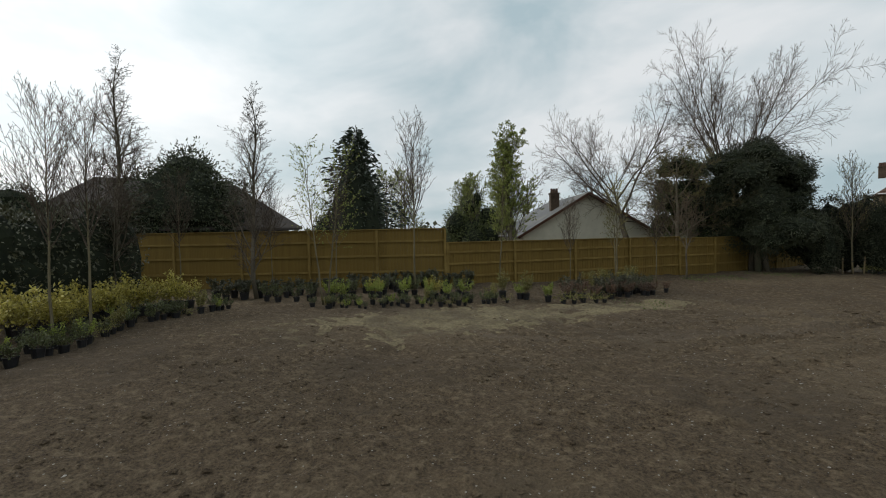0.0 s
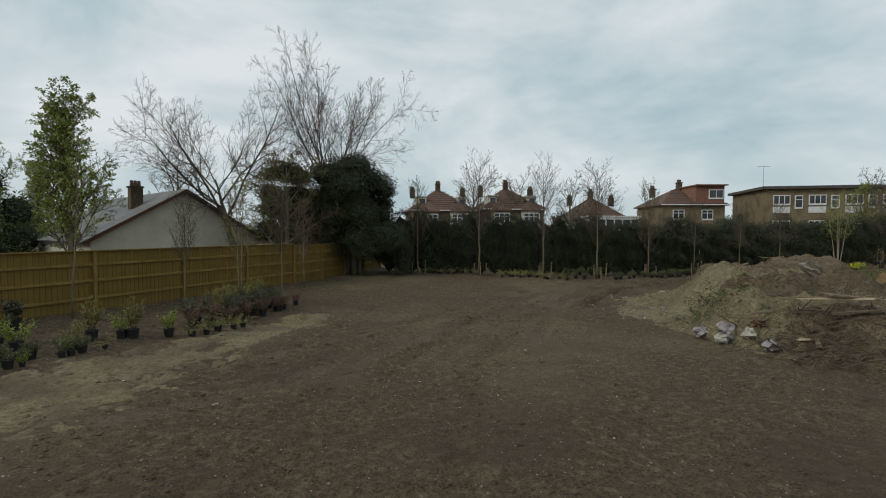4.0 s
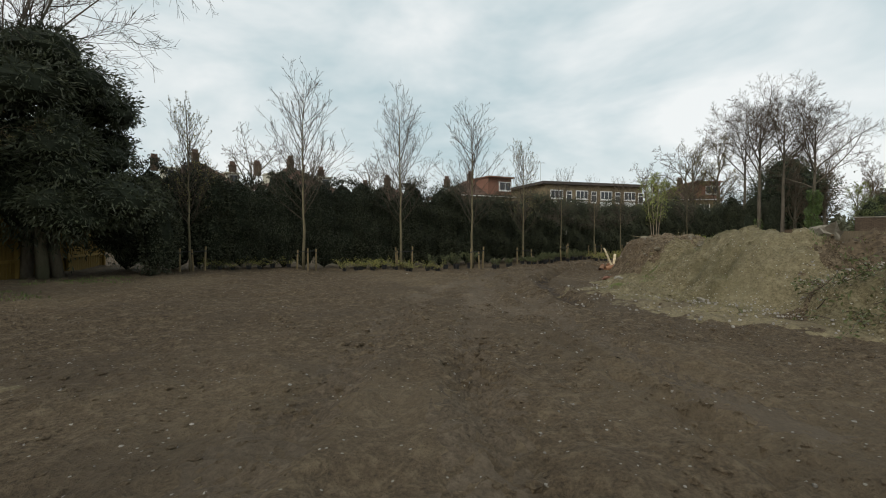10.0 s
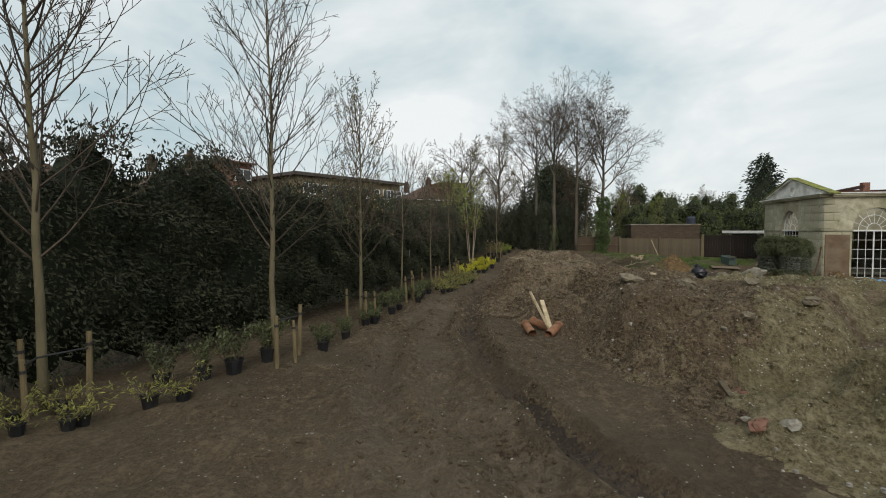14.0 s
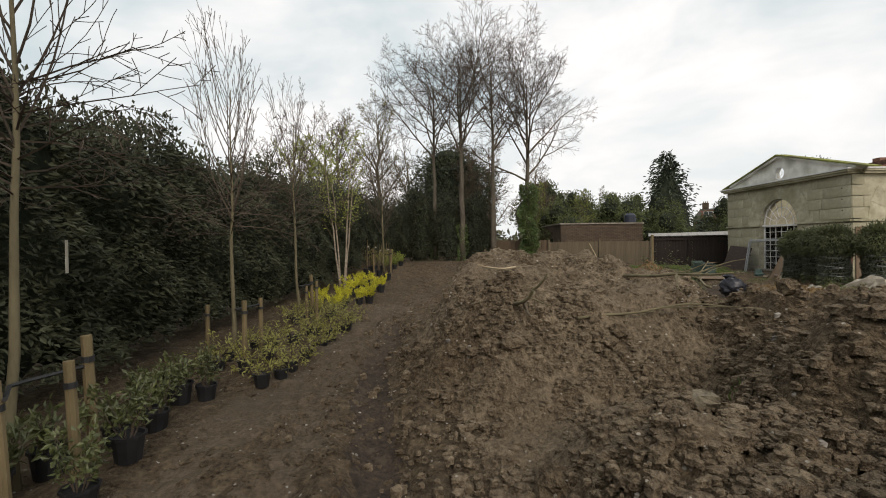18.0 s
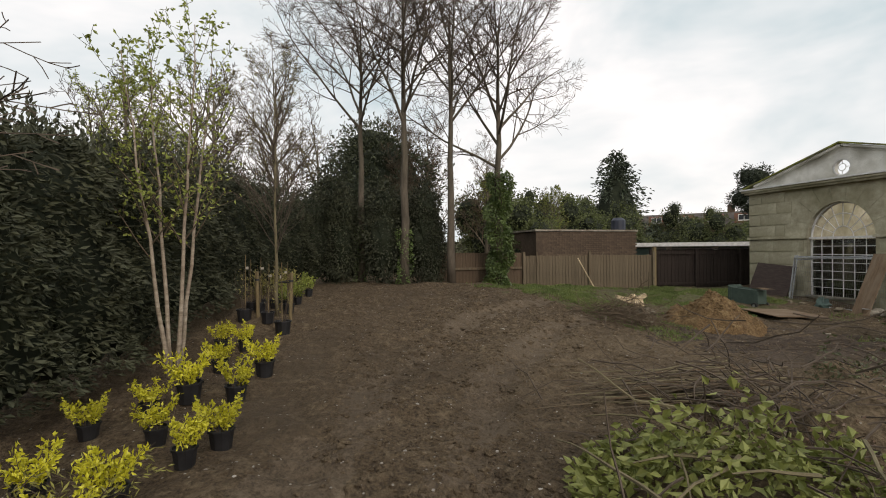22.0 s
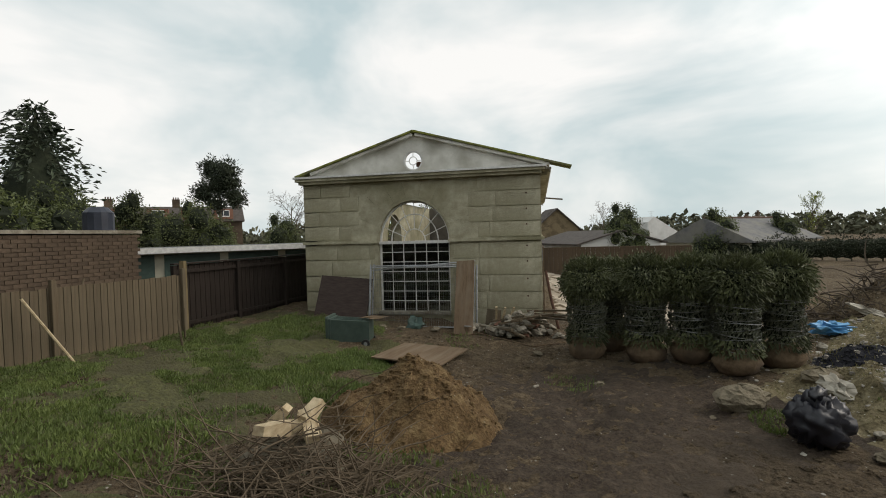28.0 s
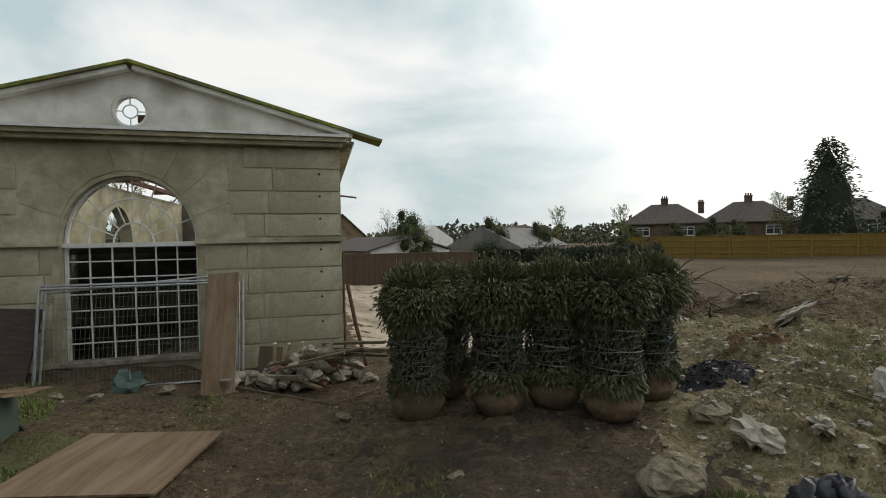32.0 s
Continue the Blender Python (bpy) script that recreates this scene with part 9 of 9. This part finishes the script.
boulder = thing("stone_block", "big rounded block of rough grey stone", "stone")
boulder.matrix_basis = pose(31.3, 8.65, float(ground_z(31.3, 8.65)) + 0.13, 0, 4, 12)
part("stone", Shape().lump((0, 0, 0), (0.36, 0.22, 0.19), 0.10, 10, 16, random.Random(6)), BOULDER, boulder)
for n, (x, y, r) in enumerate(((29.82, 7.57, 0.3), (29.48, 8.02, 0.18), (30.23, 8.15, 0.12), (33.02, 7.8, 0.10), (29.34, 7.03, 0.12), (33.99, 5.8, 0.12), (37.15, 4.97, 0.12), (37.66, 4.8, 0.10), (36.42, 4.53, 0.14))):
    rock(x, y, r * 0.9, seed=60 + n, label="pale broken stone on the ground", squash=(1, 0.7, 0.5))
bag = thing("rubbish_bag", "full black plastic rubbish bag with a tied top", "rubbish bag")
bag.matrix_basis = pose(30.95, 9.75, float(ground_z(30.95, 9.75)) - 0.02, 0, 0, 40)
rb = random.Random(8)
part("sack", Shape().lump((0, 0, 0.27), (0.31, 0.28, 0.27), 0.20, 20, 34, rb).lump((0.05, 0, 0.50), (0.14, 0.11, 0.13), 0.3, 8, 14, rb), BLACK_BAG, bag, smooth=True)
part("tied_neck", Shape().lump((0.1, 0.03, 0.60), (0.15, 0.07, 0.07), 0.4, 7, 12, rb), BLACK_BAG, bag, smooth=True)

# drive and fence glimpsed past the pavilion
drive = tagged(new("drive", sheet("drive", np.arange(27.5, 33.6, 0.3), np.arange(-18, 5.6, 0.3), lambda x, y: ground_z(x, y) + 0.02 * smooth01((33.6 - x) / 1.0), PAVING, keep=lambda x, y: (x + 0.12 * y > 28.6) & (y + 0.5 * (x - 29) < 3.6))), "pale gravel drive beside the pavilion", "drive", kind="structure")
board_fence("far_panel_fence", "dull brown panel fence beyond the drive", (33.6, -17.0), (24.6, -16.2), 2.5, 1.9, 0.3, face=1, wood=RED_WOOD, rail=OLD_WOOD, rails=(0.1, 0.9))
litter = thing("litter", "small scrap of white plastic on the soil", "litter", "litter")
litter.matrix_basis = pose(-3.84, 4.56, float(ground_z(-3.84, 4.56)) + 0.02, 0, 3, 30)
part("scrap", Shape().box((0, 0, 0), (0.16, 0.05, 0.03), bevel=0.01), WHITE_RAG, litter)
for x, y, t in ((34.01, 8.26, 50), (35.33, 15.35, 20), (29.22, 18.82, 70), (22.07, 21.92, 10)):
    c = place_copy(litter, x, y, t, 0.7, -0.015)
tag = thing("plant_label", "white plastic label hanging on a young tree", "label")
tag.matrix_basis = pose(21.79, 21.16, float(ground_z(21.77, 21.21)) + 1.55, 0, 0, 10)
part("card", Shape().box((0, 0, 0), (0.035, 0.004, 0.24)), WHITE_RAG, tag)
